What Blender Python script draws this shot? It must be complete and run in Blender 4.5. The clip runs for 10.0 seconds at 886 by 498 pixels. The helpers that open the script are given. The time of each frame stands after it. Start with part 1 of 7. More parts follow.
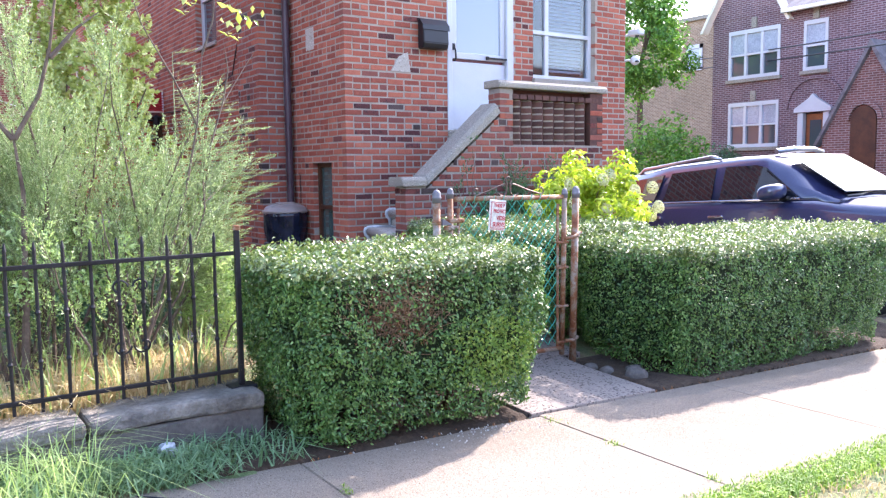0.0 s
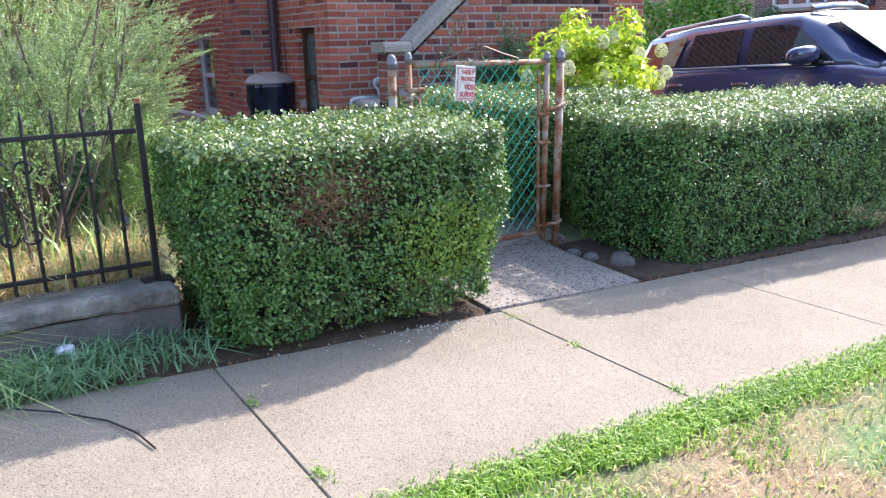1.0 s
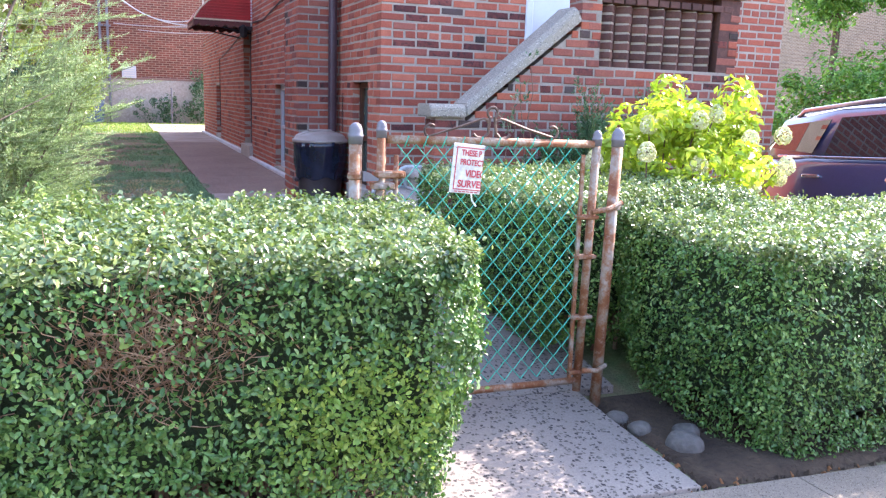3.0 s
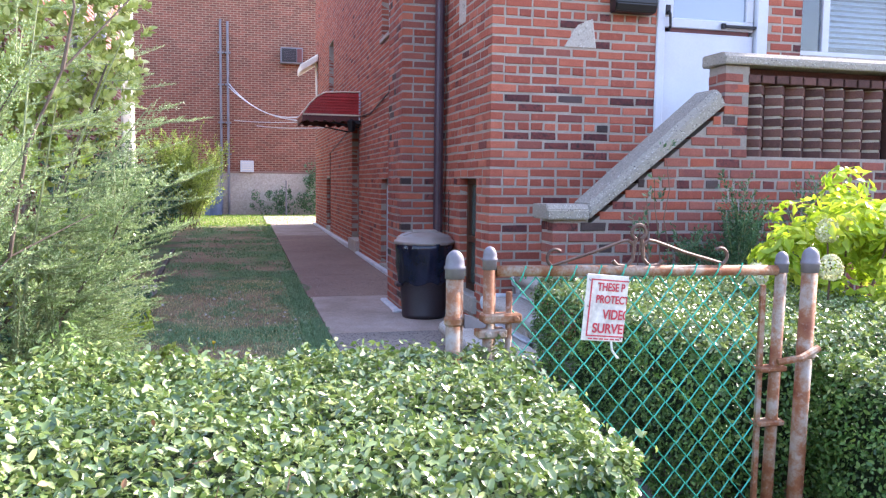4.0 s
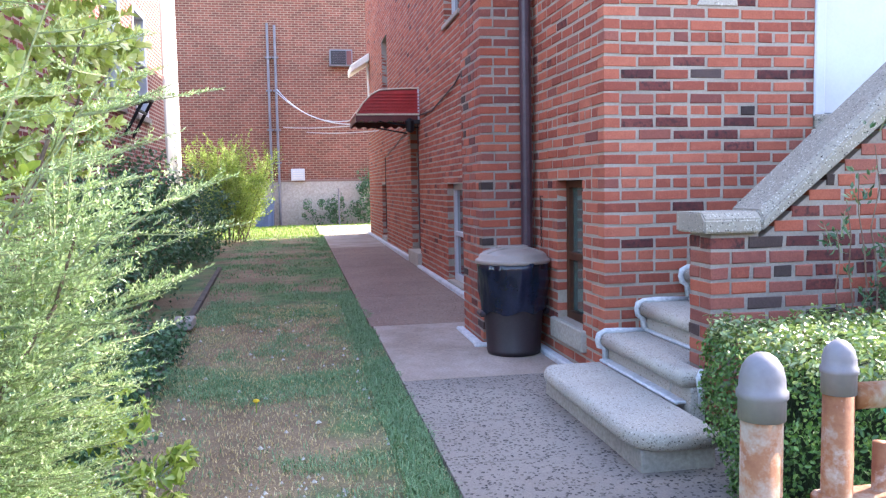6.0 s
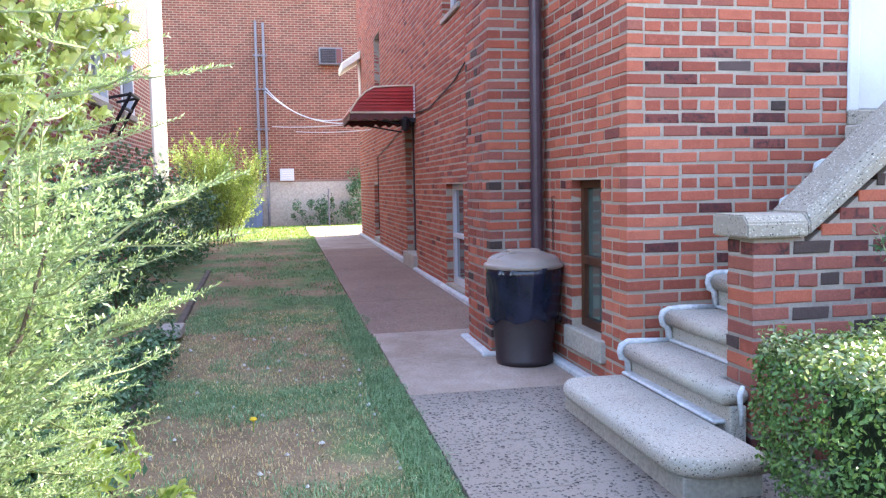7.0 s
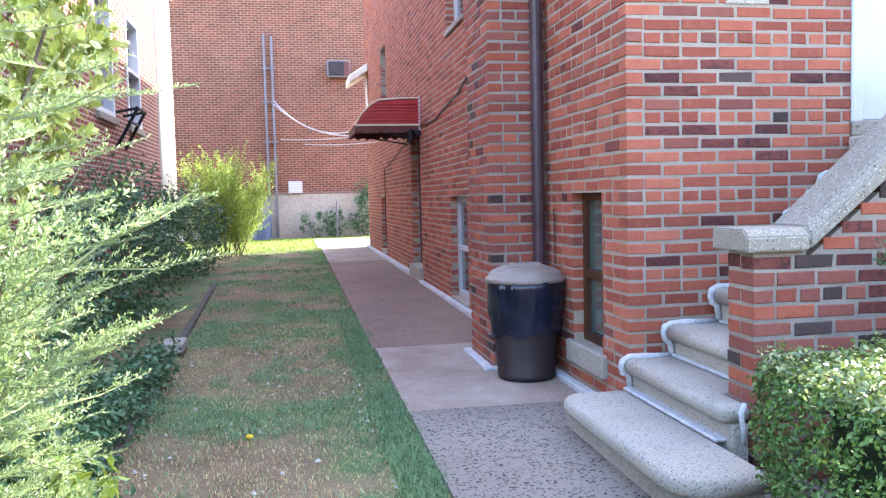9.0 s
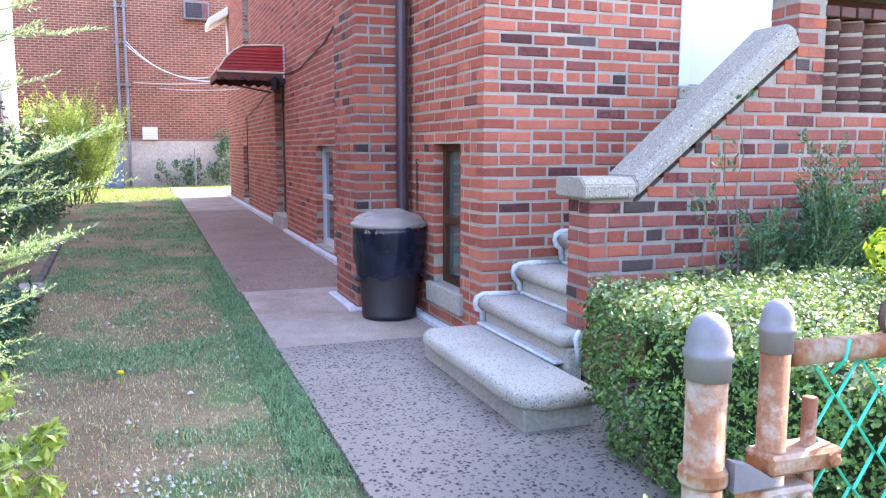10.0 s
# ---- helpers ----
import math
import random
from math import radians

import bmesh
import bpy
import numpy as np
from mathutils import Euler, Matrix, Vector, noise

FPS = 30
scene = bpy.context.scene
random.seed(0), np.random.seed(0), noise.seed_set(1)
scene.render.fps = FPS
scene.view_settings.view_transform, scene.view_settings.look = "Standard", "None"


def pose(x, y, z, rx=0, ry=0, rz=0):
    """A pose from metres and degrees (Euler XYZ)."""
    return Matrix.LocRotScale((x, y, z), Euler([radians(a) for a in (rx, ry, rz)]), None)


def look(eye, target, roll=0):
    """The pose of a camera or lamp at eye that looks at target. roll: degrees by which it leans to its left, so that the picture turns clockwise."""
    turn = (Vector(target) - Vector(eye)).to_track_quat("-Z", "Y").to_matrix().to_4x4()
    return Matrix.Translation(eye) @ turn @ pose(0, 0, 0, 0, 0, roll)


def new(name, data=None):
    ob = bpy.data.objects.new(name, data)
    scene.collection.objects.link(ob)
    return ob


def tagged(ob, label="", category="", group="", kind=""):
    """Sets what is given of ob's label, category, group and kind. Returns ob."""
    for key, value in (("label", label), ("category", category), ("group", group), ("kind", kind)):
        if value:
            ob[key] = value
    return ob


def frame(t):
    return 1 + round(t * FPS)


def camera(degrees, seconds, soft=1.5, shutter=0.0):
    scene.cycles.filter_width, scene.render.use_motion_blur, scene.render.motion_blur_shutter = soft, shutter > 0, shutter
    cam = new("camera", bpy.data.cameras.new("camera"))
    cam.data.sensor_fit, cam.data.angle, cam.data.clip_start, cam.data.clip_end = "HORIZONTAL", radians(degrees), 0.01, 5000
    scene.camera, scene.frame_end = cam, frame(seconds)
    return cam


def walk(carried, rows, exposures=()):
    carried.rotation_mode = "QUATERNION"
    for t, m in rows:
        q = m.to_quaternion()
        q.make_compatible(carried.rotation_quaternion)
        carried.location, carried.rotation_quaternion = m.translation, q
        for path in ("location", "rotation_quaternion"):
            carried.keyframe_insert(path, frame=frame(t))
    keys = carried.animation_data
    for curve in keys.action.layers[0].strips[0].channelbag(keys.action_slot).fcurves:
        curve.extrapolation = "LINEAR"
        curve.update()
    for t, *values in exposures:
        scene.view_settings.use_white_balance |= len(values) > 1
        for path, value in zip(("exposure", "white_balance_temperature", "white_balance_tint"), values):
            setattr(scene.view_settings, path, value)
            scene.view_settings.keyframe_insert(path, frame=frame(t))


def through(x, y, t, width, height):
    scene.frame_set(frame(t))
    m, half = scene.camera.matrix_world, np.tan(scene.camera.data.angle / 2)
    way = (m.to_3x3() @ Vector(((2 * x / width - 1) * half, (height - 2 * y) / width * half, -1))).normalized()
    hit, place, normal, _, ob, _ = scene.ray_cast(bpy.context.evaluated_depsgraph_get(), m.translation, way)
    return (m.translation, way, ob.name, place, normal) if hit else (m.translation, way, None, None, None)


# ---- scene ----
cam = camera(58.1, 10.0, 1.3)
PATH = [
    (0, (-0.005, 1.305, 1.318), (1.116, 2.95, 1.126), -0.7),
    (0.5, (0.295, 1.388, 1.275), (1.352, 3.039, 0.879), -0.9),
    (1, (0.676, 1.515, 1.272), (1.686, 3.166, 0.767), -1.4),
    (1.5, (1.078, 1.631, 1.302), (2.027, 3.314, 0.788), -0.8),
    (2, (1.408, 1.85, 1.272), (2.343, 3.545, 0.766), 0.1),
    (2.2, (1.55, 1.936, 1.356), (2.46, 3.638, 0.831), 0.8),
    (3.3, (2.061, 2.719, 1.29), (2.748, 4.573, 0.989), 1.5),
    (3.5, (2.099, 2.865, 1.343), (2.756, 4.734, 1.07), 1.1),
    (3.6, (2.112, 2.934, 1.352), (2.736, 4.816, 1.094), 1.1),
    (4, (2.227, 3.277, 1.402), (2.707, 5.211, 1.236), 0.7),
    (4.2, (2.219, 3.396, 1.418), (2.691, 5.334, 1.279), 0.8),
    (4.5, (2.258, 3.584, 1.435), (2.667, 5.537, 1.297), 0.4),
    (5, (2.224, 3.951, 1.425), (2.627, 5.904, 1.281), -0.2),
    (5.5, (2.265, 4.321, 1.41), (2.63, 6.282, 1.256), -0.9),
    (5.7, (2.272, 4.458, 1.417), (2.621, 6.421, 1.26), -1.1),
    (7, (2.194, 4.974, 1.42), (2.579, 6.93, 1.262), -1.1),
    (7.5, (2.248, 5.065, 1.438), (2.598, 7.03, 1.308), -1.4),
    (8, (2.276, 5.087, 1.434), (2.605, 7.055, 1.31), -1.6),
    (8.5, (2.291, 5.079, 1.439), (2.608, 7.05, 1.318), -1.7),
    (9, (2.267, 5.004, 1.435), (2.627, 6.967, 1.305), -1.4),
    (9.5, (2.212, 4.858, 1.425), (2.737, 6.779, 1.241), -0.7),
    (10, (2.175, 4.722, 1.406), (2.862, 6.584, 1.157), 0.1),
]
EXPOSURES = [(0, 2.86, 6500, 23), (0.5, 2.43, 6450, 18), (1.0, 2.43, 6450, 14), (1.6, 2.53, 6450, 12), (2.0, 2.84, 6450, 13), (2.4, 2.92, 6450, 15), (3.4, 3.2, 6500, 24), (4.0, 2.82, 6500, 22), (4.5, 3.0, 6500, 20),
             (5.5, 3.14, 6500, 18), (7.0, 3.4, 6750, 16), (7.5, 3.34, 6750, 15), (9.0, 3.47, 6750, 15), (9.5, 3.6, 6550, 20), (10, 3.63, 6500, 19)]
walk(cam, [(t, look(eye, target, roll)) for t, eye, target, roll in PATH], EXPOSURES)

# ---------------------------------------------------------------- world and sun
SUN_TO = Vector((1.25, 0.455, 1.0)).normalized()
world = bpy.data.worlds.new("sky")
scene.world = world
world.use_nodes = True
wn = world.node_tree
sky = wn.nodes.new("ShaderNodeTexSky")
sky.sky_type = "NISHITA"
sky.sun_disc = False
sky.sun_elevation = math.asin(SUN_TO.z)
sky.sun_rotation = math.atan2(SUN_TO.x, SUN_TO.y)
sky.dust_density = 1.2
wn.links.new(sky.outputs[0], wn.nodes["Background"].inputs[0])
wn.nodes["Background"].inputs[1].default_value = 0.15
sun_data = bpy.data.lights.new("sun", "SUN")
sun_data.energy, sun_data.angle, sun_data.color = 2.05, radians(0.53), (1.0, 0.95, 0.89)
sun = new("sun", sun_data)
sun.matrix_world = look(SUN_TO * 40, (0, 0, 0))


# ---------------------------------------------------------------- small helpers
def rgb(h):
    return tuple((int(h[i:i + 2], 16) / 255) ** 2.2 for i in (0, 2, 4)) + (1,)


class Nodes:
    """A thin wrapper that adds and links shader nodes."""

    def __init__(self, name):
        self.m = bpy.data.materials.new(name)
        self.m.use_nodes = True
        self.t = self.m.node_tree
        self.b = self.t.nodes["Principled BSDF"]

    def add(self, kind, **sets):
        n = self.t.nodes.new(kind)
        for k, v in sets.items():
            n.inputs[k.replace("_", " ")].default_value = v
        return n

    def link(self, a, b):
        self.t.links.new(a, b)

    def pos(self):
        return self.add("ShaderNodeNewGeometry").outputs["Position"]

    def noise(self, scale, detail=3.0, rough=0.6, vec=None):
        n = self.add("ShaderNodeTexNoise", Scale=scale, Detail=detail, Roughness=rough)
        self.link(vec or self.pos(), n.inputs["Vector"])
        return n.outputs["Fac"]

    def ramp(self, fac, stops):
        r = self.add("ShaderNodeValToRGB")
        while len(r.color_ramp.elements) < len(stops):
            r.color_ramp.elements.new(0.5)
        for e, (p, c) in zip(r.color_ramp.elements, stops):
            e.position, e.color = p, c
        self.link(fac, r.inputs[0])
        return r.outputs[0]

    def mix(self, fac, a, b, blend="MIX"):
        n = self.t.nodes.new("ShaderNodeMix")
        n.data_type, n.blend_type = "RGBA", blend
        for sock, v in ((0, fac), (6, a), (7, b)):
            if hasattr(v, "is_linked"):
                self.link(v, n.inputs[sock])
            else:
                n.inputs[sock].default_value = v
        return n.outputs[2]

    def bump(self, height, strength=0.3, distance=0.01):
        n = self.add("ShaderNodeBump", Strength=strength, Distance=distance)
        self.link(height, n.inputs["Height"])
        self.link(n.outputs[0], self.b.inputs["Normal"])

    def color(self, c):
        if hasattr(c, "is_linked"):
            self.link(c, self.b.inputs["Base Color"])
        else:
            self.b.inputs["Base Color"].default_value = c

    def gloss(self, rough, metal=0.0, spec=0.5):
        self.b.inputs["Roughness"].default_value = rough
        self.b.inputs["Metallic"].default_value = metal
        self.b.inputs["Specular IOR Level"].default_value = spec


def surface(name, c1, c2, big=1.5, fine=40.0, rough=0.8, metal=0.0, bump=0.25, dist=0.004, spec=0.5, vary=0.0, grain=0.35):
    """A general material: two colours mixed at a large scale, a fine grain and a fine relief."""
    n = Nodes(name)
    f = n.noise(fine, 4)
    c = n.mix(n.ramp(n.noise(big, 4), [(0.35, (0, 0, 0, 1)), (0.68, (1, 1, 1, 1))]), c1, c2)
    c = n.mix(grain, c, n.ramp(f, [(0.3, (0.25, 0.25, 0.25, 1)), (0.7, (0.9, 0.9, 0.9, 1))]), "OVERLAY")
    if vary:
        oi = n.add("ShaderNodeObjectInfo")
        c = n.mix(vary, c, n.ramp(oi.outputs["Random"], [(0, (0.2, 0.2, 0.2, 1)), (1, (0.8, 0.8, 0.8, 1))]), "OVERLAY")
    n.color(c)
    n.gloss(rough, metal, spec)
    if bump:
        n.bump(f, bump, dist)
    return n.m


def thing(name, label="", category="", group="", kind="", at=(0, 0, 0)):
    ob = new(name)
    ob.location = at
    ob.empty_display_size = 0.2
    return tagged(ob, label, category, group, kind)


def mesh_of(name, verts, faces, mats, smooth=False):
    me = bpy.data.meshes.new(name)
    me.from_pydata(verts, [], faces)
    for m in (mats if isinstance(mats, (list, tuple)) else [mats]):
        me.materials.append(m)
    if smooth:
        me.polygons.foreach_set("use_smooth", [True] * len(me.polygons))
    me.update()
    return me


def put(name, me, parent=None, label="", at=None):
    ob = new(name, me)
    if parent is not None:
        ob.parent = parent
    if at is not None:
        ob.matrix_basis = at
    return tagged(ob, label)


def part(name, bm, material, parent, label="", smooth=False):
    """Links a bmesh as one mesh object under a thing or a part; its coordinates are those of the parent."""
    me = bpy.data.meshes.new(name)
    bm.normal_update()
    bm.to_mesh(me)
    bm.free()
    me.materials.append(material)
    if smooth:
        me.polygons.foreach_set("use_smooth", [True] * len(me.polygons))
    return put(name, me, parent, label)


def structure(ob, label="", category=""):
    return tagged(ob, label, category, kind="structure")


def box(bm, lo, hi, bevel=0.0, seg=1):
    """Adds a box to a bmesh, with its edges rounded."""
    lo, hi = Vector(lo), Vector(hi)
    r = bmesh.ops.create_cube(bm, size=1, matrix=Matrix.Translation((lo + hi) / 2) @ Matrix.Diagonal((*(hi - lo), 1)))
    if bevel:
        bmesh.ops.bevel(bm, geom=list({e for v in r["verts"] for e in v.link_edges}), offset=bevel, segments=seg, affect="EDGES", profile=0.5)
    return bm


def boxed(lo, hi, bevel=0.0, seg=1):
    return box(bmesh.new(), lo, hi, bevel, seg)


def tube(bm, pts, radii, sides=8, cap=True):
    """Adds a tube along a line of points to a bmesh."""
    pts = [Vector(p) for p in pts]
    if not hasattr(radii, "__len__"):
        radii = [radii] * len(pts)
    rings = []
    side = None
    for i, p in enumerate(pts):
        d = (pts[min(i + 1, len(pts) - 1)] - pts[max(i - 1, 0)]).normalized()
        if side is None:
            side = d.orthogonal().normalized()
        side = (side - d * side.dot(d)).normalized()
        up = d.cross(side)
        rings.append([bm.verts.new(p + (side * math.cos(a) + up * math.sin(a)) * radii[i]) for a in [2 * math.pi * k / sides for k in range(sides)]])
    for a, b in zip(rings, rings[1:]):
        for k in range(sides):
            bm.faces.new((a[k], a[(k + 1) % sides], b[(k + 1) % sides], b[k]))
    if cap:
        bm.faces.new(rings[0][::-1])
        bm.faces.new(rings[-1])
    return bm


def lathe(bm, profile, sides=24, at=(0, 0, 0)):
    """Adds a turned form: rows of (radius, height)."""
    at = Vector(at)
    rings = []
    for r, z in profile:
        rings.append([bm.verts.new(at + Vector((r * math.cos(a), r * math.sin(a), z))) for a in [2 * math.pi * k / sides for k in range(sides)]])
    for a, b in zip(rings, rings[1:]):
        for k in range(sides):
            bm.faces.new((a[k], a[(k + 1) % sides], b[(k + 1) % sides], b[k]))
    bm.faces.new(rings[0][::-1])
    bm.faces.new(rings[-1])
    return bm


def extruded(bm, outline, axis, lo, hi):
    """Adds a prism: an outline of (a, b) pairs drawn across the given axis from lo to hi."""
    def at(a, b, c):
        return {"x": (c, a, b), "y": (a, c, b), "z": (a, b, c)}[axis]
    low = [bm.verts.new(at(a, b, lo)) for a, b in outline]
    high = [bm.verts.new(at(a, b, hi)) for a, b in outline]
    bm.faces.new(low)
    bm.faces.new(high[::-1])
    for i in range(len(outline)):
        j = (i + 1) % len(outline)
        bm.faces.new((low[i], high[i], high[j], low[j]))
    bmesh.ops.recalc_face_normals(bm, faces=bm.faces)
    return bm


# ---------------------------------------------------------------- lie of the land
def street(x):
    return -0.084 - 0.034 * (min(max(x, -14), 14) - 2.95)


def smooth01(a, b, v):
    t = min(max((v - a) / (b - a), 0), 1)
    return t * t * (3 - 2 * t)


def yard(y):
    rows = ((4.7, -0.085), (5.5, -0.05), (6.2, 0.05), (7.2, 0.165), (7.7, 0.185), (9.45, 0.195), (12, 0.21), (24, 0.27), (60, 0.4))
    for (a, p), (b, q) in zip(rows, rows[1:]):
        if y <= b:
            return p + (q - p) * max(0, (y - a) / (b - a))
    return 0.4


def land(x, y):
    """Height of the ground sheet."""
    s = street(x)
    if y < 4.65:
        return s
    h = max(yard(y), 0.2 * smooth01(5.05, 5.3, y)) if x < 1.5 else yard(y)
    h = h + (s - yard(4.7)) * (1 - smooth01(5.0, 7.5, y)) * (1 if x > 1.5 else 0)
    k = smooth01(8.25, 8.5, x)
    drive = s - 0.03 * max(0, min(y, 14) - 5)
    far = smooth01(12, 16, x)
    return h * (1 - k) + (drive * (1 - far) + (-0.45) * far) * k

# ---------------------------------------------------------------- materials
def brick_material(name, lo, mid, hi, dark=0.0):
    n = Nodes(name)
    oi, isl = n.add("ShaderNodeObjectInfo"), n.add("ShaderNodeNewGeometry")
    r = n.add("ShaderNodeMath")
    r.operation = "ADD"
    n.link(oi.outputs["Random"], r.inputs[0])
    n.link(isl.outputs["Random Per Island"], r.inputs[1])
    fr = n.add("ShaderNodeMath")
    fr.operation = "FRACT"
    n.link(r.outputs[0], fr.inputs[0])
    base = n.ramp(fr.outputs[0], [(0.0, lo), (0.5, mid), (1.0, hi)])
    stain = n.noise(9, 4, 0.65)
    c = n.mix(n.ramp(stain, [(0.45, (0, 0, 0, 1)), (0.75, (0.55 + dark, 0.55 + dark, 0.55 + dark, 1))]), base, lo)
    c = n.mix(n.ramp(n.noise(24, 3, 0.6), [(0.5, (0, 0, 0, 1)), (0.72, (0.5, 0.5, 0.5, 1))]), c, hi)
    fine = n.noise(120, 4, 0.7)
    c = n.mix(0.3, c, n.ramp(fine, [(0.3, (0.2, 0.2, 0.2, 1)), (0.7, (0.85, 0.85, 0.85, 1))]), "OVERLAY")
    if dark:
        c = n.mix(n.ramp(n.noise(28, 2), [(0.48, (0, 0, 0, 1)), (0.7, (0.85, 0.85, 0.85, 1))]), c, (0.024, 0.018, 0.019, 1))
    n.color(c)
    n.gloss(0.85, 0, 0.3)
    n.bump(n.mix(0.5, fine, n.noise(45, 3)), 0.5, 0.004)
    return n.m


BRICK_ORANGE = brick_material("brick_orange", rgb("8a4b3e"), rgb("a15947"), rgb("b06853"))
BRICK_RED = brick_material("brick_red", rgb("80453a"), rgb("985242"), rgb("a45e4a"))
BRICK_PURPLE = brick_material("brick_purple", rgb("744540"), rgb("865046"), rgb("92594c"))
BRICK_CHARCOAL = brick_material("brick_charcoal", rgb("3c3230"), rgb("483c3a"), rgb("584846"))
BRICK_BURNT = brick_material("brick_burnt", rgb("523030"), rgb("6a3a36"), rgb("7a4640"), 0.3)
# sooty baluster brick, also the painted shade of the parapet's recesses
BRICK_SOOT_SHADE = brick_material("brick_soot_shade", rgb("4a3431"), rgb("5c423d"), rgb("6e4c45"))
BRICKS = [BRICK_ORANGE, BRICK_RED, BRICK_PURPLE, BRICK_CHARCOAL, BRICK_BURNT, BRICK_SOOT_SHADE]
MORTAR = surface("mortar", rgb("91877b"), rgb("a3988b"), 3, 90, 0.95, bump=0.5, grain=0.18)
MORTAR_DARK = surface("mortar_dark", rgb("807770"), rgb("948b82"), 4, 90, 0.95, bump=0.5, grain=0.2)


def speckled(name, base, base2, spot, spot2, scale, amount, bump=0.4, big=1.2):
    """Cast stone or exposed aggregate: a ground colour with chips of stone in it."""
    n = Nodes(name)
    v = n.add("ShaderNodeTexVoronoi", Scale=scale)
    wob = n.add("ShaderNodeTexNoise", Scale=scale * 1.1, Detail=2.0)
    n.link(n.pos(), wob.inputs["Vector"])
    warp = n.add("ShaderNodeVectorMath")
    warp.operation = "MULTIPLY_ADD"
    n.link(wob.outputs["Color"], warp.inputs[0])
    warp.inputs[1].default_value = (1.3 / scale, 1.3 / scale, 1.3 / scale)
    n.link(n.pos(), warp.inputs[2])
    n.link(warp.outputs[0], v.inputs["Vector"])
    c = n.mix(n.ramp(n.noise(big, 5), [(0.3, (0, 0, 0, 1)), (0.7, (1, 1, 1, 1))]), base, base2)
    sep = n.add("ShaderNodeSeparateColor")
    n.link(v.outputs["Color"], sep.inputs[0])
    chip = n.mix(sep.outputs[1], spot, spot2)
    near = n.add("ShaderNodeMath")
    near.operation = "LESS_THAN"
    n.link(sep.outputs[0], near.inputs[0])
    many = n.add("ShaderNodeMapRange")
    n.link(n.noise(3.5, 3), many.inputs["Value"])
    for k, val in enumerate((0.3, 0.7, amount * 0.55, amount * 1.3)):
        many.inputs[k + 1].default_value = val
    n.link(many.outputs[0], near.inputs[1])
    inner = n.add("ShaderNodeMath")
    inner.operation = "LESS_THAN"
    n.link(v.outputs["Distance"], inner.inputs[0])
    inner.inputs[1].default_value = 0.42
    both = n.add("ShaderNodeMath")
    both.operation = "MULTIPLY"
    n.link(near.outputs[0], both.inputs[0])
    n.link(inner.outputs[0], both.inputs[1])
    c = n.mix(both.outputs[0], c, chip)
    fine = n.noise(scale * 2.2, 3, 0.7)
    c = n.mix(0.3, c, n.ramp(fine, [(0.3, (0.25, 0.25, 0.25, 1)), (0.7, (0.85, 0.85, 0.85, 1))]), "OVERLAY")
    n.color(c)
    n.gloss(0.9, 0, 0.3)
    n.bump(n.mix(0.5, both.outputs[0], fine), bump, 0.003)
    return n.m


CAST_STONE = speckled("cast_stone", rgb("867f74"), rgb("989186"), rgb("2a2728"), rgb("c4beb2"), 120, 0.65, 0.9)
STEP_STONE = speckled("step_stone", rgb("9c958c"), rgb("aea89f"), rgb("453d38"), rgb("c4bcae"), 120, 0.6, 0.6)
PAVING = speckled("pavement_concrete", rgb("786d60"), rgb("897e71"), rgb("3c332c"), rgb("a09482"), 165, 0.8, 1.0)
AGGREGATE = speckled("exposed_aggregate", rgb("7a716a"), rgb("8d837a"), rgb("332f31"), rgb("676059"), 52, 0.62, 1.0)
BROWN_AGGREGATE = speckled("brown_aggregate", rgb("786158"), rgb("8c7769"), rgb("463934"), rgb("9c8c80"), 62, 0.65, 0.9)
WARM_CONCRETE = surface("warm_concrete", rgb("87766a"), rgb("a4948a"), 2.2, 60, 0.9, bump=0.4)
PINK_CONCRETE = surface("pinkish_concrete", rgb("8c7a70"), rgb("9c8a80"), 1.3, 60, 0.9, bump=0.3)
GREY_CONCRETE = surface("grey_concrete", rgb("8d8880"), rgb("a29c92"), 1.6, 50, 0.92, bump=0.5)
OLD_STONE = surface("old_kerb_stone", rgb("5c5852"), rgb("8e887e"), 7, 45, 0.95, bump=0.9, dist=0.02)
WHITE_CAULK = surface("white_sealant", rgb("a9acb0"), rgb("c4c6c9"), 9, 60, 0.8, bump=0.6, dist=0.008)
WHITE_PAINT = surface("white_paint", rgb("b6b9c0"), rgb("c4c7cc"), 1.2, 60, 0.45, bump=0.03, grain=0.06)
CREAM_BOARD = surface("cream_boarding", rgb("d8d2c2"), rgb("e6e0d2"), 1.2, 30, 0.6, bump=0.1)
BLACK_IRON = surface("black_iron", rgb("17171b"), rgb("26262b"), 6, 80, 0.5, 0.3, bump=0.3)
BROWN_PAINT = surface("brown_paint", rgb("3a2c33"), rgb("4a3a42"), 4, 60, 0.45, bump=0.1)
WOOD_BROWN = surface("dark_wood", rgb("3c2418"), rgb("54331f"), 3, 60, 0.6, bump=0.2)
BLACK_PLASTIC = surface("black_plastic", rgb("16161a"), rgb("202026"), 3, 60, 0.4, bump=0.05)
DIRT = surface("bare_soil", rgb("352a21"), rgb("4e4033"), 5, 40, 1.0, bump=0.8, dist=0.02)


def rust_material():
    n = Nodes("rusted_galvanised_pipe")
    f = n.noise(6, 6, 0.72)
    c = n.ramp(f, [(0.36, rgb("9c968e")), (0.45, rgb("92806f")), (0.52, rgb("875c40")), (0.62, rgb("744630")), (0.75, rgb("583426"))])
    c = n.mix(n.ramp(n.noise(30, 4, 0.7), [(0.56, (0, 0, 0, 1)), (0.68, (0.6, 0.6, 0.6, 1))]), c, rgb("a89c90"))
    n.color(c)
    n.gloss(0.7, 0.25, 0.4)
    n.bump(n.noise(90, 4), 0.3, 0.002)
    return n.m


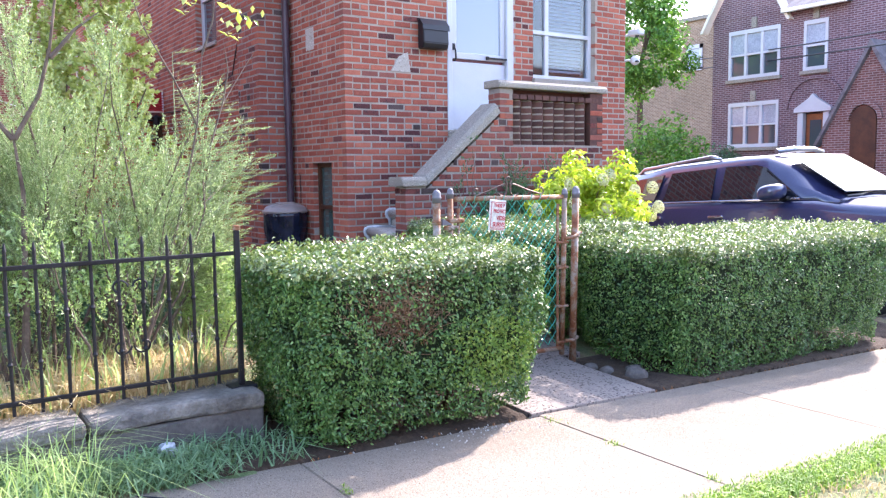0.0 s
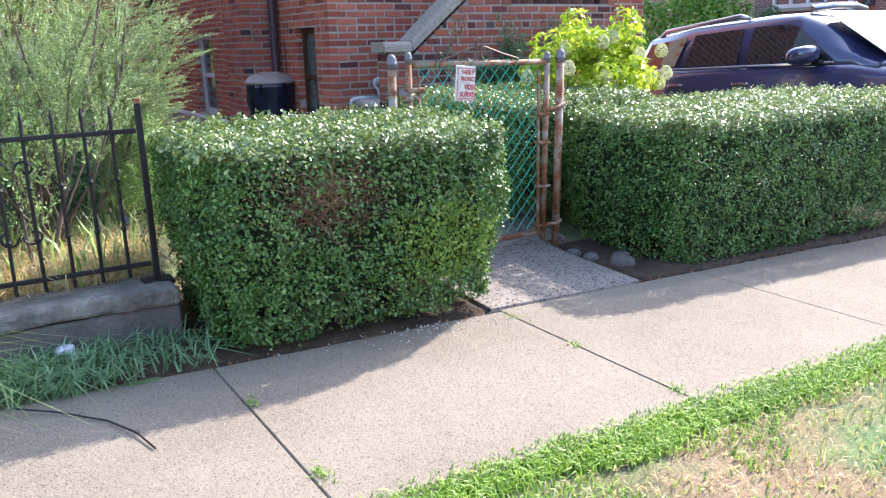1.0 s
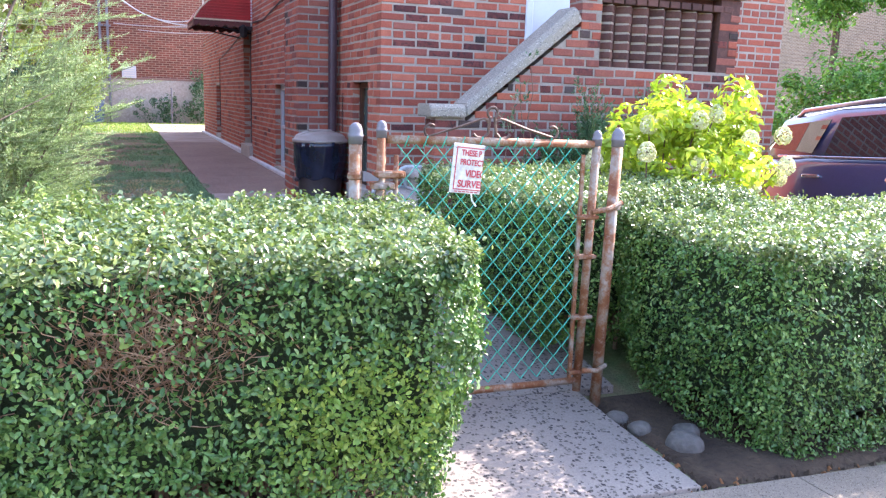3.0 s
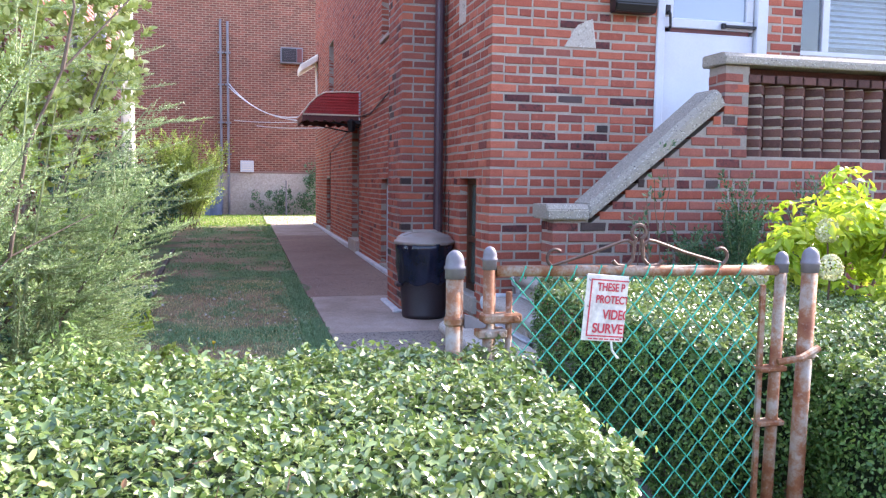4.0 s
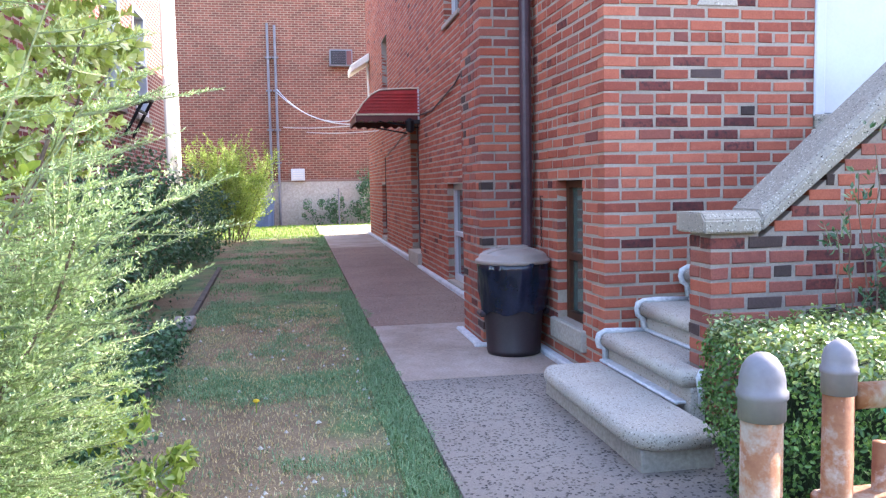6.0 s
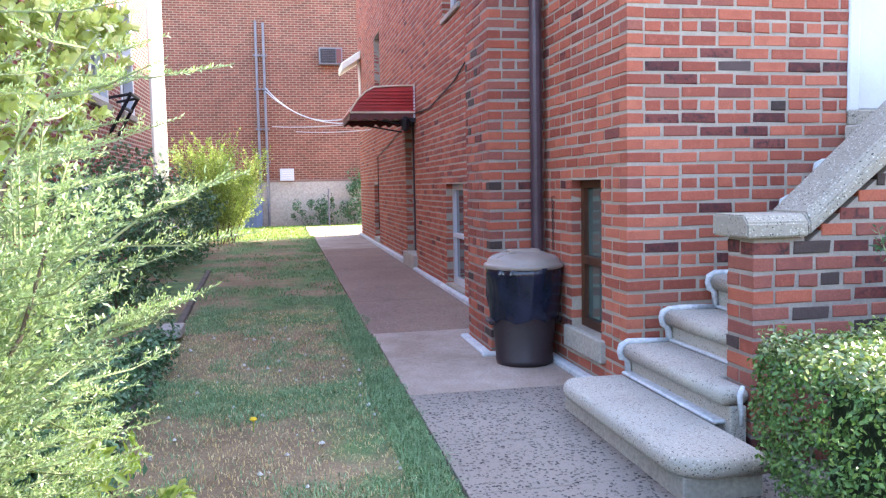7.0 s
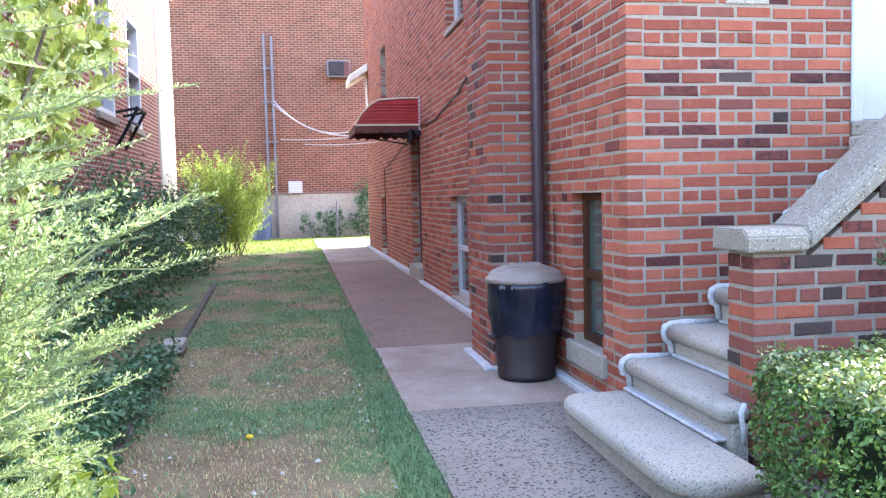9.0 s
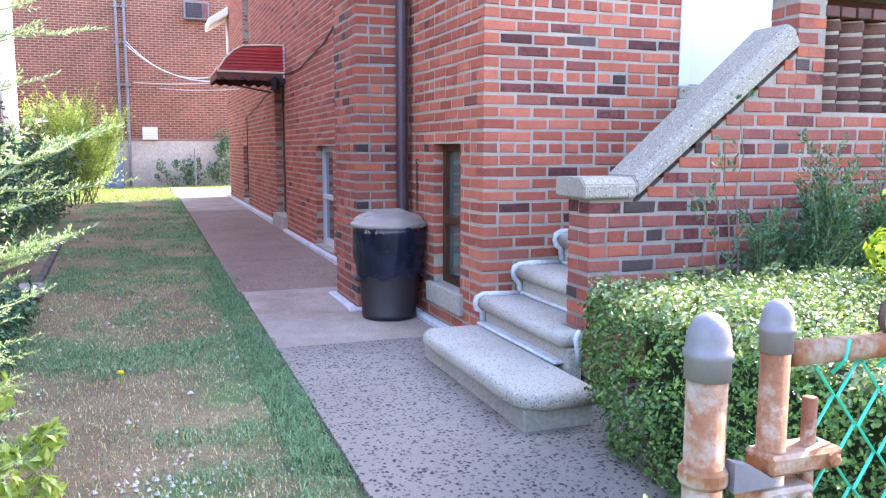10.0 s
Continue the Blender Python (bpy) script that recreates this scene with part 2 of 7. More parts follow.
RUST_PIPE = rust_material()
GALVANISED = surface("galvanised_cap", rgb("68666c"), rgb("77757c"), 5, 120, 0.55, 0.1, bump=0.06, grain=0.1)


def glass_material(name, tint, rough=0.03):
    n = Nodes(name)
    n.color(tint)
    n.gloss(rough, 0.0, 1.0)
    n.b.inputs["Coat Weight"].default_value = 0.5
    return n.m


PANE = glass_material("window_glass", (0.05, 0.07, 0.09, 1))
PANE_BLIND = surface("blinds_behind_glass", rgb("8f99a8"), rgb("a5aebc"), 1, 20, 0.15, bump=0.0, spec=1.0)
PANE_GREEN = glass_material("basement_glass", (0.055, 0.10, 0.095, 1), 0.1)


def leaf_material(name, dark, mid, light, rough=0.4, through=0.25, spec=0.5, wax=0.0):
    n = Nodes(name)
    g = n.add("ShaderNodeNewGeometry")
    c = n.ramp(g.outputs["Random Per Island"], [(0.0, dark), (0.55, mid), (1.0, light)])
    c = n.mix(n.ramp(n.noise(5, 3), [(0.4, (0, 0, 0, 1)), (0.7, (0.6, 0.6, 0.6, 1))]), c, mid)
    c = n.mix(n.ramp(n.noise(4.5, 4, 0.7), [(0.35, (0.55, 0.55, 0.55, 1)), (0.5, (0, 0, 0, 1))]), c, dark)
    n.color(c)
    n.gloss(rough, 0, spec)
    n.b.inputs["Coat Weight"].default_value = wax
    n.b.inputs["Coat Roughness"].default_value = 0.18
    tr = n.add("ShaderNodeBsdfTranslucent")
    n.link(n.mix(0.3, c, (0.55, 0.65, 0.2, 1), "OVERLAY"), tr.inputs["Color"])
    mx = n.add("ShaderNodeMixShader")
    mx.inputs[0].default_value = through
    n.link(n.b.outputs[0], mx.inputs[1])
    n.link(tr.outputs[0], mx.inputs[2])
    n.link(mx.outputs[0], n.t.nodes["Material Output"].inputs["Surface"])
    return n.m


PRIVET = leaf_material("privet_leaf", rgb("324c28"), rgb("547a3c"), rgb("86a25a"), 0.42, 0.16, 0.4, 0.15)
# paler copy of PRIVET: the sunlit look of hedge tops put into the colour
PRIVET_TOP = leaf_material("sunlit_privet_leaf", rgb("40582e"), rgb("748a4c"), rgb("b2ba80"), 0.3, 0.24, 0.6, 0.6)
FEATHER = leaf_material("feathery_leaf", rgb("687f50"), rgb("9ab07c"), rgb("d0dab4"), 0.36, 0.42, 0.5, 0.25)
VARIEGATED = leaf_material("cream_edged_leaf", rgb("88984e"), rgb("c2ca78"), rgb("e8e6b6"), 0.32, 0.4, 0.5, 0.4)
BROADLEAF = leaf_material("broad_leaf", rgb("76903e"), rgb("acba58"), rgb("dcdc92"), 0.32, 0.5, 0.5, 0.5)
HYDRANGEA = leaf_material("hydrangea_leaf", rgb("7a982c"), rgb("b0c43c"), rgb("d8dc60"), 0.4, 0.45, 0.5, 0.2)
BLOOM = leaf_material("cream_bloom", rgb("b4b282"), rgb("d2d0a6"), rgb("e8e6cc"), 0.8, 0.3)
TREE_LEAF = leaf_material("tree_leaf", rgb("3f6a2c"), rgb("5f8f38"), rgb("86ae4c"), 0.45, 0.35)
# lit copy: sunlight on the far shrub is put into its leaf colour
SUNNY_LEAF = leaf_material("sunlit_shrub_leaf", rgb("6c843c"), rgb("98ac54"), rgb("c2ce78"), 0.45, 0.35)
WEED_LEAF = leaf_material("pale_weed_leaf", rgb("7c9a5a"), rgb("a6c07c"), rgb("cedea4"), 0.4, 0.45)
# shade copy: border shrubs get their shade from this darker green
SHADE_LEAF = leaf_material("shade_toned_leaf", rgb("344f38"), rgb("4c6f4c"), rgb("688a60"), 0.45, 0.2)
GRASS = leaf_material("grass_blade", rgb("567a2e"), rgb("7ea03c"), rgb("b0c856"), 0.5, 0.3)
# duller copy of GRASS that carries the shade on the lawn in its colour
GRASS_SHADE = leaf_material("shade_toned_blade", rgb("587650"), rgb("74966a"), rgb("96b286"), 0.5, 0.25)
STRAW = leaf_material("dry_grass", rgb("b49a68"), rgb("d0b888"), rgb("e6d6ac"), 0.8, 0.2)
BARK = surface("grey_brown_bark", rgb("4e4238"), rgb("6e6054"), 12, 60, 0.9, bump=0.6)
GREEN_TWIG = surface("young_green_twig", rgb("6a7450"), rgb("8a9068"), 12, 60, 0.8, bump=0.2)
TWIG = surface("brown_twig", rgb("5e4a3e"), rgb("806a5a"), 12, 60, 0.9, bump=0.3)


def ground_material():
    n = Nodes("lawn_and_soil")
    soil = n.mix(n.ramp(n.noise(2.2, 5), [(0.35, (0, 0, 0, 1)), (0.65, (1, 1, 1, 1))]), rgb("7a6854"), rgb("968269"))
    grass = n.mix(n.ramp(n.noise(6, 4), [(0.35, (0, 0, 0, 1)), (0.65, (1, 1, 1, 1))]), rgb("55694a"), rgb("6d8356"))
    c = n.mix(n.ramp(n.noise(0.9, 5, 0.6), [(0.45, (0, 0, 0, 1)), (0.58, (1, 1, 1, 1))]), soil, grass)
    fine = n.noise(70, 5, 0.75)
    c = n.mix(0.5, c, n.ramp(fine, [(0.3, (0.15, 0.15, 0.15, 1)), (0.7, (0.85, 0.85, 0.85, 1))]), "OVERLAY")
    n.color(c)
    n.gloss(0.95, 0, 0.2)
    n.bump(fine, 0.8, 0.02)
    return n.m


GROUND = ground_material()

# ---------------------------------------------------------------- ground sheet
def ground_sheet():
    xs = [-400, -120, -40, -20, -12, -8] + [-5 + 0.25 * i for i in range(77)] + [16, 20, 26, 34, 60, 150, 400]
    ys = [-400, -120, -40, -15, -6, -3] + [-1 + 0.25 * i for i in range(136)] + [36, 44, 60, 150, 400]
    verts = [(x, y, land(x, y) - 0.012 + 0.012 * noise.noise((x * 1.7, y * 1.7, 0))) for y in ys for x in xs]
    w = len(xs)
    faces = [(j * w + i, j * w + i + 1, (j + 1) * w + i + 1, (j + 1) * w + i) for j in range(len(ys) - 1) for i in range(w - 1)]
    ob = put("ground", mesh_of("ground", verts, faces, GROUND, True))
    return structure(ob, "patchy lawn and bare soil of the front yards", "ground")


ground_sheet()

# ---------------------------------------------------------------- walls of the house
FX0, FX1, FY, HY1, TOP = 4.0, 8.27, 9.0, 24.2, 6.95
REV = 0.004          # how far brick faces stand proud of the mortar


def rect_minus(u0, u1, z0, z1, holes):
    """Cuts a rectangle with rectangular holes into smaller rectangles."""
    us = sorted({u0, u1, *[min(max(h[i], u0), u1) for h in holes for i in (0, 1)]})
    zs = sorted({z0, z1, *[min(max(h[i], z0), z1) for h in holes for i in (2, 3)]})
    out = []
    for a, b in zip(zs, zs[1:]):
        run = None
        for c, d in zip(us, us[1:]):
            free = not any(h[0] < (c + d) / 2 < h[1] and h[2] < (a + b) / 2 < h[3] for h in holes)
            if free and run and abs(run[1] - c) < 1e-6:
                run[1] = d
            elif free:
                run = [c, d, a, b]
                out.append(run)
            if not free:
                run = None
    return out


def wall(name, label, axis, face, depth, u0, u1, z0, z1, holes, mat):
    """A wall slab with real openings. axis: the way its face looks ('y': face at y, body behind it)."""
    bm = bmesh.new()
    for a, b, c, d in rect_minus(u0, u1, z0, z1, holes):
        lo, hi = sorted((face, face + depth))
        if axis == "y":
            box(bm, (a, lo, c), (b, hi, d))
        else:
            box(bm, (lo, a, c), (hi, b, d))
    ob = part(name, bm, mat, None)
    return structure(ob, label, "wall")


DOOR = (5.33, 6.31, 1.72, 3.92)
WINDOW = (6.63, 7.70, 2.47, 4.15)
FRONT_HOLES = [DOOR, WINDOW]
BWIN = (9.36, 9.86, 0.5, 1.44)
SWIN = (13.02, 13.93, 0.31, 1.44)
SDOOR = (16.1, 16.95, 0.42, 2.45)
W3 = (20.5, 21.3, 0.42, 1.47)
UWIN = (19.9, 20.8, 3.28, 4.3)
UWIN2 = (13.0, 13.95, 3.28, 4.75)
SIDE_HOLES = [BWIN, SWIN, SDOOR, W3, UWIN, UWIN2]
CH = (3.6, 10.4, 11.1)      # chimney: its outer x, its near and far y

wall_front = wall("wall_front", "red brick front wall with pale mortar joints", "y", FY + REV, 0.28, FX0 + REV, FX1, -0.3, TOP, FRONT_HOLES, MORTAR)
wall_side = wall("wall_side", "red brick side wall along a narrow concrete path", "x", FX0 + REV, 0.28, FY + REV + 0.281, HY1, -0.3, TOP, SIDE_HOLES, MORTAR)
wall("wall_back", "brick back wall of the house", "y", HY1 - 0.28, 0.279, FX0 + 0.29, FX1, -0.3, TOP, [], BRICK_RED)
wall("wall_right", "brick side wall beside the driveway", "x", FX1 - 0.28, 0.279, FY + 0.29, HY1 - 0.285, -0.9, TOP, [], BRICK_RED)
chimney = thing("chimney", "dark red brick chimney breast against the side wall", "chimney", kind="structure")
part("core", boxed((CH[0] + REV, CH[1] + REV, -0.2), (FX0 + REV - 0.001, CH[2] - REV, 9.0)), MORTAR_DARK, chimney)
roof = part("roof", boxed((FX0 + 0.02, FY + 0.02, TOP), (FX1, HY1, TOP + 0.15)), GREY_CONCRETE, None)
structure(roof, "flat grey roof of the brick house", "roof")
floor_in = part("floor_inside", boxed((FX0 + 0.3, FY + 0.3, 1.5), (FX1 - 0.3, HY1 - 0.3, 1.7)), WOOD_BROWN, None)
structure(floor_in, "dark floor inside the house", "floor")

# ---------------------------------------------------------------- pavement, path and driveway
def slab(x0, x1, y0, y1, height, thick=0.1, joint=0.005, bevel=0.006):
    """A paving slab whose top follows the given height function."""
    x0, x1, y0, y1 = x0 + joint, x1 - joint, y0 + joint, y1 - joint
    bm = bmesh.new()
    nx, ny = max(2, int((x1 - x0) / 0.35) + 1), max(2, int((y1 - y0) / 0.35) + 1)
    top = [[bm.verts.new((x0 + (x1 - x0) * i / nx, y0 + (y1 - y0) * j / ny, 0)) for i in range(nx + 1)] for j in range(ny + 1)]
    for row in top:
        for v in row:
            v.co.z = height(v.co.x, v.co.y)
    for j in range(ny):
        for i in range(nx):
            bm.faces.new((top[j][i], top[j][i + 1], top[j + 1][i + 1], top[j + 1][i]))
    rim = [top[0][i] for i in range(nx)] + [top[j][nx] for j in range(ny)] + [top[ny][i] for i in range(nx, 0, -1)] + [top[j][0] for j in range(ny, 0, -1)]
    lip = [bm.verts.new(v.co - Vector((0, 0, bevel))) for v in rim]
    for v in lip:
        v.co.x += bevel * (0.7 if v.co.x > x1 - 1e-4 else -0.7 if v.co.x < x0 + 1e-4 else 0)
        v.co.y += bevel * (0.7 if v.co.y > y1 - 1e-4 else -0.7 if v.co.y < y0 + 1e-4 else 0)
    low = [bm.verts.new(v.co - Vector((0, 0, thick))) for v in lip]
    n = len(rim)
    for i in range(n):
        j = (i + 1) % n
        bm.faces.new((rim[i], lip[i], lip[j], rim[j]))
        bm.faces.new((lip[i], low[i], low[j], lip[j]))
    bmesh.ops.recalc_face_normals(bm, faces=bm.faces)
    return bm


pavement = thing("pavement", "pale concrete pavement slabs with weedy joints", "pavement", kind="structure")
SLAB = 1.475
for i in range(-7, 9):
    x0 = 1.47 + SLAB * i
    dz = random.uniform(-0.004, 0.004)
    part("slab", slab(x0, x0 + SLAB, 3.36, 4.67 + random.uniform(-0.01, 0.02), lambda x, y, dz=dz: street(x) + dz + 0.006), PAVING, pavement)
path = thing("path", "exposed aggregate and pinkish concrete garden path", "path", kind="structure")


def path_z(x, y):
    return land(min(max(x, 2.9), 3.9), y) + 0.022


for x0, x1, y0, y1, m in ((2.90, 3.95, 4.695, 5.6, AGGREGATE), (2.86, 4.16, 5.6, 6.9, AGGREGATE), (2.86, 4.16, 6.9, 7.95, AGGREGATE), (2.86, 3.98, 7.95, 8.55, AGGREGATE),
                          (2.86, 3.98, 8.55, 9.45, AGGREGATE), (2.86, 3.985, 9.45, 11.4, WARM_CONCRETE), (2.84, 3.985, 11.4, 13.2, BROWN_AGGREGATE), (2.84, 3.985, 13.2, 16.4, BROWN_AGGREGATE),
                          (2.84, 3.985, 16.4, 20, BROWN_AGGREGATE), (2.84, 3.985, 20, 24.3, WARM_CONCRETE)):
    part("slab", slab(x0, x1, y0, y1, path_z, 0.08, 0.004, 0.004), m, path)
far_path = part("far_path", slab(2.75, 7.0, 24.3, 28.6, lambda x, y: land(3.5, y) + 0.02), PINK_CONCRETE, None)
structure(far_path, "pale concrete yard behind the house in sunlight", "path")
driveway = part("driveway", slab(8.35, 11.6, 4.7, 14.0, lambda x, y: land(min(max(x, 8.6), 11.5), y) + 0.02), GREY_CONCRETE, None)
structure(driveway, "grey concrete driveway sloping down beside the house", "driveway")
road = part("road", slab(12.6, 17.2, -60, 60, lambda x, y: -0.5 + 0.06), surface("asphalt", rgb("3a3a3e"), rgb("4c4c50"), 1, 60, 0.95, bump=0.5), None)
structure(road, "grey asphalt side street", "road")
skirting = thing("skirting", "white sealant strip along the foot of the side wall", "trim", kind="structure")
for y0, y1 in ((9.02, 10.39), (11.12, 16.0), (17.05, 24.2)):
    part("strip", boxed((3.93, y0, land(3.5, (y0 + y1) / 2) - 0.02), (4.0, y1, land(3.5, y1) + 0.055), 0.012), WHITE_CAULK, skirting)
part("strip", boxed((3.52, 10.33, 0.17), (4.0, 10.4, 0.245), 0.012), WHITE_CAULK, skirting)
part("strip", boxed((3.53, 10.4, 0.17), (3.6, 11.12, 0.245), 0.012), WHITE_CAULK, skirting)

def soil_bed(x0, x1, y0, y1, label):
    """Bare uneven soil on the ground sheet, with a ragged rim."""
    nx, ny = int((x1 - x0) / 0.06), int((y1 - y0) / 0.06)
    verts, faces = [], []
    for j in range(ny + 1):
        for i in range(nx + 1):
            x, y = x0 + (x1 - x0) * i / nx, y0 + (y1 - y0) * j / ny
            rim = i in (0, nx) or j in (0, ny)
            verts.append((x, y, land(x, y) + (-0.03 if rim else 0.012 + 0.012 * noise.noise((x * 6, y * 6, 1)) + 0.008 * noise.noise((x * 19, y * 19, 2)))))
    faces = [(j * (nx + 1) + i, j * (nx + 1) + i + 1, (j + 1) * (nx + 1) + i + 1, (j + 1) * (nx + 1) + i) for j in range(ny) for i in range(nx)]
    return structure(put("soil_bed", mesh_of("soil_bed", verts, faces, DIRT, True)), label, "soil")


soil_bed(0.9, 2.93, 4.67, 5.04, "bare dark soil at the foot of the boxy hedge")
soil_bed(1.5, 2.93, 5.03, 5.75, "bare dark soil beneath the boxy hedge")
soil_bed(3.97, 8.0, 4.69, 5.6, "bare dark soil at the foot of the long hedge")

# ---------------------------------------------------------------- old stone kerb under the fence
KERB_FACE = surface("dark_kerb_face", rgb("56524e"), rgb("706a64"), 4, 40, 0.95, bump=0.8, dist=0.012)
kerb = thing("kerb_wall", "old weathered stone kerb wall under the iron fence", "kerb", kind="structure")
for x0, x1 in ((-6.2, -4.1), (-4.08, -2.2), (-2.18, -0.6), (-0.58, 0.62), (0.635, 1.45)):
    bm = boxed((x0, 5.05, -0.15), (x1, 5.33, 0.0), 0.012)
    for v in bm.verts:
        v.co.z += 0.03 if v.co.z < -0.1 else 0.16
    part("base", bm, KERB_FACE, kerb)
    bm = boxed((x0, 5.03, 0.162), (x1, 5.36, 0.24), 0.02, 2)
    bmesh.ops.subdivide_edges(bm, edges=[e for e in bm.edges if e.calc_length() > 0.4], cuts=7, use_grid_fill=True)
    for v in bm.verts:
        v.co.z += 0.026 * noise.noise(v.co * 5)
        v.co.y += 0.03 * noise.noise(v.co * 6 + Vector((3, 1, 2)))
    part("coping_stone", bm, OLD_STONE, kerb)


# ---------------------------------------------------------------- entrance steps and parapet
def step(name, x0, x1, y0, y1, z0, z1, nose_end, wing=None):
    """A cast stone step: a rounded tread on a riser block."""
    st = thing(name, "pale granite-chip cast stone step with a rounded nosing", "step", "entrance steps")
    t = 0.085
    bm = bmesh.new()
    outline = [(x1, y1), (x1, y0)]
    r = nose_end
    if r:
        outline += [(x0 + r - r * math.sin(a), y0 + r - r * math.cos(a)) for a in [math.pi / 2 * k / 8 for k in range(9)]]
        outline += [(x0 + 0.1 - 0.1 * math.cos(a), y1 - 0.16 + 0.16 * math.sin(a)) for a in [math.pi / 2 * k / 6 for k in range(7)]]
    else:
        outline += [(wing[0], y0), (wing[0], wing[1]), (x0, wing[1]), (x0, y1)] if wing else [(x0, y0), (x0, y1)]
    extruded(bm, outline, "z", z1 - t, z1)
    edges = [e for e in bm.edges if abs(e.verts[0].co.z - e.verts[1].co.z) < 1e-5]
    bmesh.ops.bevel(bm, geom=edges, offset=0.036, segments=4, affect="EDGES", profile=0.5)
    part("tread", bm, STEP_STONE, st, smooth=True)
    part("riser", boxed((x0 + 0.05, y0 + (0.06 if r else 0.001), z0), (x1 - 0.003, y1 - 0.001, z1 - t), 0.006), GREY_CONCRETE if r else STEP_STONE, st)
    if wing:
        part("riser", boxed((x0 + 0.05, wing[1] + 0.001, z0), (wing[0] - 0.003, y0 - 0.001, z1 - t), 0.006), STEP_STONE, st)
        bm = tube(bmesh.new(), [(wing[0] - 0.03, wing[1] - 0.006, z1 - 0.17), (wing[0] - 0.034, wing[1] - 0.008, z1 - 0.09), (wing[0] - 0.045, wing[1] - 0.012, z1 - 0.03), (wing[0] - 0.03, wing[1] - 0.01, z1 + 0.006)], [0.011, 0.010, 0.014, 0.009], 8)
        for v in bm.verts:
            v.co += Vector((noise.noise(v.co * 40), 0.3 * noise.noise(v.co * 33), noise.noise(v.co * 37))) * 0.008
        part("sealant", bm, WHITE_CAULK, st, "rough white sealant at the brick pier", smooth=True)
    # a rough bead of sealant follows the step's profile along the house wall
    if not r:
        bead = [(x1 - 0.02, z1 + 0.004), (x0 + 0.10, z1 + 0.006), (x0 + 0.03, z1 + 0.007), (x0 - 0.004, z1 - 0.012), (x0 - 0.012, z1 - 0.04), (x0 - 0.002, z1 - 0.075), (x0 + 0.03, z1 - 0.095), (x0 + 0.036, z1 - 0.17)]
        bm = tube(bmesh.new(), [(px, y1 - 0.012, pz) for px, pz in bead], [0.016, 0.019, 0.017, 0.02, 0.017, 0.019, 0.017, 0.018], 8)
        for v in bm.verts:
            v.co += Vector((noise.noise(v.co * 40), 0.5 * noise.noise(v.co * 33), noise.noise(v.co * 37))) * 0.006
        part("sealant", bm, WHITE_CAULK, st, "rough white sealant against the wall", smooth=True)
    part("joint", boxed((x1 - 0.02, y0 + (0.4 if r else 0.02), z1 - 0.004), (x1 + 0.055, y1 - 0.01, z1 + 0.014), 0.006), WHITE_CAULK, st, "white sealant along the riser")
    return st


step("entrance_step", 3.585, 3.975, 7.62, 8.985, 0.0, 0.385, 0.17)
rises = [(3.96, 0.55), (4.20, 0.72), (4.475, 0.905), (4.70, 1.11), (4.92, 1.31), (5.13, 1.51)]
for i, (x, z) in enumerate(rises):
    nxt = rises[i + 1][0] + 0.05 if i + 1 < len(rises) else 5.4
    step("entrance_step", x, nxt, 8.18, 8.985, 0.0, z, 0, (4.09, 7.98) if i == 0 else None)
landing = part("landing", boxed((5.30, 8.18, 0.0), (6.80, 8.985, 1.715), 0.01), STEP_STONE, None)
structure(landing, "cast stone landing before the white front door", "landing")

PY0, PY1 = 7.97, 8.17
parapet = thing("parapet", "red brick stair parapet with cast stone copings", "parapet", kind="structure")
bm = bmesh.new()
extruded(bm, [(4.1 + REV, -0.1), (6.80 - REV, -0.1), (6.80 - REV, 1.60), (5.28, 1.60), (5.28, 1.89), (4.34, 1.14), (4.34, 1.18), (4.1 + REV, 1.18)], "y", PY0 + REV, PY1 - REV)
part("core", bm, MORTAR_DARK, parapet)
part("pier_core", boxed((5.28 + REV, PY0 + REV, 1.60), (5.46, PY1 - REV, 2.19)), MORTAR_DARK, parapet)
# dark brick colour here imitates the shade in the gaps between balusters
part("panel_core", boxed((5.46, PY0 + 0.115, 1.60), (6.80 - REV, PY0 + 0.195, 2.19)), BRICK_SOOT_SHADE, parapet)
part("end_core", boxed((6.60, PY0 + REV, 1.60), (6.80 - REV, PY0 + 0.113, 2.19)), BRICK_SOOT_SHADE, parapet)


def coping(bm_outline, label):
    bm = bmesh.new()
    extruded(bm, bm_outline, "y", PY0 - 0.035, PY1 + 0.04)
    top = [e for e in bm.edges if all(abs(v.co.y - PY0 + 0.035) < 1e-5 for v in e.verts) and any(f.normal.z > 0.5 for f in e.link_faces)]
    bmesh.ops.bevel(bm, geom=top, offset=0.034, segments=1, affect="EDGES")
    bmesh.ops.bevel(bm, geom=[e for e in bm.edges if e.is_manifold and e.calc_face_angle(0) > 0.2], offset=0.007, segments=2, affect="EDGES")
    return part("coping", bm, CAST_STONE, parapet, label)


coping([(4.05, 1.18), (4.335, 1.18), (4.335, 1.275), (4.05, 1.275)], "speckled cast stone pier cap")
coping([(4.338, 1.185), (5.27, 1.93), (5.215, 2.035), (4.338, 1.28)], "sloping speckled cast stone coping")
coping([(5.25, 2.195), (6.85, 2.195), (6.85, 2.275), (5.25, 2.275)], "speckled cast stone balcony cap")


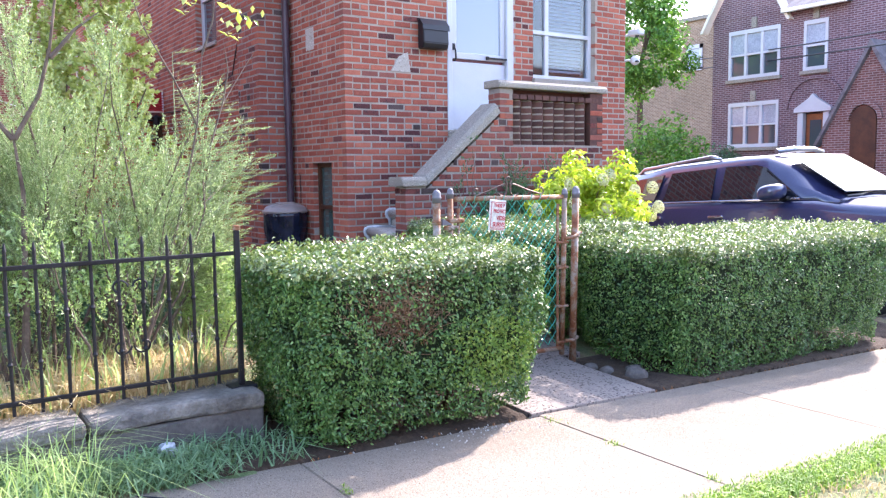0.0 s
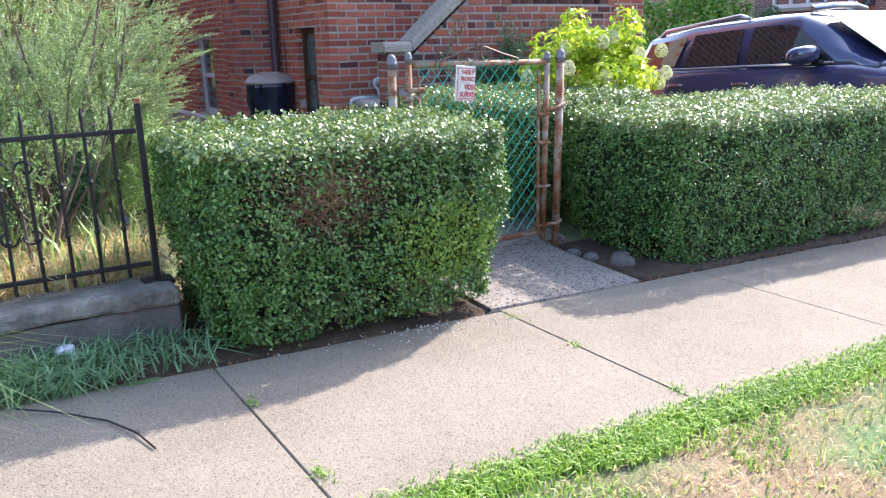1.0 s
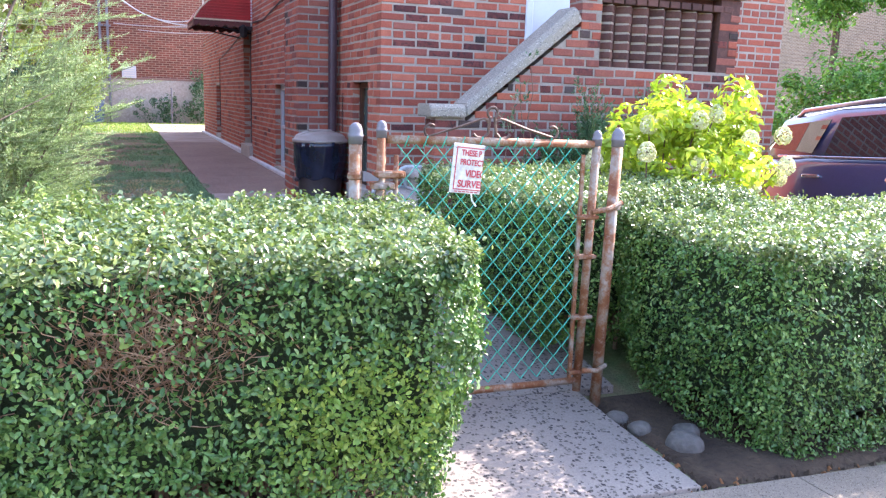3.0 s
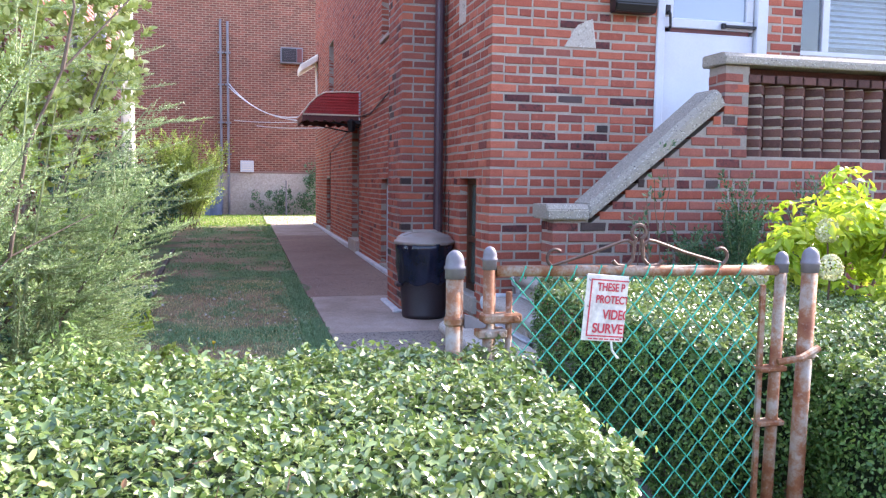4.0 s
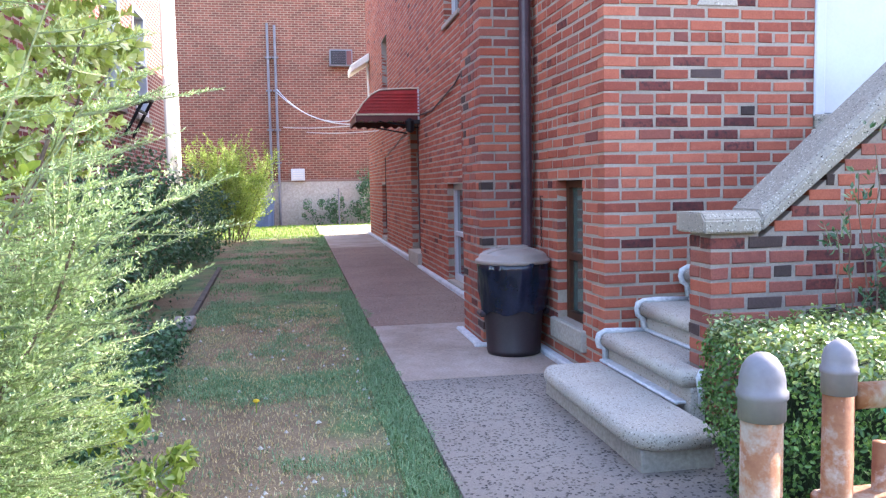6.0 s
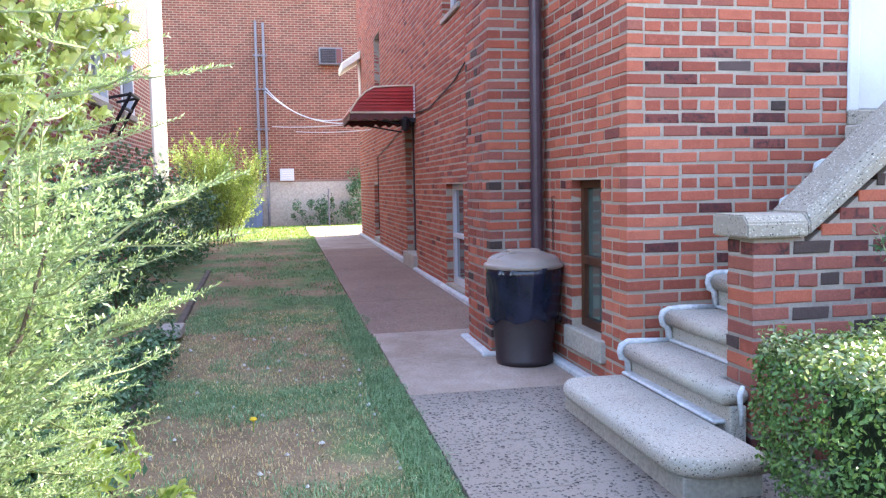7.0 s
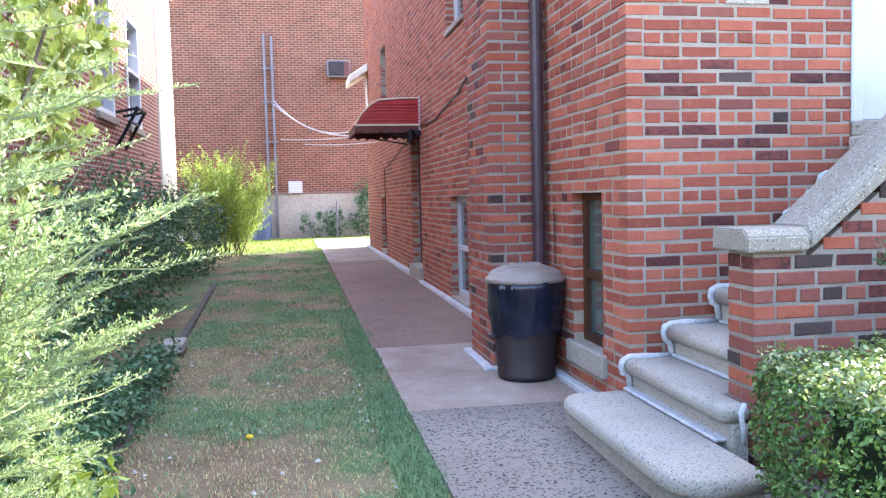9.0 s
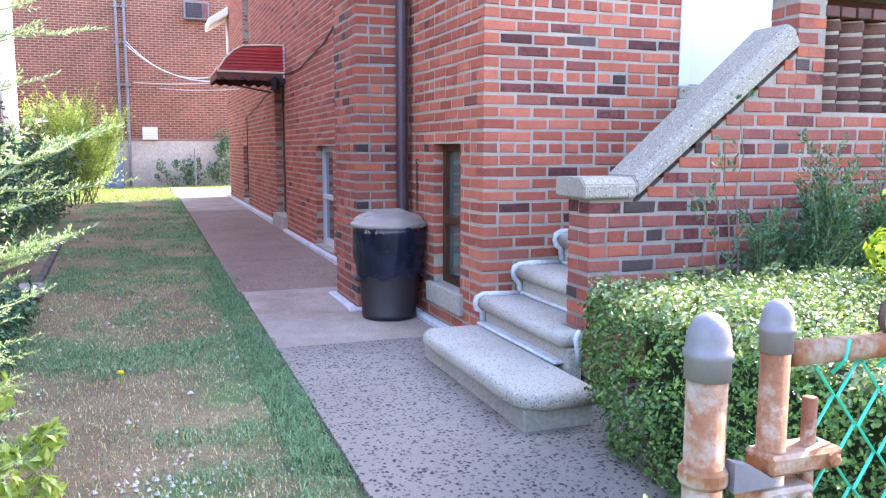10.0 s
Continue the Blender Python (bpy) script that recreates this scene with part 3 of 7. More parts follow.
# ---------------------------------------------------------------- foliage
def leaves(name, centres, normals, size, mat, parent, label="", aspect=0.55, spread=0.7, fold=0.25, rng=None, kind="stuff", oval=False, axis=None):
    """One mesh of many small folded leaves, turned roughly to the given normals."""
    rng = rng or np.random.default_rng(7)
    n = len(centres)
    nrm = normals + rng.normal(0, spread, (n, 3))
    nrm /= np.linalg.norm(nrm, axis=1)[:, None] + 1e-9
    tan = np.cross(nrm, rng.normal(0, 1, (n, 3))) if axis is None else axis + rng.normal(0, 0.12, (n, 3))
    tan /= np.linalg.norm(tan, axis=1)[:, None] + 1e-9
    bit = np.cross(nrm, tan)
    bit /= np.linalg.norm(bit, axis=1)[:, None] + 1e-9
    L = (size * rng.uniform(0.6, 1.3, n))[:, None]
    if axis is not None:          # each leaf grows from its point along its own axis
        centres = centres + tan * L * 0.5
    W = L * aspect
    if oval:
        p = [centres - tan * L * 0.5, centres + bit * W * 0.46 + nrm * L * fold * 0.45 - tan * L * 0.2, centres + bit * W * 0.42 + nrm * L * fold * 0.4 + tan * L * 0.18,
             centres + tan * L * 0.5, centres - bit * W * 0.42 + nrm * L * fold * 0.4 + tan * L * 0.18, centres - bit * W * 0.46 + nrm * L * fold * 0.45 - tan * L * 0.2]
        shape = (0, 1, 2, 0, 2, 3, 0, 3, 4, 0, 4, 5)
    else:
        shape = (0, 1, 2, 0, 2, 3)
        p = [centres - tan * L * 0.5, centres + bit * W * 0.5 + nrm * L * fold * 0.5 - tan * L * 0.05, centres + tan * L * 0.5, centres - bit * W * 0.5 + nrm * L * fold * 0.5 - tan * L * 0.05]
    verts = np.stack(p, 1).reshape(-1, 3)
    k = np.arange(n) * len(p)
    tris = np.stack([k + i for i in shape], 1).reshape(-1, 3)
    me = bpy.data.meshes.new(name)
    me.vertices.add(len(verts))
    me.vertices.foreach_set("co", verts.ravel().astype(np.float32))
    me.loops.add(len(tris) * 3)
    me.loops.foreach_set("vertex_index", tris.ravel().astype(np.int32))
    me.polygons.add(len(tris))
    me.polygons.foreach_set("loop_start", np.arange(0, len(tris) * 3, 3, dtype=np.int32))
    me.polygons.foreach_set("loop_total", np.full(len(tris), 3, dtype=np.int32))
    me.materials.append(mat)
    me.update(calc_edges=True)
    me.validate()
    ob = put(name, me, parent, label)
    if kind:
        tagged(ob, kind=kind)
    return ob


def hedge_surface(n, lo, hi, rng, r=0.14, taper=0.1, bulge=0.05, plan=0.3):
    """Points and normals over a clipped hedge: a rounded box that narrows towards its foot."""
    lo, hi = np.array(lo, float), np.array(hi, float)
    c, h = (lo + hi) / 2, (hi - lo) / 2
    area = np.array([h[1] * h[2], h[1] * h[2], h[0] * h[2], h[0] * h[2], h[0] * h[1]])
    side = rng.choice(5, n, p=area / area.sum())
    u = rng.uniform(-1, 1, (n, 3))
    for s, (ax, sg) in enumerate(((0, -1), (0, 1), (1, -1), (1, 1), (2, 1))):
        u[side == s, ax] = sg
    q = u * h
    inner = np.clip(q, -(h - r), h - r)
    d = q - inner
    ln = np.linalg.norm(d, axis=1)[:, None] + 1e-9
    nrm = d / ln
    p = inner + nrm * r
    over = np.clip(np.abs(p[:, :2]) - (h[:2] - plan), 0, None)
    far = np.hypot(over[:, 0], over[:, 1])
    cut = np.where(far > plan, plan / np.maximum(far, 1e-9), 1.0)
    p[:, :2] = np.sign(p[:, :2]) * np.where(over > 0, h[:2] - plan + over * cut[:, None], np.abs(p[:, :2]))
    f = np.clip((h[2] - p[:, 2]) / (2 * h[2]), 0, 1)
    p[:, 0] *= np.clip(1 - taper * np.clip(f * 1.7 - 0.7, 0, 1) / h[0], 0.5, 1)
    p[:, 1] *= np.clip(1 - taper * np.clip(f * 1.7 - 0.7, 0, 1) / h[1], 0.5, 1)
    p = p + c
    w = np.array([0.6 * noise.noise(Vector(v) * 3.0) + 0.9 * noise.noise(Vector(v) * 11.0) for v in p])
    p += nrm * (w * bulge)[:, None]
    return p, nrm


def hedge(name, label, lo, hi, count, seed, stems, brown=None, thin=0.0, fresh=None, taper=0.1, plan=0.3):
    rng = np.random.default_rng(seed)
    lo, hi = np.array(lo, float), np.array(hi, float)
    hd = thing(name, label, "hedge")
    # solid filler box; its dark colour stands in for shade between the leaves
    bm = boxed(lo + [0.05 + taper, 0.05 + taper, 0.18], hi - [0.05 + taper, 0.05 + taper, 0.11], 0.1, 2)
    part("core", bm, SHADE_CORE, hd, "solid core coloured dark for the shade inside the hedge")
    p, nrm = hedge_surface(count, lo, hi, rng, taper=taper, plan=plan)
    deep = rng.exponential(0.03, len(p))
    p -= nrm * np.clip(deep, 0, 0.12)[:, None]
    p += rng.normal(0, 0.009, p.shape)
    keep = np.ones(len(p), bool)
    gap = np.array([noise.noise(Vector(v) * 8.0 + Vector((seed, 0, 0))) for v in p])
    keep &= ~((gap > 0.25) & (nrm[:, 2] < 0.5) & (rng.uniform(0, 1, len(p)) < 0.62))
    if thin:
        f = (p[:, 2] - lo[2]) / (hi[2] - lo[2])
        keep &= ~((f < 0.25) & (rng.uniform(0, 1, len(p)) < thin * (1 - f / 0.25)))
    if brown is not None:
        bc, br = np.array(brown[0]), brown[1]
        d = np.linalg.norm((p - bc) / np.array(br), axis=1) + np.array([0.7 * noise.noise(Vector(v) * 7.0) for v in p])
        keep &= ~((d < 1) & (rng.uniform(0, 1, len(p)) < 0.64))
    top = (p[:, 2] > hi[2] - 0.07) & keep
    if fresh is not None:
        near_patch = np.linalg.norm((p - np.array(fresh[0])) / np.array(fresh[1]), axis=1) + rng.normal(0, 0.25, len(p)) < 1
        leaves("fresh_patch", p[near_patch & keep] - nrm[near_patch & keep] * -0.004, nrm[near_patch & keep], 0.0215, FRESH, hd, "bright green patch of fresh leaves", spread=0.6, rng=rng, oval=True)
        keep &= ~near_patch
    top &= keep
    up = np.zeros_like(nrm)
    up[:, 2] = 0.5
    leaves("foliage", p[keep & ~top], nrm[keep & ~top] + up[keep & ~top], 0.0205, PRIVET, hd, spread=0.7, rng=rng, oval=True)
    # top leaves get the paler, sun-coloured material
    leaves("top_growth", p[top] + [0, 0, 0.004], nrm[top] + up[top], 0.0225, PRIVET_TOP, hd, "leaves on the clipped top, coloured paler as if sunlit", spread=0.95, rng=rng, oval=True)
    tips, tn = hedge_surface(count // 40, lo, hi, rng, taper=taper, plan=plan)
    sel = tips[:, 2] > hi[2] - 0.1
    tips = tips[sel] + tn[sel] * rng.uniform(0.0, 0.03, (sel.sum(), 1))
    leaves("top_shoots", np.repeat(tips, 4, 0) + rng.normal(0, 0.012, (len(tips) * 4, 3)), np.repeat(tn[sel], 4, 0), 0.022, PRIVET_TOP, hd, spread=0.9, rng=rng, oval=True)
    bm = bmesh.new()
    for _ in range(stems):
        x, y = rng.uniform(lo[0] + 0.25 + plan * 0.6, hi[0] - 0.25 - plan * 0.6), rng.uniform(lo[1] + 0.28, hi[1] - 0.28)
        z = land(x, y) - 0.02
        a = Vector((x, y, z))
        b = a + Vector((rng.uniform(-0.1, 0.1), rng.uniform(-0.15, 0.1), 0.35))
        tube(bm, [a, a.lerp(b, 0.5) + Vector((rng.uniform(-0.02, 0.02), 0, 0)), b], [0.014, 0.011, 0.008], 5)
    tagged(part("stem_tangle", bm, TWIG, hd, "bare brown stems at the foot"), kind="stuff")
    if brown is not None:
        bm = bmesh.new()
        for _ in range(720):
            o = Vector(bc) + Vector((rng.normal(0, br[0] * 0.45), rng.uniform(-0.015, 0.12), rng.normal(0, br[2] * 0.42)))
            d = Vector((rng.normal(0, 0.05), rng.uniform(-0.05, 0.02), rng.normal(0.03, 0.05)))
            m = o + d * 0.5 + Vector((rng.normal(0, 0.008), 0, rng.normal(0, 0.008)))
            tube(bm, [o, m, o + d], [0.0019, 0.0015, 0.0008], 3, False)
        q = bc + rng.normal(0, 1, (300, 3)) * np.array([br[0] * 0.45, 0.0, br[2] * 0.45]) + np.stack([np.zeros(300), rng.uniform(0.0, 0.1, 300), np.zeros(300)], 1)
        leaves("dry_leaves", q, np.tile([0.0, -0.6, 0.4], (300, 1)), 0.02, DEAD_LEAF, hd, "curled brown dead leaves", spread=0.8, rng=rng, oval=True)
        tagged(part("dead_patch", bm, DEAD_TWIG, hd, "bare brown patch of dead twigs"), kind="stuff")
    return hd


DEAD_TWIG = surface("dead_privet_twig", rgb("6b5240"), rgb("8f7860"), 9, 60, 0.9, bump=0.3)
FRESH = leaf_material("fresh_privet_leaf", rgb("567a3a"), rgb("789846"), rgb("a2b65e"), 0.42, 0.35, 0.4)
DEAD_LEAF = leaf_material("dead_privet_leaf", rgb("6c4c36"), rgb("8c684a"), rgb("a88866"), 0.7, 0.2)
# near-black green: the hedge's inner shade is put into this colour
SHADE_CORE = surface("hedge_inside_shade", rgb("222f1b"), rgb("303f24"), 14, 60, 1.0, bump=1.0, dist=0.03)
hedge("hedge", "boxy clipped privet hedge with a brown dead patch beside the pavement", (1.47, 4.58, -0.04), (3.05, 5.7, 0.89), 84000, 11, 40, ((2.02, 4.63, 0.61), (0.31, 0.2, 0.2)), 0.35, ((2.62, 4.62, 0.36), (0.26, 0.3, 0.2)))
hedge("hedge", "long clipped privet hedge along the pavement", (4.22, 4.68, -0.2), (7.18, 6.0, 0.80), 105000, 12, 50, None, 0.1, None, 0.12, 0.42)
hedge("hedge", "clipped privet hedge beside the garden path and steps", (3.78, 5.72, 0.03), (5.2, 7.56, 0.88), 66000, 13, 30, None, 0.2, None, 0.14, 0.14)


# ---------------------------------------------------------------- door and windows of the house
def window(name, label, axis, face, u0, u1, z0, z1, frame_mat, pane_mats, mullions=(), rails=(), inset=0.10, bar=0.05, sill=None, sill_mat=None):
    """A window set into an opening: frame, panes and sill as parts. axis 'y': it looks along -y; 'x': along -x."""
    w = thing(name, label, "window", kind="structure")

    def bx(a, b, c, d, f0, f1, bevel=0.004):
        return boxed((a, f0, c), (b, f1, d), bevel) if axis == "y" else boxed((f0, a, c), (f1, b, d), bevel)

    f0, f1 = face + inset, face + inset + 0.06
    bm = bmesh.new()
    for a, b, c, d in ((u0, u0 + bar, z0, z1), (u1 - bar, u1, z0, z1), (u0 + bar, u1 - bar, z0, z0 + bar), (u0 + bar, u1 - bar, z1 - bar, z1)):
        if axis == "y":
            box(bm, (a, f0, c), (b, f1, d))
        else:
            box(bm, (f0, a, c), (f1, b, d))
    part("window_frame", bm, frame_mat, w)
    us = [u0 + bar, *mullions, u1 - bar]
    for m in mullions:
        part("mullion", bx(m - bar * 0.6, m + bar * 0.6, z0 + bar, z1 - bar, f0 + 0.005, f1 - 0.005), frame_mat, w)
    for r in rails:
        part("meeting_rail", bx(u0 + bar, u1 - bar, r - 0.025, r + 0.025, f0 - 0.006, f1 - 0.01), frame_mat, w)
    zs = [z0 + bar, *rails, z1 - bar]
    k = 0
    for a, b in zip(us, us[1:]):
        for c, d in zip(zs, zs[1:]):
            part("pane", bx(a + 0.002, b - 0.002, c + 0.002, d - 0.002, f0 + 0.03, f0 + 0.036, 0), pane_mats[k % len(pane_mats)], w)
            k += 1
    if sill:
        part("window_sill", bx(u0 - sill[0], u1 + sill[0], z0 - sill[1], z0 - 0.001, face - sill[2], face + 0.2, 0.008), sill_mat or CAST_STONE, w)
    # thin backing sheet, coloured dark in place of an unlit room
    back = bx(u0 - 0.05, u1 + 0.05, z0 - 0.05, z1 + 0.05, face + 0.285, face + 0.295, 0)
    part("dark_backing", back, DARK_ROOM, w, "dark sheet standing in for the dim room behind the glass")
    return w


# the room's dimness is painted into this colour
DARK_ROOM = surface("dim_interior_sheet", rgb("22201f"), rgb("2e2a28"), 1, 20, 1.0, bump=0)


def clear_glass():
    n = Nodes("clear_window_glass")
    n.color((0.75, 0.82, 0.9, 1))
    n.gloss(0.02, 0, 0.5)
    n.b.inputs["Transmission Weight"].default_value = 1.0
    n.b.inputs["IOR"].default_value = 1.12
    n.b.inputs["Coat Weight"].default_value = 1.0
    return n.m


CLEAR = clear_glass()
window("window_1", "white-framed front window with lowered pale blinds", "y", FY, *WINDOW, WHITE_PAINT, [CLEAR], (6.93,), (3.05,), 0.08, 0.055, (0.02, 0.07, 0.05), CAST_STONE)
BLIND_GREY = surface("grey_blind", rgb("888d96"), rgb("9a9fa8"), 2, 40, 0.6, bump=0.0)
blind = thing("window_blind", "pale slatted blind hanging behind the front window", "blind")
for i in range(34):
    z = 2.60 + i * 0.045
    bm = boxed((6.99, FY + 0.19, z), (7.63, FY + 0.215, z + 0.003))
    for v in bm.verts:
        v.co.z += (v.co.y - FY - 0.2) * 1.1
    part("slat", bm, BLIND_GREY, blind)
frame_trim = thing("window_trim", "dark red painted trim beside the front window", "trim", kind="structure")
part("board", boxed((7.701, FY + 0.02, 2.47), (7.76, FY + 0.1, 4.15)), surface("dark_red_paint", rgb("5a2a30"), rgb("6a343a"), 3, 60, 0.5), frame_trim)
window("window_2", "narrow dark wooden basement window in the side wall", "x", FX0, *BWIN, WOOD_BROWN, [PANE_GREEN], (), (0.93,), 0.07, 0.05, (0.06, 0.14, 0.035), GREY_CONCRETE)
window("window_3", "white side window at path level", "x", FX0, *SWIN, WHITE_PAINT, [PANE], (), (0.86,), 0.08, 0.07, (0.0, 0.04, 0.02), CAST_STONE)
window("window_4", "small basement window far along the side wall", "x", FX0, *W3, WOOD_BROWN, [PANE], (), (), 0.12, 0.05, (0.0, 0.1, 0.02), GREY_CONCRETE)
window("window_5", "upper side window above the awning", "x", FX0, *UWIN, WOOD_BROWN, [PANE], (), (3.8,), 0.12, 0.05, (0.0, 0.06, 0.03), GREY_CONCRETE)
window("window_6", "upper side window with a white frame", "x", FX0, *UWIN2, WHITE_PAINT, [PANE], (), (4.0,), 0.1, 0.05, (0.0, 0.06, 0.03), GREY_CONCRETE)

storm_door = thing("door_1", "white storm door with a glazed upper half", "door", kind="structure")
dx0, dx1, dz0, dz1 = DOOR
for a, b, c, d in ((dx0, dx0 + 0.07, dz0, dz1), (dx1 - 0.10, dx1, dz0, dz1), (dx0 + 0.07, dx1 - 0.10, dz1 - 0.07, dz1)):
    part("door_frame", boxed((a, FY - 0.012, c), (b, FY + 0.12, d), 0.008), WHITE_PAINT, storm_door)
part("door_sill", boxed((dx0, FY - 0.02, dz0 - 0.003), (dx1, FY + 0.2, dz0 + 0.085), 0.008), CAST_STONE, storm_door)
leaf_lo, leaf_hi = (dx0 + 0.075, dx1 - 0.105)
part("lower_panel", boxed((leaf_lo, FY + 0.03, dz0 + 0.09), (leaf_hi, FY + 0.07, 2.60), 0.006), WHITE_PAINT, storm_door)
part("dark_gap", boxed((leaf_lo + 0.05, FY + 0.05, 2.598), (leaf_hi - 0.03, FY + 0.075, 2.635)), surface("red_door_behind", rgb("4a1c1c"), rgb("5c2422"), 3, 50, 0.5), storm_door)
part("mid_rail", boxed((leaf_lo, FY + 0.028, 2.635), (leaf_hi, FY + 0.072, 2.71), 0.006), WHITE_PAINT, storm_door)
for a, b, c, d in ((leaf_lo, leaf_lo + 0.085, 2.71, dz1 - 0.08), (leaf_hi - 0.07, leaf_hi, 2.71, dz1 - 0.08), (leaf_lo + 0.085, leaf_hi - 0.07, dz1 - 0.18, dz1 - 0.08)):
    part("stile", boxed((a, FY + 0.03, c), (b, FY + 0.07, d), 0.006), WHITE_PAINT, storm_door)
# the bluish sky reflection is put into the pane's base colour
part("pane", boxed((leaf_lo + 0.085, FY + 0.05, 2.71), (leaf_hi - 0.07, FY + 0.056, dz1 - 0.18)), glass_material("storm_glass", (0.16, 0.2, 0.27, 1), 0.03), storm_door, "glass coloured bluish to imitate the sky's reflection")
bm = tube(bmesh.new(), [(leaf_lo + 0.03, FY + 0.0, 2.60), (leaf_lo + 0.025, FY - 0.035, 2.63), (leaf_lo + 0.02, FY - 0.035, 2.72), (leaf_lo + 0.03, FY, 2.75)], 0.011, 8)
box(bm, (leaf_lo + 0.005, FY + 0.005, 2.73), (leaf_lo + 0.045, FY + 0.03, 2.80))
part("door_handle", bm, BLACK_IRON, storm_door, "black bent pull handle")
bm = boxed((leaf_hi - 0.28, FY - 0.005, 2.655), (leaf_hi + 0.10, FY + 0.02, 2.675))
box(bm, (leaf_hi - 0.30, FY - 0.005, 2.645), (leaf_hi - 0.27, FY + 0.02, 2.685))
part("hinge", bm, BLACK_IRON, storm_door, "long black strap hinge")

mailbox = thing("mailbox", "black plastic mailbox hung on the brick wall", "mailbox")
bm = bmesh.new()
extruded(bm, [(FY - 0.012, 2.70), (FY - 0.11, 2.70), (FY - 0.135, 2.76), (FY - 0.125, 2.95), (FY - 0.06, 3.02), (FY - 0.012, 3.02)], "x", 4.925, 5.265)
bmesh.ops.bevel(bm, geom=list(bm.edges), offset=0.008, segments=2, affect="EDGES")
part("body", bm, BLACK_PLASTIC, mailbox)
bm = bmesh.new()
extruded(bm, [(FY - 0.138, 2.90), (FY - 0.132, 2.955), (FY - 0.06, 3.03), (FY - 0.012, 3.03), (FY - 0.012, 3.022), (FY - 0.06, 3.022), (FY - 0.127, 2.95), (FY - 0.130, 2.90)], "x", 4.915, 5.275)
part("lid", bm, BLACK_PLASTIC, mailbox, "hinged black lid")
for k, (lo, hi, lab) in enumerate((((4.57, 9.0 - 0.004, 2.43), (4.83, 9.05, 2.655), "broken rubble stone set in the front wall"), ((3.996, 9.73, 2.72), (4.05, 9.94, 2.97), "pale stone block set in the side wall"))):
    bm = boxed(lo, hi, 0.006)
    if k == 0:
        for v in bm.verts:
            if v.co.z > 2.6:
                v.co.x += 0.10 if v.co.x < 4.7 else -0.03
                v.co.z -= 0.05 if v.co.x < 4.7 else 0.0
    structure(part("wall_stone", bm, speckled("rubble_stone" + "ab"[k], rgb("a39a90"), rgb("b8b0a4"), rgb("7c746c"), rgb("cfc8bc"), 45, 0.5, 0.9), None), lab, "stone")

# ---------------------------------------------------------------- pipes, cables and awning on the side wall
drain = thing("drainpipe", "dark brown metal rain pipe in the corner by the chimney", "drainpipe")
part("pipe", tube(bmesh.new(), [(3.925, 10.33, z) for z in (0.22, 2.4, 4.8, 7.4)], 0.042, 12), BROWN_PAINT, drain)
for z in (1.9, 3.6):
    part("strap", tube(bmesh.new(), [(3.925, 10.33, z), (3.925, 10.33, z + 0.025)], 0.047, 12), BROWN_PAINT, drain)
part("strap", boxed((3.95, 10.29, 3.6), (4.0, 10.37, 3.625)), BROWN_PAINT, drain)
chain = thing("chain", "short rusty chain hanging on the brick beside the basement window", "chain")
for k in range(14):
    z = 0.98 + 0.024 * k
    bm = bmesh.new()
    tube(bm, [(3.985 + 0.006 * math.cos(a) * (k % 2), 10.17 + 0.006 * math.cos(a) * ((k + 1) % 2), z + 0.015 * math.sin(a)) for a in [2 * math.pi * i / 8 for i in range(9)]], 0.0025, 4, False)
    part("link", bm, BLACK_IRON, chain)
part("hook", tube(bmesh.new(), [(4.01, 10.17, 1.33), (3.98, 10.17, 1.33), (3.98, 10.17, 1.30)], 0.004, 5), BLACK_IRON, chain)
cable = thing("wall_cable", "thin black cable stapled along the side wall", "cable")
part("cable", tube(bmesh.new(), [(3.985, 11.9, 5.6), (3.985, 11.92, 3.9), (3.985, 11.95, 3.35), (3.985, 12.2, 3.0), (3.985, 12.35, 2.72), (3.985, 13.3, 2.52), (3.985, 14.8, 2.38), (3.985, 16.0, 2.42)], 0.009, 5), BLACK_IRON, cable)
wire = thing("wall_cable", "thin grey wire running along the side wall", "cable")
part("cable", tube(bmesh.new(), [(3.985, 17.2, 2.3), (3.985, 18.6, 2.15), (3.985, 20.4, 2.0), (3.985, 20.45, 0.6)], 0.008, 5), BLACK_IRON, wire)

AWNING_RED = surface("red_awning_metal", rgb("9a2a2c"), rgb("b03234"), 3, 60, 0.4, bump=0.05)
AWNING_PALE = surface("cream_scallop", rgb("c6b69c"), rgb("dccdb4"), 3, 60, 0.6, bump=0.05)
# red-brown of the scallops, with their shadow mixed into the colour
AWNING_DARK = surface("shaded_maroon_scallop", rgb("4e2220"), rgb("5e2a28"), 3, 60, 0.5, bump=0.05)
awning = thing("awning", "red ribbed metal awning with a scalloped edge over the side door", "awning")
AY0, AY1 = 15.95, 17.15
prof = [(4.0, 2.80), (3.72, 2.793), (3.44, 2.775), (3.32, 2.71), (3.2, 2.59), (3.1, 2.44)]
for (xa, za), (xb, zb) in zip(prof, prof[1:]):
    bm = bmesh.new()
    extruded(bm, [(xa, za), (xb - 0.012, zb), (xb - 0.012, zb - 0.012), (xb, zb - 0.016), (xa, za - 0.016)], "y", AY0, AY1)
    part("rib", bm, AWNING_RED, awning)
bm = bmesh.new()
n = 48
top = [bm.verts.new((3.1, AY0 + (AY1 - AY0) * i / n, 2.44)) for i in range(n + 1)]
low = [bm.verts.new((3.095, AY0 + (AY1 - AY0) * i / n, 2.36 - 0.03 * abs(math.sin(i / n * math.pi * 6)))) for i in range(n + 1)]
for i in range(n):
    bm.faces.new((top[i], top[i + 1], low[i + 1], low[i]))
bm.normal_update()
bmesh.ops.solidify(bm, geom=bm.faces[:], thickness=0.006)
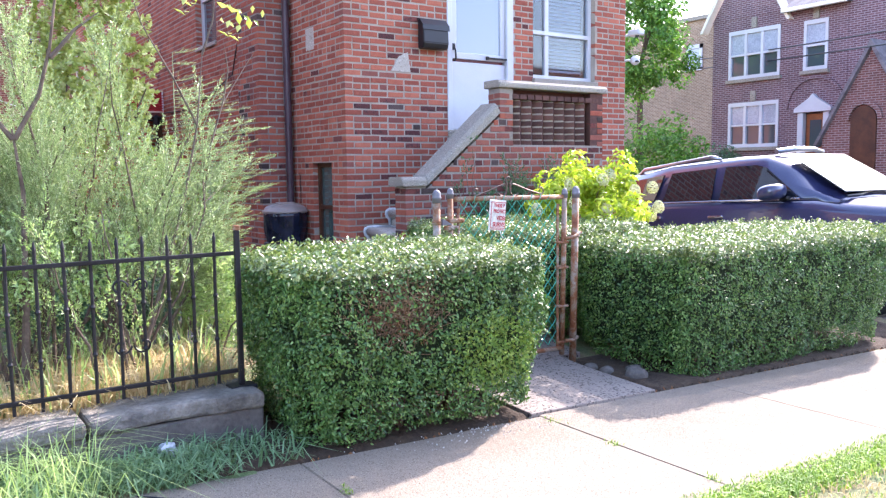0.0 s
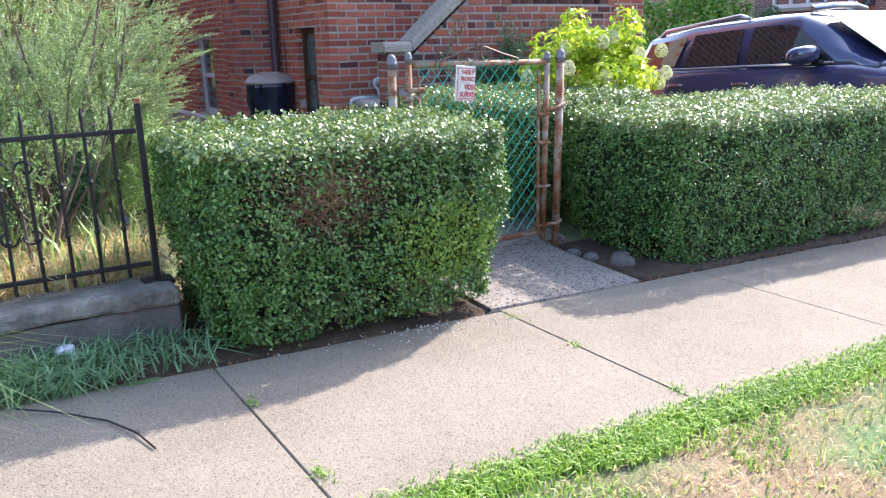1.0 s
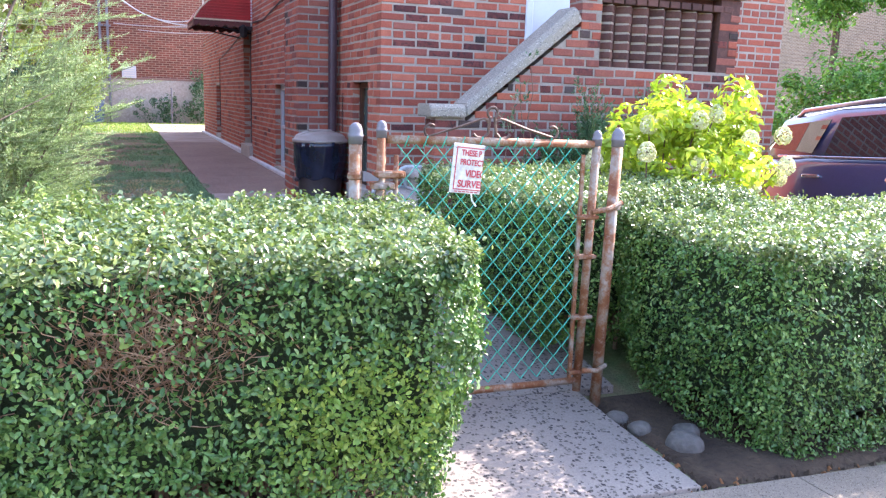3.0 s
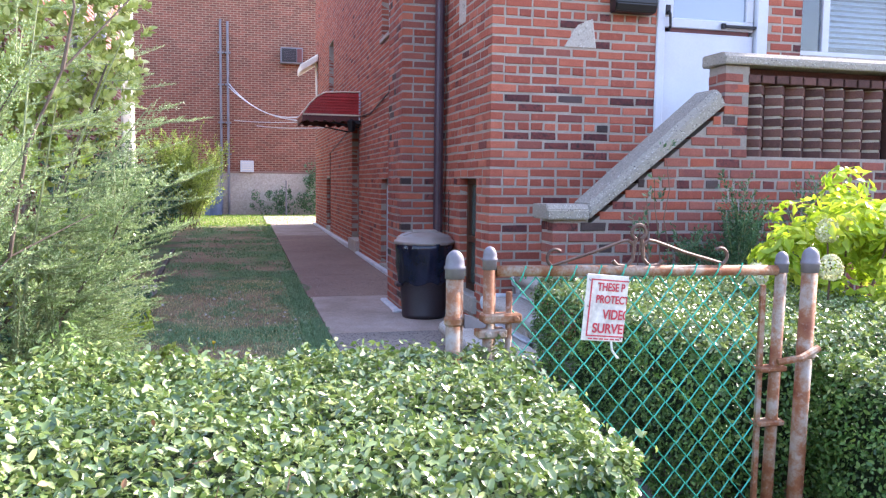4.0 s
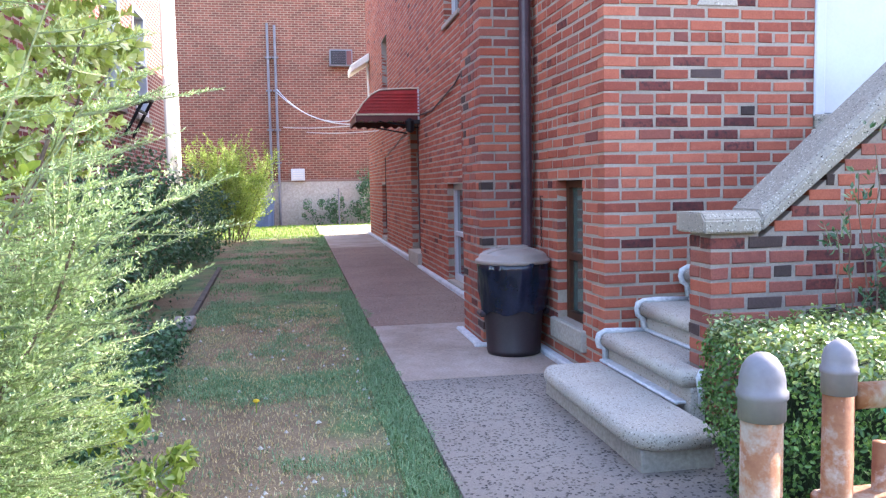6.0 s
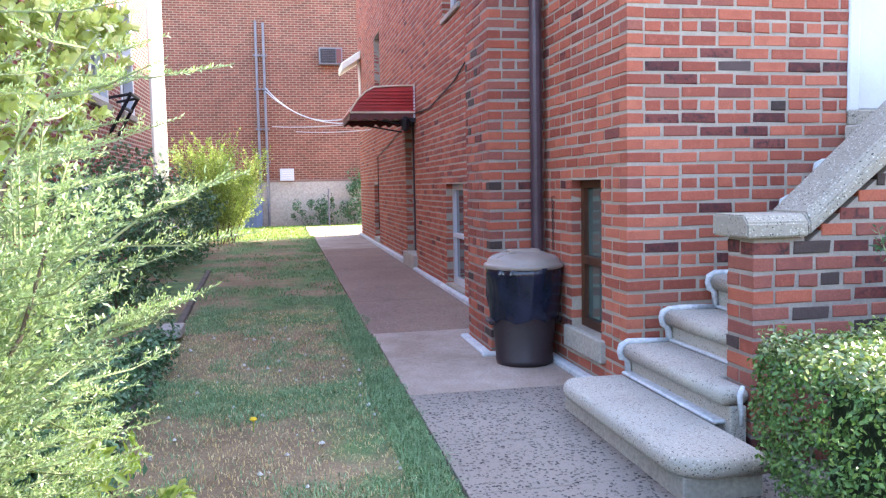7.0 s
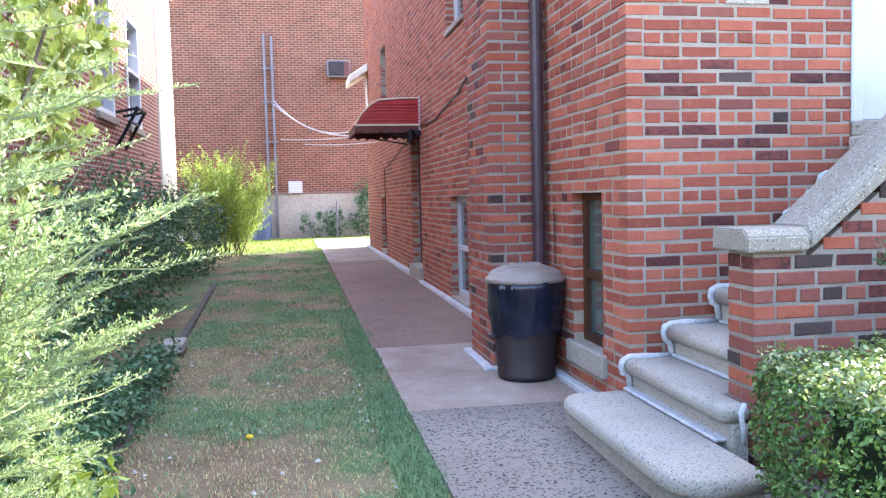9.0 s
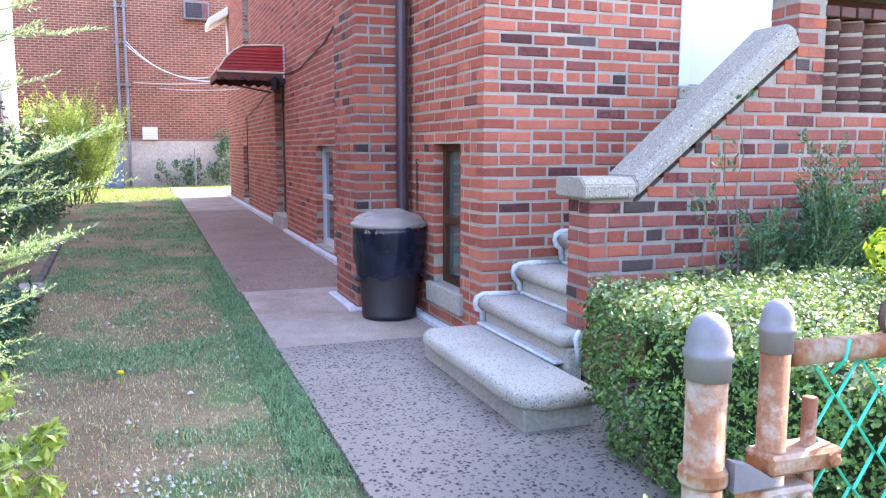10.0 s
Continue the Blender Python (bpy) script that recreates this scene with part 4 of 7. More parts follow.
part("valance", bm, AWNING_DARK, awning, "red-brown scalloped front edge, darkened as if in shadow")
for y in (AY0, AY1):
    bm = bmesh.new()
    n = 24
    xs = [4.0 - 0.9 * i / n for i in range(n + 1)]

    def roofz(x):
        for (xa, za), (xb, zb) in zip(prof, prof[1:]):
            if xb <= x <= xa:
                return za + (zb - za) * (xa - x) / (xa - xb)
        return prof[-1][1]

    top = [bm.verts.new((x, y, roofz(x) - 0.004)) for x in xs]
    mid = [bm.verts.new((x, y, 2.44)) for x in xs]
    low = [bm.verts.new((x, y, 2.365 - 0.05 * abs(math.sin(i / n * math.pi * 6.5)))) for i, x in enumerate(xs)]
    for i in range(n):
        bm.faces.new((top[i], top[i + 1], mid[i + 1], mid[i]))
    bm.normal_update()
    bmesh.ops.solidify(bm, geom=bm.faces[:], thickness=0.008)
    part("side_panel", bm, AWNING_RED, awning)
    for q in range(0, 7):
        z = 2.452 + 0.044 * q
        xe = min(x for x in xs if roofz(x) > z + 0.01)
        part("rib", boxed((xe + 0.01, y - 0.016, z), (3.995, y - 0.0005, z + 0.016), 0.004), AWNING_RED, awning)
    part("curved_trim", tube(bmesh.new(), [(px, y - 0.008, pz + 0.004) for px, pz in prof], 0.011, 6), AWNING_PALE, awning, "pale rounded edge strip")
    part("edge_trim", boxed((3.975, y - 0.012, 2.36), (3.999, y + 0.004, 2.79)), WHITE_PAINT, awning)
    bm = bmesh.new()
    mid = [bm.verts.new((x, y - 0.002, 2.445)) for x in xs]
    low = [bm.verts.new((x, y - 0.002, 2.37 - 0.05 * abs(math.sin(i / n * math.pi * 6.5)))) for i, x in enumerate(xs)]
    for i in range(n):
        bm.faces.new((mid[i], mid[i + 1], low[i + 1], low[i]))
    bm.normal_update()
    bmesh.ops.solidify(bm, geom=bm.faces[:], thickness=0.006)
    part("side_valance", bm, AWNING_DARK, awning, "red-brown scalloped side edge, darkened as if in shadow")
    part("edge_strip", boxed((3.1, y - 0.014, 2.425), (3.995, y - 0.003, 2.45), 0.003), AWNING_PALE, awning, "thin cream strip above the scallops")
    part("arm", tube(bmesh.new(), [(3.99, y + 0.03, 2.25), (3.15, y + 0.03, 2.40)], 0.012, 6), BLACK_IRON, awning)
wall_lamp = thing("wall_lamp", "small black lantern under the awning by the side door", "lamp")
part("bracket", boxed((3.9, 15.9, 2.3), (4.0, 15.96, 2.36), 0.005), BLACK_IRON, wall_lamp)
part("lantern", lathe(bmesh.new(), [(0.02, -0.1), (0.055, -0.08), (0.07, 0.06), (0.02, 0.1)], 8, (3.86, 15.93, 2.28)), BLACK_IRON, wall_lamp)
side_door = thing("door_2", "dark brown side door deep in the brick wall", "door", kind="structure")
part("leaf", boxed((FX0 + 0.14, SDOOR[0] + 0.05, SDOOR[2] + 0.03), (FX0 + 0.19, SDOOR[1] - 0.05, SDOOR[3] - 0.05), 0.006), WOOD_BROWN, side_door)
for a, b, c, d in ((SDOOR[0], SDOOR[0] + 0.05, SDOOR[2], SDOOR[3]), (SDOOR[1] - 0.05, SDOOR[1], SDOOR[2], SDOOR[3]), (SDOOR[0] + 0.05, SDOOR[1] - 0.05, SDOOR[3] - 0.05, SDOOR[3])):
    part("door_frame", boxed((FX0 + 0.11, a, c), (FX0 + 0.2, b, d), 0.004), BROWN_PAINT, side_door)
part("door_sill", boxed((FX0 - 0.06, SDOOR[0] - 0.1, 0.2), (FX0 + 0.2, SDOOR[1] + 0.05, SDOOR[2] + 0.028), 0.008), GREY_CONCRETE, side_door)
gutter = thing("gutter_box", "cream metal gutter end at the back corner of the house", "gutter")
bm = boxed((3.55, 23.3, 4.32), (3.99, 24.3, 4.5), 0.02)
for v in bm.verts:
    if v.co.x < 3.7:
        v.co.z -= 0.26
part("box", bm, CREAM_BOARD, gutter)
part("bracket", tube(bmesh.new(), [(3.99, 23.6, 3.0), (3.97, 23.6, 4.3)], 0.03, 8), CREAM_BOARD, gutter)
for k in range(2):
    cam_box = thing("security_camera", "small white security camera on the house corner", "camera", "security cameras")
    z = 3.12 - 0.33 * k
    part("mount", tube(bmesh.new(), [(8.26, 8.99, z), (8.26, 8.93, z), (8.30, 8.86, z - 0.02)], 0.016, 8), WHITE_PAINT, cam_box)
    part("body", boxed((8.22, 8.72, z - 0.02), (8.34, 8.92, z + 0.06), 0.02, 2) if k == 0 else lathe(bmesh.new(), [(0.02, -0.07), (0.06, -0.04), (0.06, 0.02), (0.03, 0.05)], 12, (8.3, 8.85, z)), WHITE_PAINT, cam_box)
    part("lens", lathe(bmesh.new(), [(0.03, -0.01), (0.028, 0.01)], 10, (8.28, 8.80, z - 0.03)), BLACK_PLASTIC, cam_box)

# ---------------------------------------------------------------- trash can
can = thing("trash_can", "black trash can with a bin liner and a taupe lid", "trash can", at=(3.75, 10.1, path_z(3.7, 10.1) + 0.002))
part("body", lathe(bmesh.new(), [(0.16, 0.0), (0.186, 0.0), (0.192, 0.02), (0.194, 0.035), (0.191, 0.04), (0.236, 0.60), (0.246, 0.615), (0.246, 0.64), (0.23, 0.645)], 48), surface("dark_brown_plastic", rgb("2a2226"), rgb("362c30"), 3, 60, 0.5, bump=0.05), can, smooth=True)
bm = bmesh.new()
rng = random.Random(5)
rings = []
for r, z in ((0.226, 0.31), (0.234, 0.36), (0.241, 0.45), (0.245, 0.52), (0.252, 0.60), (0.258, 0.655), (0.23, 0.66)):
    ring = []
    for k in range(72):
        a = 2 * math.pi * k / 72
        w = 0.02 * noise.noise((math.cos(a) * 4, math.sin(a) * 4, z * 7)) + 0.010 * noise.noise((math.cos(a) * 14, math.sin(a) * 14, z * 5))
        zz = z + (0.05 * noise.noise((math.cos(a) * 2.0, math.sin(a) * 2.0, 1.3)) if z < 0.4 else 0)
        ring.append(bm.verts.new(((r + w) * math.cos(a), (r + w) * math.sin(a), zz)))
    rings.append(ring)
for a, b in zip(rings, rings[1:]):
    for k in range(72):
        bm.faces.new((a[k], a[(k + 1) % 72], b[(k + 1) % 72], b[k]))
part("bin_liner", bm, surface("black_polythene", rgb("181b28"), rgb("242838"), 6, 80, 0.18, bump=0.1), can, "crumpled shiny black bin liner", True)
lid = part("lid", lathe(bmesh.new(), [(0.255, 0.642), (0.266, 0.648), (0.266, 0.668), (0.258, 0.674), (0.246, 0.678), (0.236, 0.704), (0.225, 0.712), (0.15, 0.738), (0.06, 0.750), (0.01, 0.751)], 56), surface("taupe_plastic", rgb("82766f"), rgb("92867e"), 3, 60, 0.5, bump=0.03, grain=0.08), can, "taupe domed lid", True)
bm = bmesh.new()
for sy in (-1, 1):
    tube(bm, [(-0.2, sy * 0.075, 0.714), (-0.1, sy * 0.065, 0.747), (0.1, sy * 0.065, 0.747), (0.2, sy * 0.075, 0.714)], 0.009, 8)
part("lid_rib", bm, bpy.data.materials["taupe_plastic"], lid)
bm = boxed((-0.105, -0.05, 0.735), (0.105, 0.05, 0.766), 0.012, 3)
part("lid_handle", bm, bpy.data.materials["taupe_plastic"], lid, "raised moulded grip")
for sx in (-1, 1):
    part("side_handle", boxed((sx * 0.232 - 0.025, -0.06, 0.27), (sx * 0.232 + 0.025, 0.06, 0.31), 0.012), bpy.data.materials["dark_brown_plastic"], can)

# ---------------------------------------------------------------- gate with posts
GY = 5.515
LINK_GREEN = surface("green_vinyl_wire", rgb("1c9a80"), rgb("28b094"), 4, 60, 0.35, bump=0.03, grain=0.1)


def pipe(p, q, r, sides=14):
    return tube(bmesh.new(), [p, q], r, sides)


def cap_form(r):
    q = r / 0.030
    return [(a, z * q if z > 0 else z) for a, z in [(r * 1.12, -0.025), (r * 1.12, 0.0), (r * 1.22, 0.003), (r * 1.22, 0.012), (r * 1.1, 0.016), (r * 1.08, 0.032), (r * 0.95, 0.048), (r * 0.68, 0.06), (r * 0.35, 0.067), (r * 0.06, 0.069)]]


for x, foot in ((2.819, -0.2), (4.025, -0.25)):
    post = thing("gate_post", "rusty galvanised steel gate post with an acorn cap", "post", "gate posts", at=(x, GY, 0))
    lean = 0.0 if x < 3 else -0.03
    part("tube", pipe((lean, 0, foot), (0, 0, 1.15), 0.0255, 20), RUST_PIPE, post, smooth=True)
    part("cap", lathe(bmesh.new(), cap_form(0.0255), 20, (0, 0, 1.148)), GALVANISED, post, "dull grey metal cap", True)
    part("band", lathe(bmesh.new(), [(0.027, 0.985), (0.031, 0.99), (0.031, 1.005), (0.027, 1.01)], 20) if x < 3 else lathe(bmesh.new(), [(0.027, 0.84), (0.031, 0.845), (0.031, 0.865), (0.027, 0.87)], 20), RUST_PIPE, post)
    if x < 3:
        bm = bmesh.new()
        extruded(bm, [(0.024, 0.98), (0.085, 0.98), (0.09, 0.988), (0.05, 1.013), (0.024, 1.02)], "y", -0.03, -0.012)
        part("latch_catch", bm, GALVANISED, post, "bent metal latch catch")
gate = thing("gate", "rusty pipe gate with green chain link and an iron scroll", "gate", at=(0, GY, 0))
GX0, GX1, GZ0, GZ1 = 2.925, 3.917, -0.005, 1.168
part("stile", pipe((GX0, 0, GZ0), (GX0, 0, 1.178), 0.019), RUST_PIPE, gate, smooth=True)
part("stile", pipe((GX1 - 0.025, 0, GZ0), (GX1, 0, 1.15), 0.019), RUST_PIPE, gate, smooth=True)
part("cap", lathe(bmesh.new(), cap_form(0.019), 16, (GX0, 0, 1.173)), GALVANISED, gate, "dull grey metal cap", True)
part("cap", lathe(bmesh.new(), cap_form(0.019), 16, (GX1, 0, 1.15)), GALVANISED, gate, "dull grey metal cap", True)
part("top_rail", pipe((GX0 + 0.02, 0, GZ1 - 0.025), (GX1 - 0.02, 0, GZ1 - 0.036), 0.017), RUST_PIPE, gate, smooth=True)
part("bottom_rail", pipe((GX0 + 0.02, 0, GZ0 + 0.06), (GX1 - 0.04, 0, GZ0 + 0.05), 0.016), RUST_PIPE, gate, smooth=True)
part("tension_bar", pipe((GX0 + 0.062, 0.0, 0.05), (GX0 + 0.062, 0.0, 1.08), 0.010), RUST_PIPE, gate, smooth=True)
part("tension_bar", boxed((GX1 - 0.075, -0.006, 0.06), (GX1 - 0.058, 0.006, 1.085)), RUST_PIPE, gate)
for z in (0.08, 0.34, 0.62, 0.80):
    part("clamp", boxed((GX1 - 0.08, -0.024, z), (GX1 + 0.024, 0.024, z + 0.018), 0.005), RUST_PIPE, gate)
for z, x0, x1 in ((0.99, GX0 - 0.025, GX0 + 0.095), (0.945, GX0 - 0.04, GX0 + 0.05)):
    c = part("latch_fork", boxed((x0, -0.03, z), (x1, 0.022, z + 0.028), 0.005), RUST_PIPE, gate, "rusty bolted latch fork")
    for bx_ in ((x0 + 0.03, x1 - 0.02) if z < 0.96 else (x1 - 0.02,)):
        part("bolt", lathe(bmesh.new(), [(0.010, 0.0), (0.010, 0.006), (0.006, 0.009)], 8, (0, 0, 0)), RUST_PIPE, c).matrix_basis = pose(bx_, -0.03, z + 0.014, 90, 0, 0)
bm = tube(bmesh.new(), [(GX1 - 0.02, -0.03, 0.835), (GX1 + 0.05, -0.05, 0.85), (GX1 + 0.13, -0.03, 0.875)], 0.012, 8)
part("hinge", bm, RUST_PIPE, gate)
part("hinge", tube(bmesh.new(), [(GX1 - 0.02, -0.03, 0.1), (GX1 + 0.05, -0.05, 0.1), (GX1 + 0.11, -0.02, 0.11)], 0.012, 8), RUST_PIPE, gate)
# chain link: zigzag wires hooked into one another
pitch, half, rise = 0.0405, 0.02025, 0.0452
zig = 0
x = GX0 + 0.085
z_top, z_low = 1.123, 0.07
while x < GX1 - 0.07:
    bm = bmesh.new()
    pts = []
    k = 0
    z = z_top
    while z > z_low:
        side = (k + zig) % 2
        pts.append((x + (half if side else -half) * 1.05, 0.004 if side else -0.004, z))
        k += 1
        z -= rise
    tube(bm, pts, 0.0026, 5)
    part("link_wire", bm, LINK_GREEN, gate)
    x += pitch
    zig += 1
for i in range(12):
    x = GX0 + 0.105 + i * pitch * 2
    if x < GX1 - 0.08:
        part("wire_hook", tube(bmesh.new(), [(x - 0.012, -0.004, 1.112), (x - 0.008, -0.02, 1.132), (x + 0.002, -0.016, 1.157), (x + 0.012, 0.012, 1.118)], 0.0029, 5), LINK_GREEN, gate)
IRON_SCROLL = surface("rusty_iron_scroll", rgb("4c3c36"), rgb("6e5a50"), 8, 80, 0.6, 0.4, bump=0.3)


def curl(cx, cz, r0, r1, a0, a1, n=14):
    return [(cx + (r0 + (r1 - r0) * i / n) * math.cos(a0 + (a1 - a0) * i / n), 0, cz + (r0 + (r1 - r0) * i / n) * math.sin(a0 + (a1 - a0) * i / n)) for i in range(n + 1)]


GC, GT = GX0 + 0.479, 1.153
for s, reach in ((-1, 0.273), (1, 0.285)):
    part("scroll", tube(bmesh.new(), [(GC + s * (reach + 0.008), 0, GT + 0.004), (GC + s * 0.16, 0, GT + 0.040), (GC + s * 0.055, 0, GT + 0.076), (GC + s * 0.036, 0, GT + 0.079), (GC + s * 0.02, 0, GT + 0.070), (GC + s * 0.012, 0, GT + 0.05)], 0.0055, 6), IRON_SCROLL, gate, "bent iron bar")
    hook = curl(0, 0, 0.024, 0.027, 0.9, 4.35) if s < 0 else [(-p[0], 0, p[2]) for p in curl(0, 0, 0.024, 0.027, 0.9, 4.35)]
    part("scroll", tube(bmesh.new(), [(GC + s * reach + p[0], 0, GT + 0.028 + p[2]) for p in hook], 0.0055, 6), IRON_SCROLL, gate)
    part("scroll", tube(bmesh.new(), [(GC + s * 0.010, 0, GT + 0.086), (GC + s * 0.014, 0, GT + 0.06), (GC + s * 0.018, 0, GT + 0.02), (GC + s * 0.04, 0, GT - 0.002), (GC + s * 0.07, 0, GT + 0.002), (GC + s * 0.085, 0, GT + 0.016)], 0.0065, 6), IRON_SCROLL, gate)
part("ring", tube(bmesh.new(), curl(GC, GT + 0.103, 0.023, 0.023, -1.2, 4.3), 0.0065, 6, False), IRON_SCROLL, gate)

sign = thing("warning_sign", "faded white metal warning sign wired to the chain link", "sign", at=(3.225, GY - 0.03, 1.135))
sign.matrix_basis = pose(3.225, GY - 0.03, 1.135, 0, 5, 0)
SIGN_WHITE = surface("faded_sign_white", rgb("d6d2c8"), rgb("b4b4ae"), 14, 60, 0.5, bump=0.05)
SIGN_RED = surface("sign_red", rgb("a83240"), rgb("b8404c"), 5, 60, 0.55, bump=0)
part("plate", boxed((0, 0, -0.203), (0.138, 0.004, 0.0), 0.0015), SIGN_WHITE, sign)


def lettering(words, x, z, size, mat, parent, wide=1.0):
    cu = bpy.data.curves.new("lettering", "FONT")
    cu.body, cu.size, cu.extrude, cu.offset = words, size, 0.0006, size * 0.022
    ob = bpy.data.objects.new("lettering", cu)
    dg = bpy.context.evaluated_depsgraph_get()
    me = bpy.data.meshes.new_from_object(ob.evaluated_get(dg))
    bpy.data.objects.remove(ob)
    cut = bmesh.new()
    cut.from_mesh(me)
    bmesh.ops.bisect_plane(cut, geom=cut.verts[:] + cut.edges[:] + cut.faces[:], plane_co=((0.137 - x) / wide, 0, 0), plane_no=(1, 0, 0), clear_outer=True)
    cut.to_mesh(me)
    cut.free()
    me.materials.clear()
    me.materials.append(mat)
    out = put("lettering", me, parent, "bold red capital letters", pose(x, -0.0018, z, 90, 0, 0) @ Matrix.Diagonal((wide, 1, 1, 1)))
    return out


for words, x, z, size, wide in (("THESE P", 0.036, -0.048, 0.034, 0.74), ("PROTECT", 0.034, -0.086, 0.034, 0.74), ("VIDEO", 0.062, -0.134, 0.041, 0.76), ("SURVEI", 0.032, -0.177, 0.041, 0.86)):
    lettering(words, x, z, size, SIGN_RED, sign, wide)
for a, b, c, d in ((0.014, 0.138, -0.018, -0.014), (0.014, 0.138, -0.189, -0.185), (0.014, 0.018, -0.185, -0.018)):
    part("border", boxed((a, -0.0016, c), (b, 0.0, d)), SIGN_RED, sign)
for k in range(6):
    part("small_print", boxed((0.022 + 0.018 * k, -0.0014, -0.198), (0.036 + 0.018 * k, 0.0, -0.194)), SIGN_RED, sign)
for x, z in ((0.01, -0.02), (0.13, -0.193), (0.012, -0.10)):
    part("wire_tie", tube(bmesh.new(), [(x, -0.004, z), (x - 0.012, 0.02, z + 0.02), (x - 0.006, 0.035, z + 0.03)], 0.0018, 4), GALVANISED, sign)
part("tag_end", tube(bmesh.new(), [(0.10, 0.0, -0.203), (0.105, -0.004, -0.23), (0.125, -0.006, -0.252)], 0.004, 5), SIGN_WHITE, sign, "torn white strip hanging below")

# ---------------------------------------------------------------- iron fence
fence = thing("fence", "black iron picket fence on the stone kerb", "fence", at=(0, 5.2, 0))
part("post", boxed((1.378, -0.013, 0.22), (1.404, 0.013, 1.04), 0.003), BLACK_IRON, fence)
part("post_cap", boxed((1.376, -0.015, 1.04), (1.406, 0.015, 1.065), 0.003), RUST_PIPE, fence, "rusted post top")
part("post_foot", boxed((1.32, -0.05, 0.225), (1.46, 0.05, 0.25), 0.006), BLACK_IRON, fence)
part("post", boxed((-0.86, -0.018, 0.22), (-0.82, 0.018, 1.06), 0.003), BLACK_IRON, fence)
part("rail", boxed((-5.0, -0.010, 0.915), (1.372, 0.010, 0.935), 0.002), BLACK_IRON, fence)
part("rail", boxed((-5.0, -0.010, 0.315), (1.372, 0.010, 0.335), 0.002), BLACK_IRON, fence)
x = 1.275
while x > -4.9:
    lean = random.uniform(-0.006, 0.006)
    bm = bmesh.new()
    tube(bm, [(x, 0, 0.27), (x + lean, 0, 0.7), (x, 0, 1.0)], 0.008, 6)
    tube(bm, [(x, 0, 1.0), (x, 0, 1.035)], [0.010, 0.003], 6)
    for z in (0.5, 0.72):
        tube(bm, [(x + lean * 0.7, 0, z - 0.012), (x + lean * 0.7, 0, z), (x + lean * 0.7, 0, z + 0.012)], [0.008, 0.013, 0.008], 6)
    part("picket", bm, BLACK_IRON, fence)
    x -= 0.1145
for s in (-1, 1):
    bm = tube(bmesh.new(), [(0.87 + s * (p[0]), 0, p[2]) for p in curl(0.05, 0.52, 0.045, 0.016, math.pi, math.pi * 2.7)], 0.005, 5)
    part("scroll", bm, BLACK_IRON, fence)
    bm = tube(bmesh.new(), [(0.87 + s * (p[0]), 0, p[2]) for p in curl(0.05, 0.8, 0.04, 0.016, math.pi, -math.pi * 0.7)], 0.005, 5)
    part("scroll", bm, BLACK_IRON, fence)


# ---------------------------------------------------------------- shrubs, weeds and trees
def sprays(name, label_thing, category, stems, n_spray, leaf, mat, seed, spray_len=0.28, per=44, droop=0.1, out=0.6, stem_mat=None, spread=0.5, leaf_aspect=0.4, low=0.15, thick=0.028):
    """A feathery shrub: bent stems with side shoots that carry rows of small leaves.
    stems: rows of (foot, tip, lean, share)."""
    rng = np.random.default_rng(seed)
    sh = thing(name, label_thing, category)
    pts, nrm, axes = [], [], []
    weights = np.array([s[3] for s in stems], float)
    weights /= weights.sum()
    for foot, tip, bend, share in stems:
        a, b = Vector(foot), Vector(tip)
        line = []
        for i in range(9):
            t = i / 8
            p = a.lerp(b, t) + Vector(bend) * math.sin(math.pi * t)
            line.append(p + Vector((rng.normal(0, 0.012), rng.normal(0, 0.012), 0)))
        part("stem", tube(bmesh.new(), line, [0.0075 * (1 - 0.75 * i / 8) * (0.7 + share) for i in range(9)], 6), stem_mat or BARK, sh)
    pick = rng.choice(len(stems), n_spray, p=weights)
    shoots = bmesh.new()
    for s in pick:
        foot, tip, bend, share = stems[s]
        t = rng.uniform(low, 1.0)
        a, b = Vector(foot), Vector(tip)
        o = a.lerp(b, t) + Vector(bend) * math.sin(math.pi * t)
        axis = (b - a).normalized()
        ang = rng.uniform(0, 2 * math.pi)
        d = Vector((math.cos(ang), math.sin(ang), rng.uniform(0.0, 0.9))).normalized()
        d = (d * out + axis * (0.5 + 0.6 * t)).normalized()
        L = spray_len * rng.uniform(0.5, 1.4) * (1.25 - 0.55 * t)
        o = o + d * rng.uniform(0, 0.28) * (1 - 0.6 * t)
        end = o + d * L - Vector((0, 0, droop * L * rng.uniform(0, 1.5)))
        mid = o.lerp(end, 0.5) + Vector((0, 0, 0.05 * L))
        m = max(6, int(per * L / spray_len))
        tt = rng.uniform(0.02, 1, m)
        q = (np.outer((1 - tt) ** 2, o) + np.outer(2 * tt * (1 - tt), mid) + np.outer(tt ** 2, end))
        side = rng.normal(0, 1, (m, 3))
        side /= np.linalg.norm(side, axis=1)[:, None]
        pts.append(q + side * (thick * rng.uniform(0, 0.7, m) * (1.05 - 0.8 * tt))[:, None])
        axes.append(side * 0.8 + np.array(d) * 0.8)
        nrm.append(rng.normal(0, 1, (m, 3)) + [0, 0, 0.3])
        if rng.uniform() < 0.3:
            tube(shoots, [o, mid, end], [0.003, 0.0022, 0.001], 3, False)
    part("shoot", shoots, GREEN_TWIG, sh)["kind"] = "stuff"
    leaves("foliage", np.concatenate(pts), np.concatenate(nrm), leaf, mat, sh, aspect=leaf_aspect, spread=0.1, rng=rng, axis=np.concatenate(axes))
    return sh


def g(x, y):
    return land(x, y) - 0.03


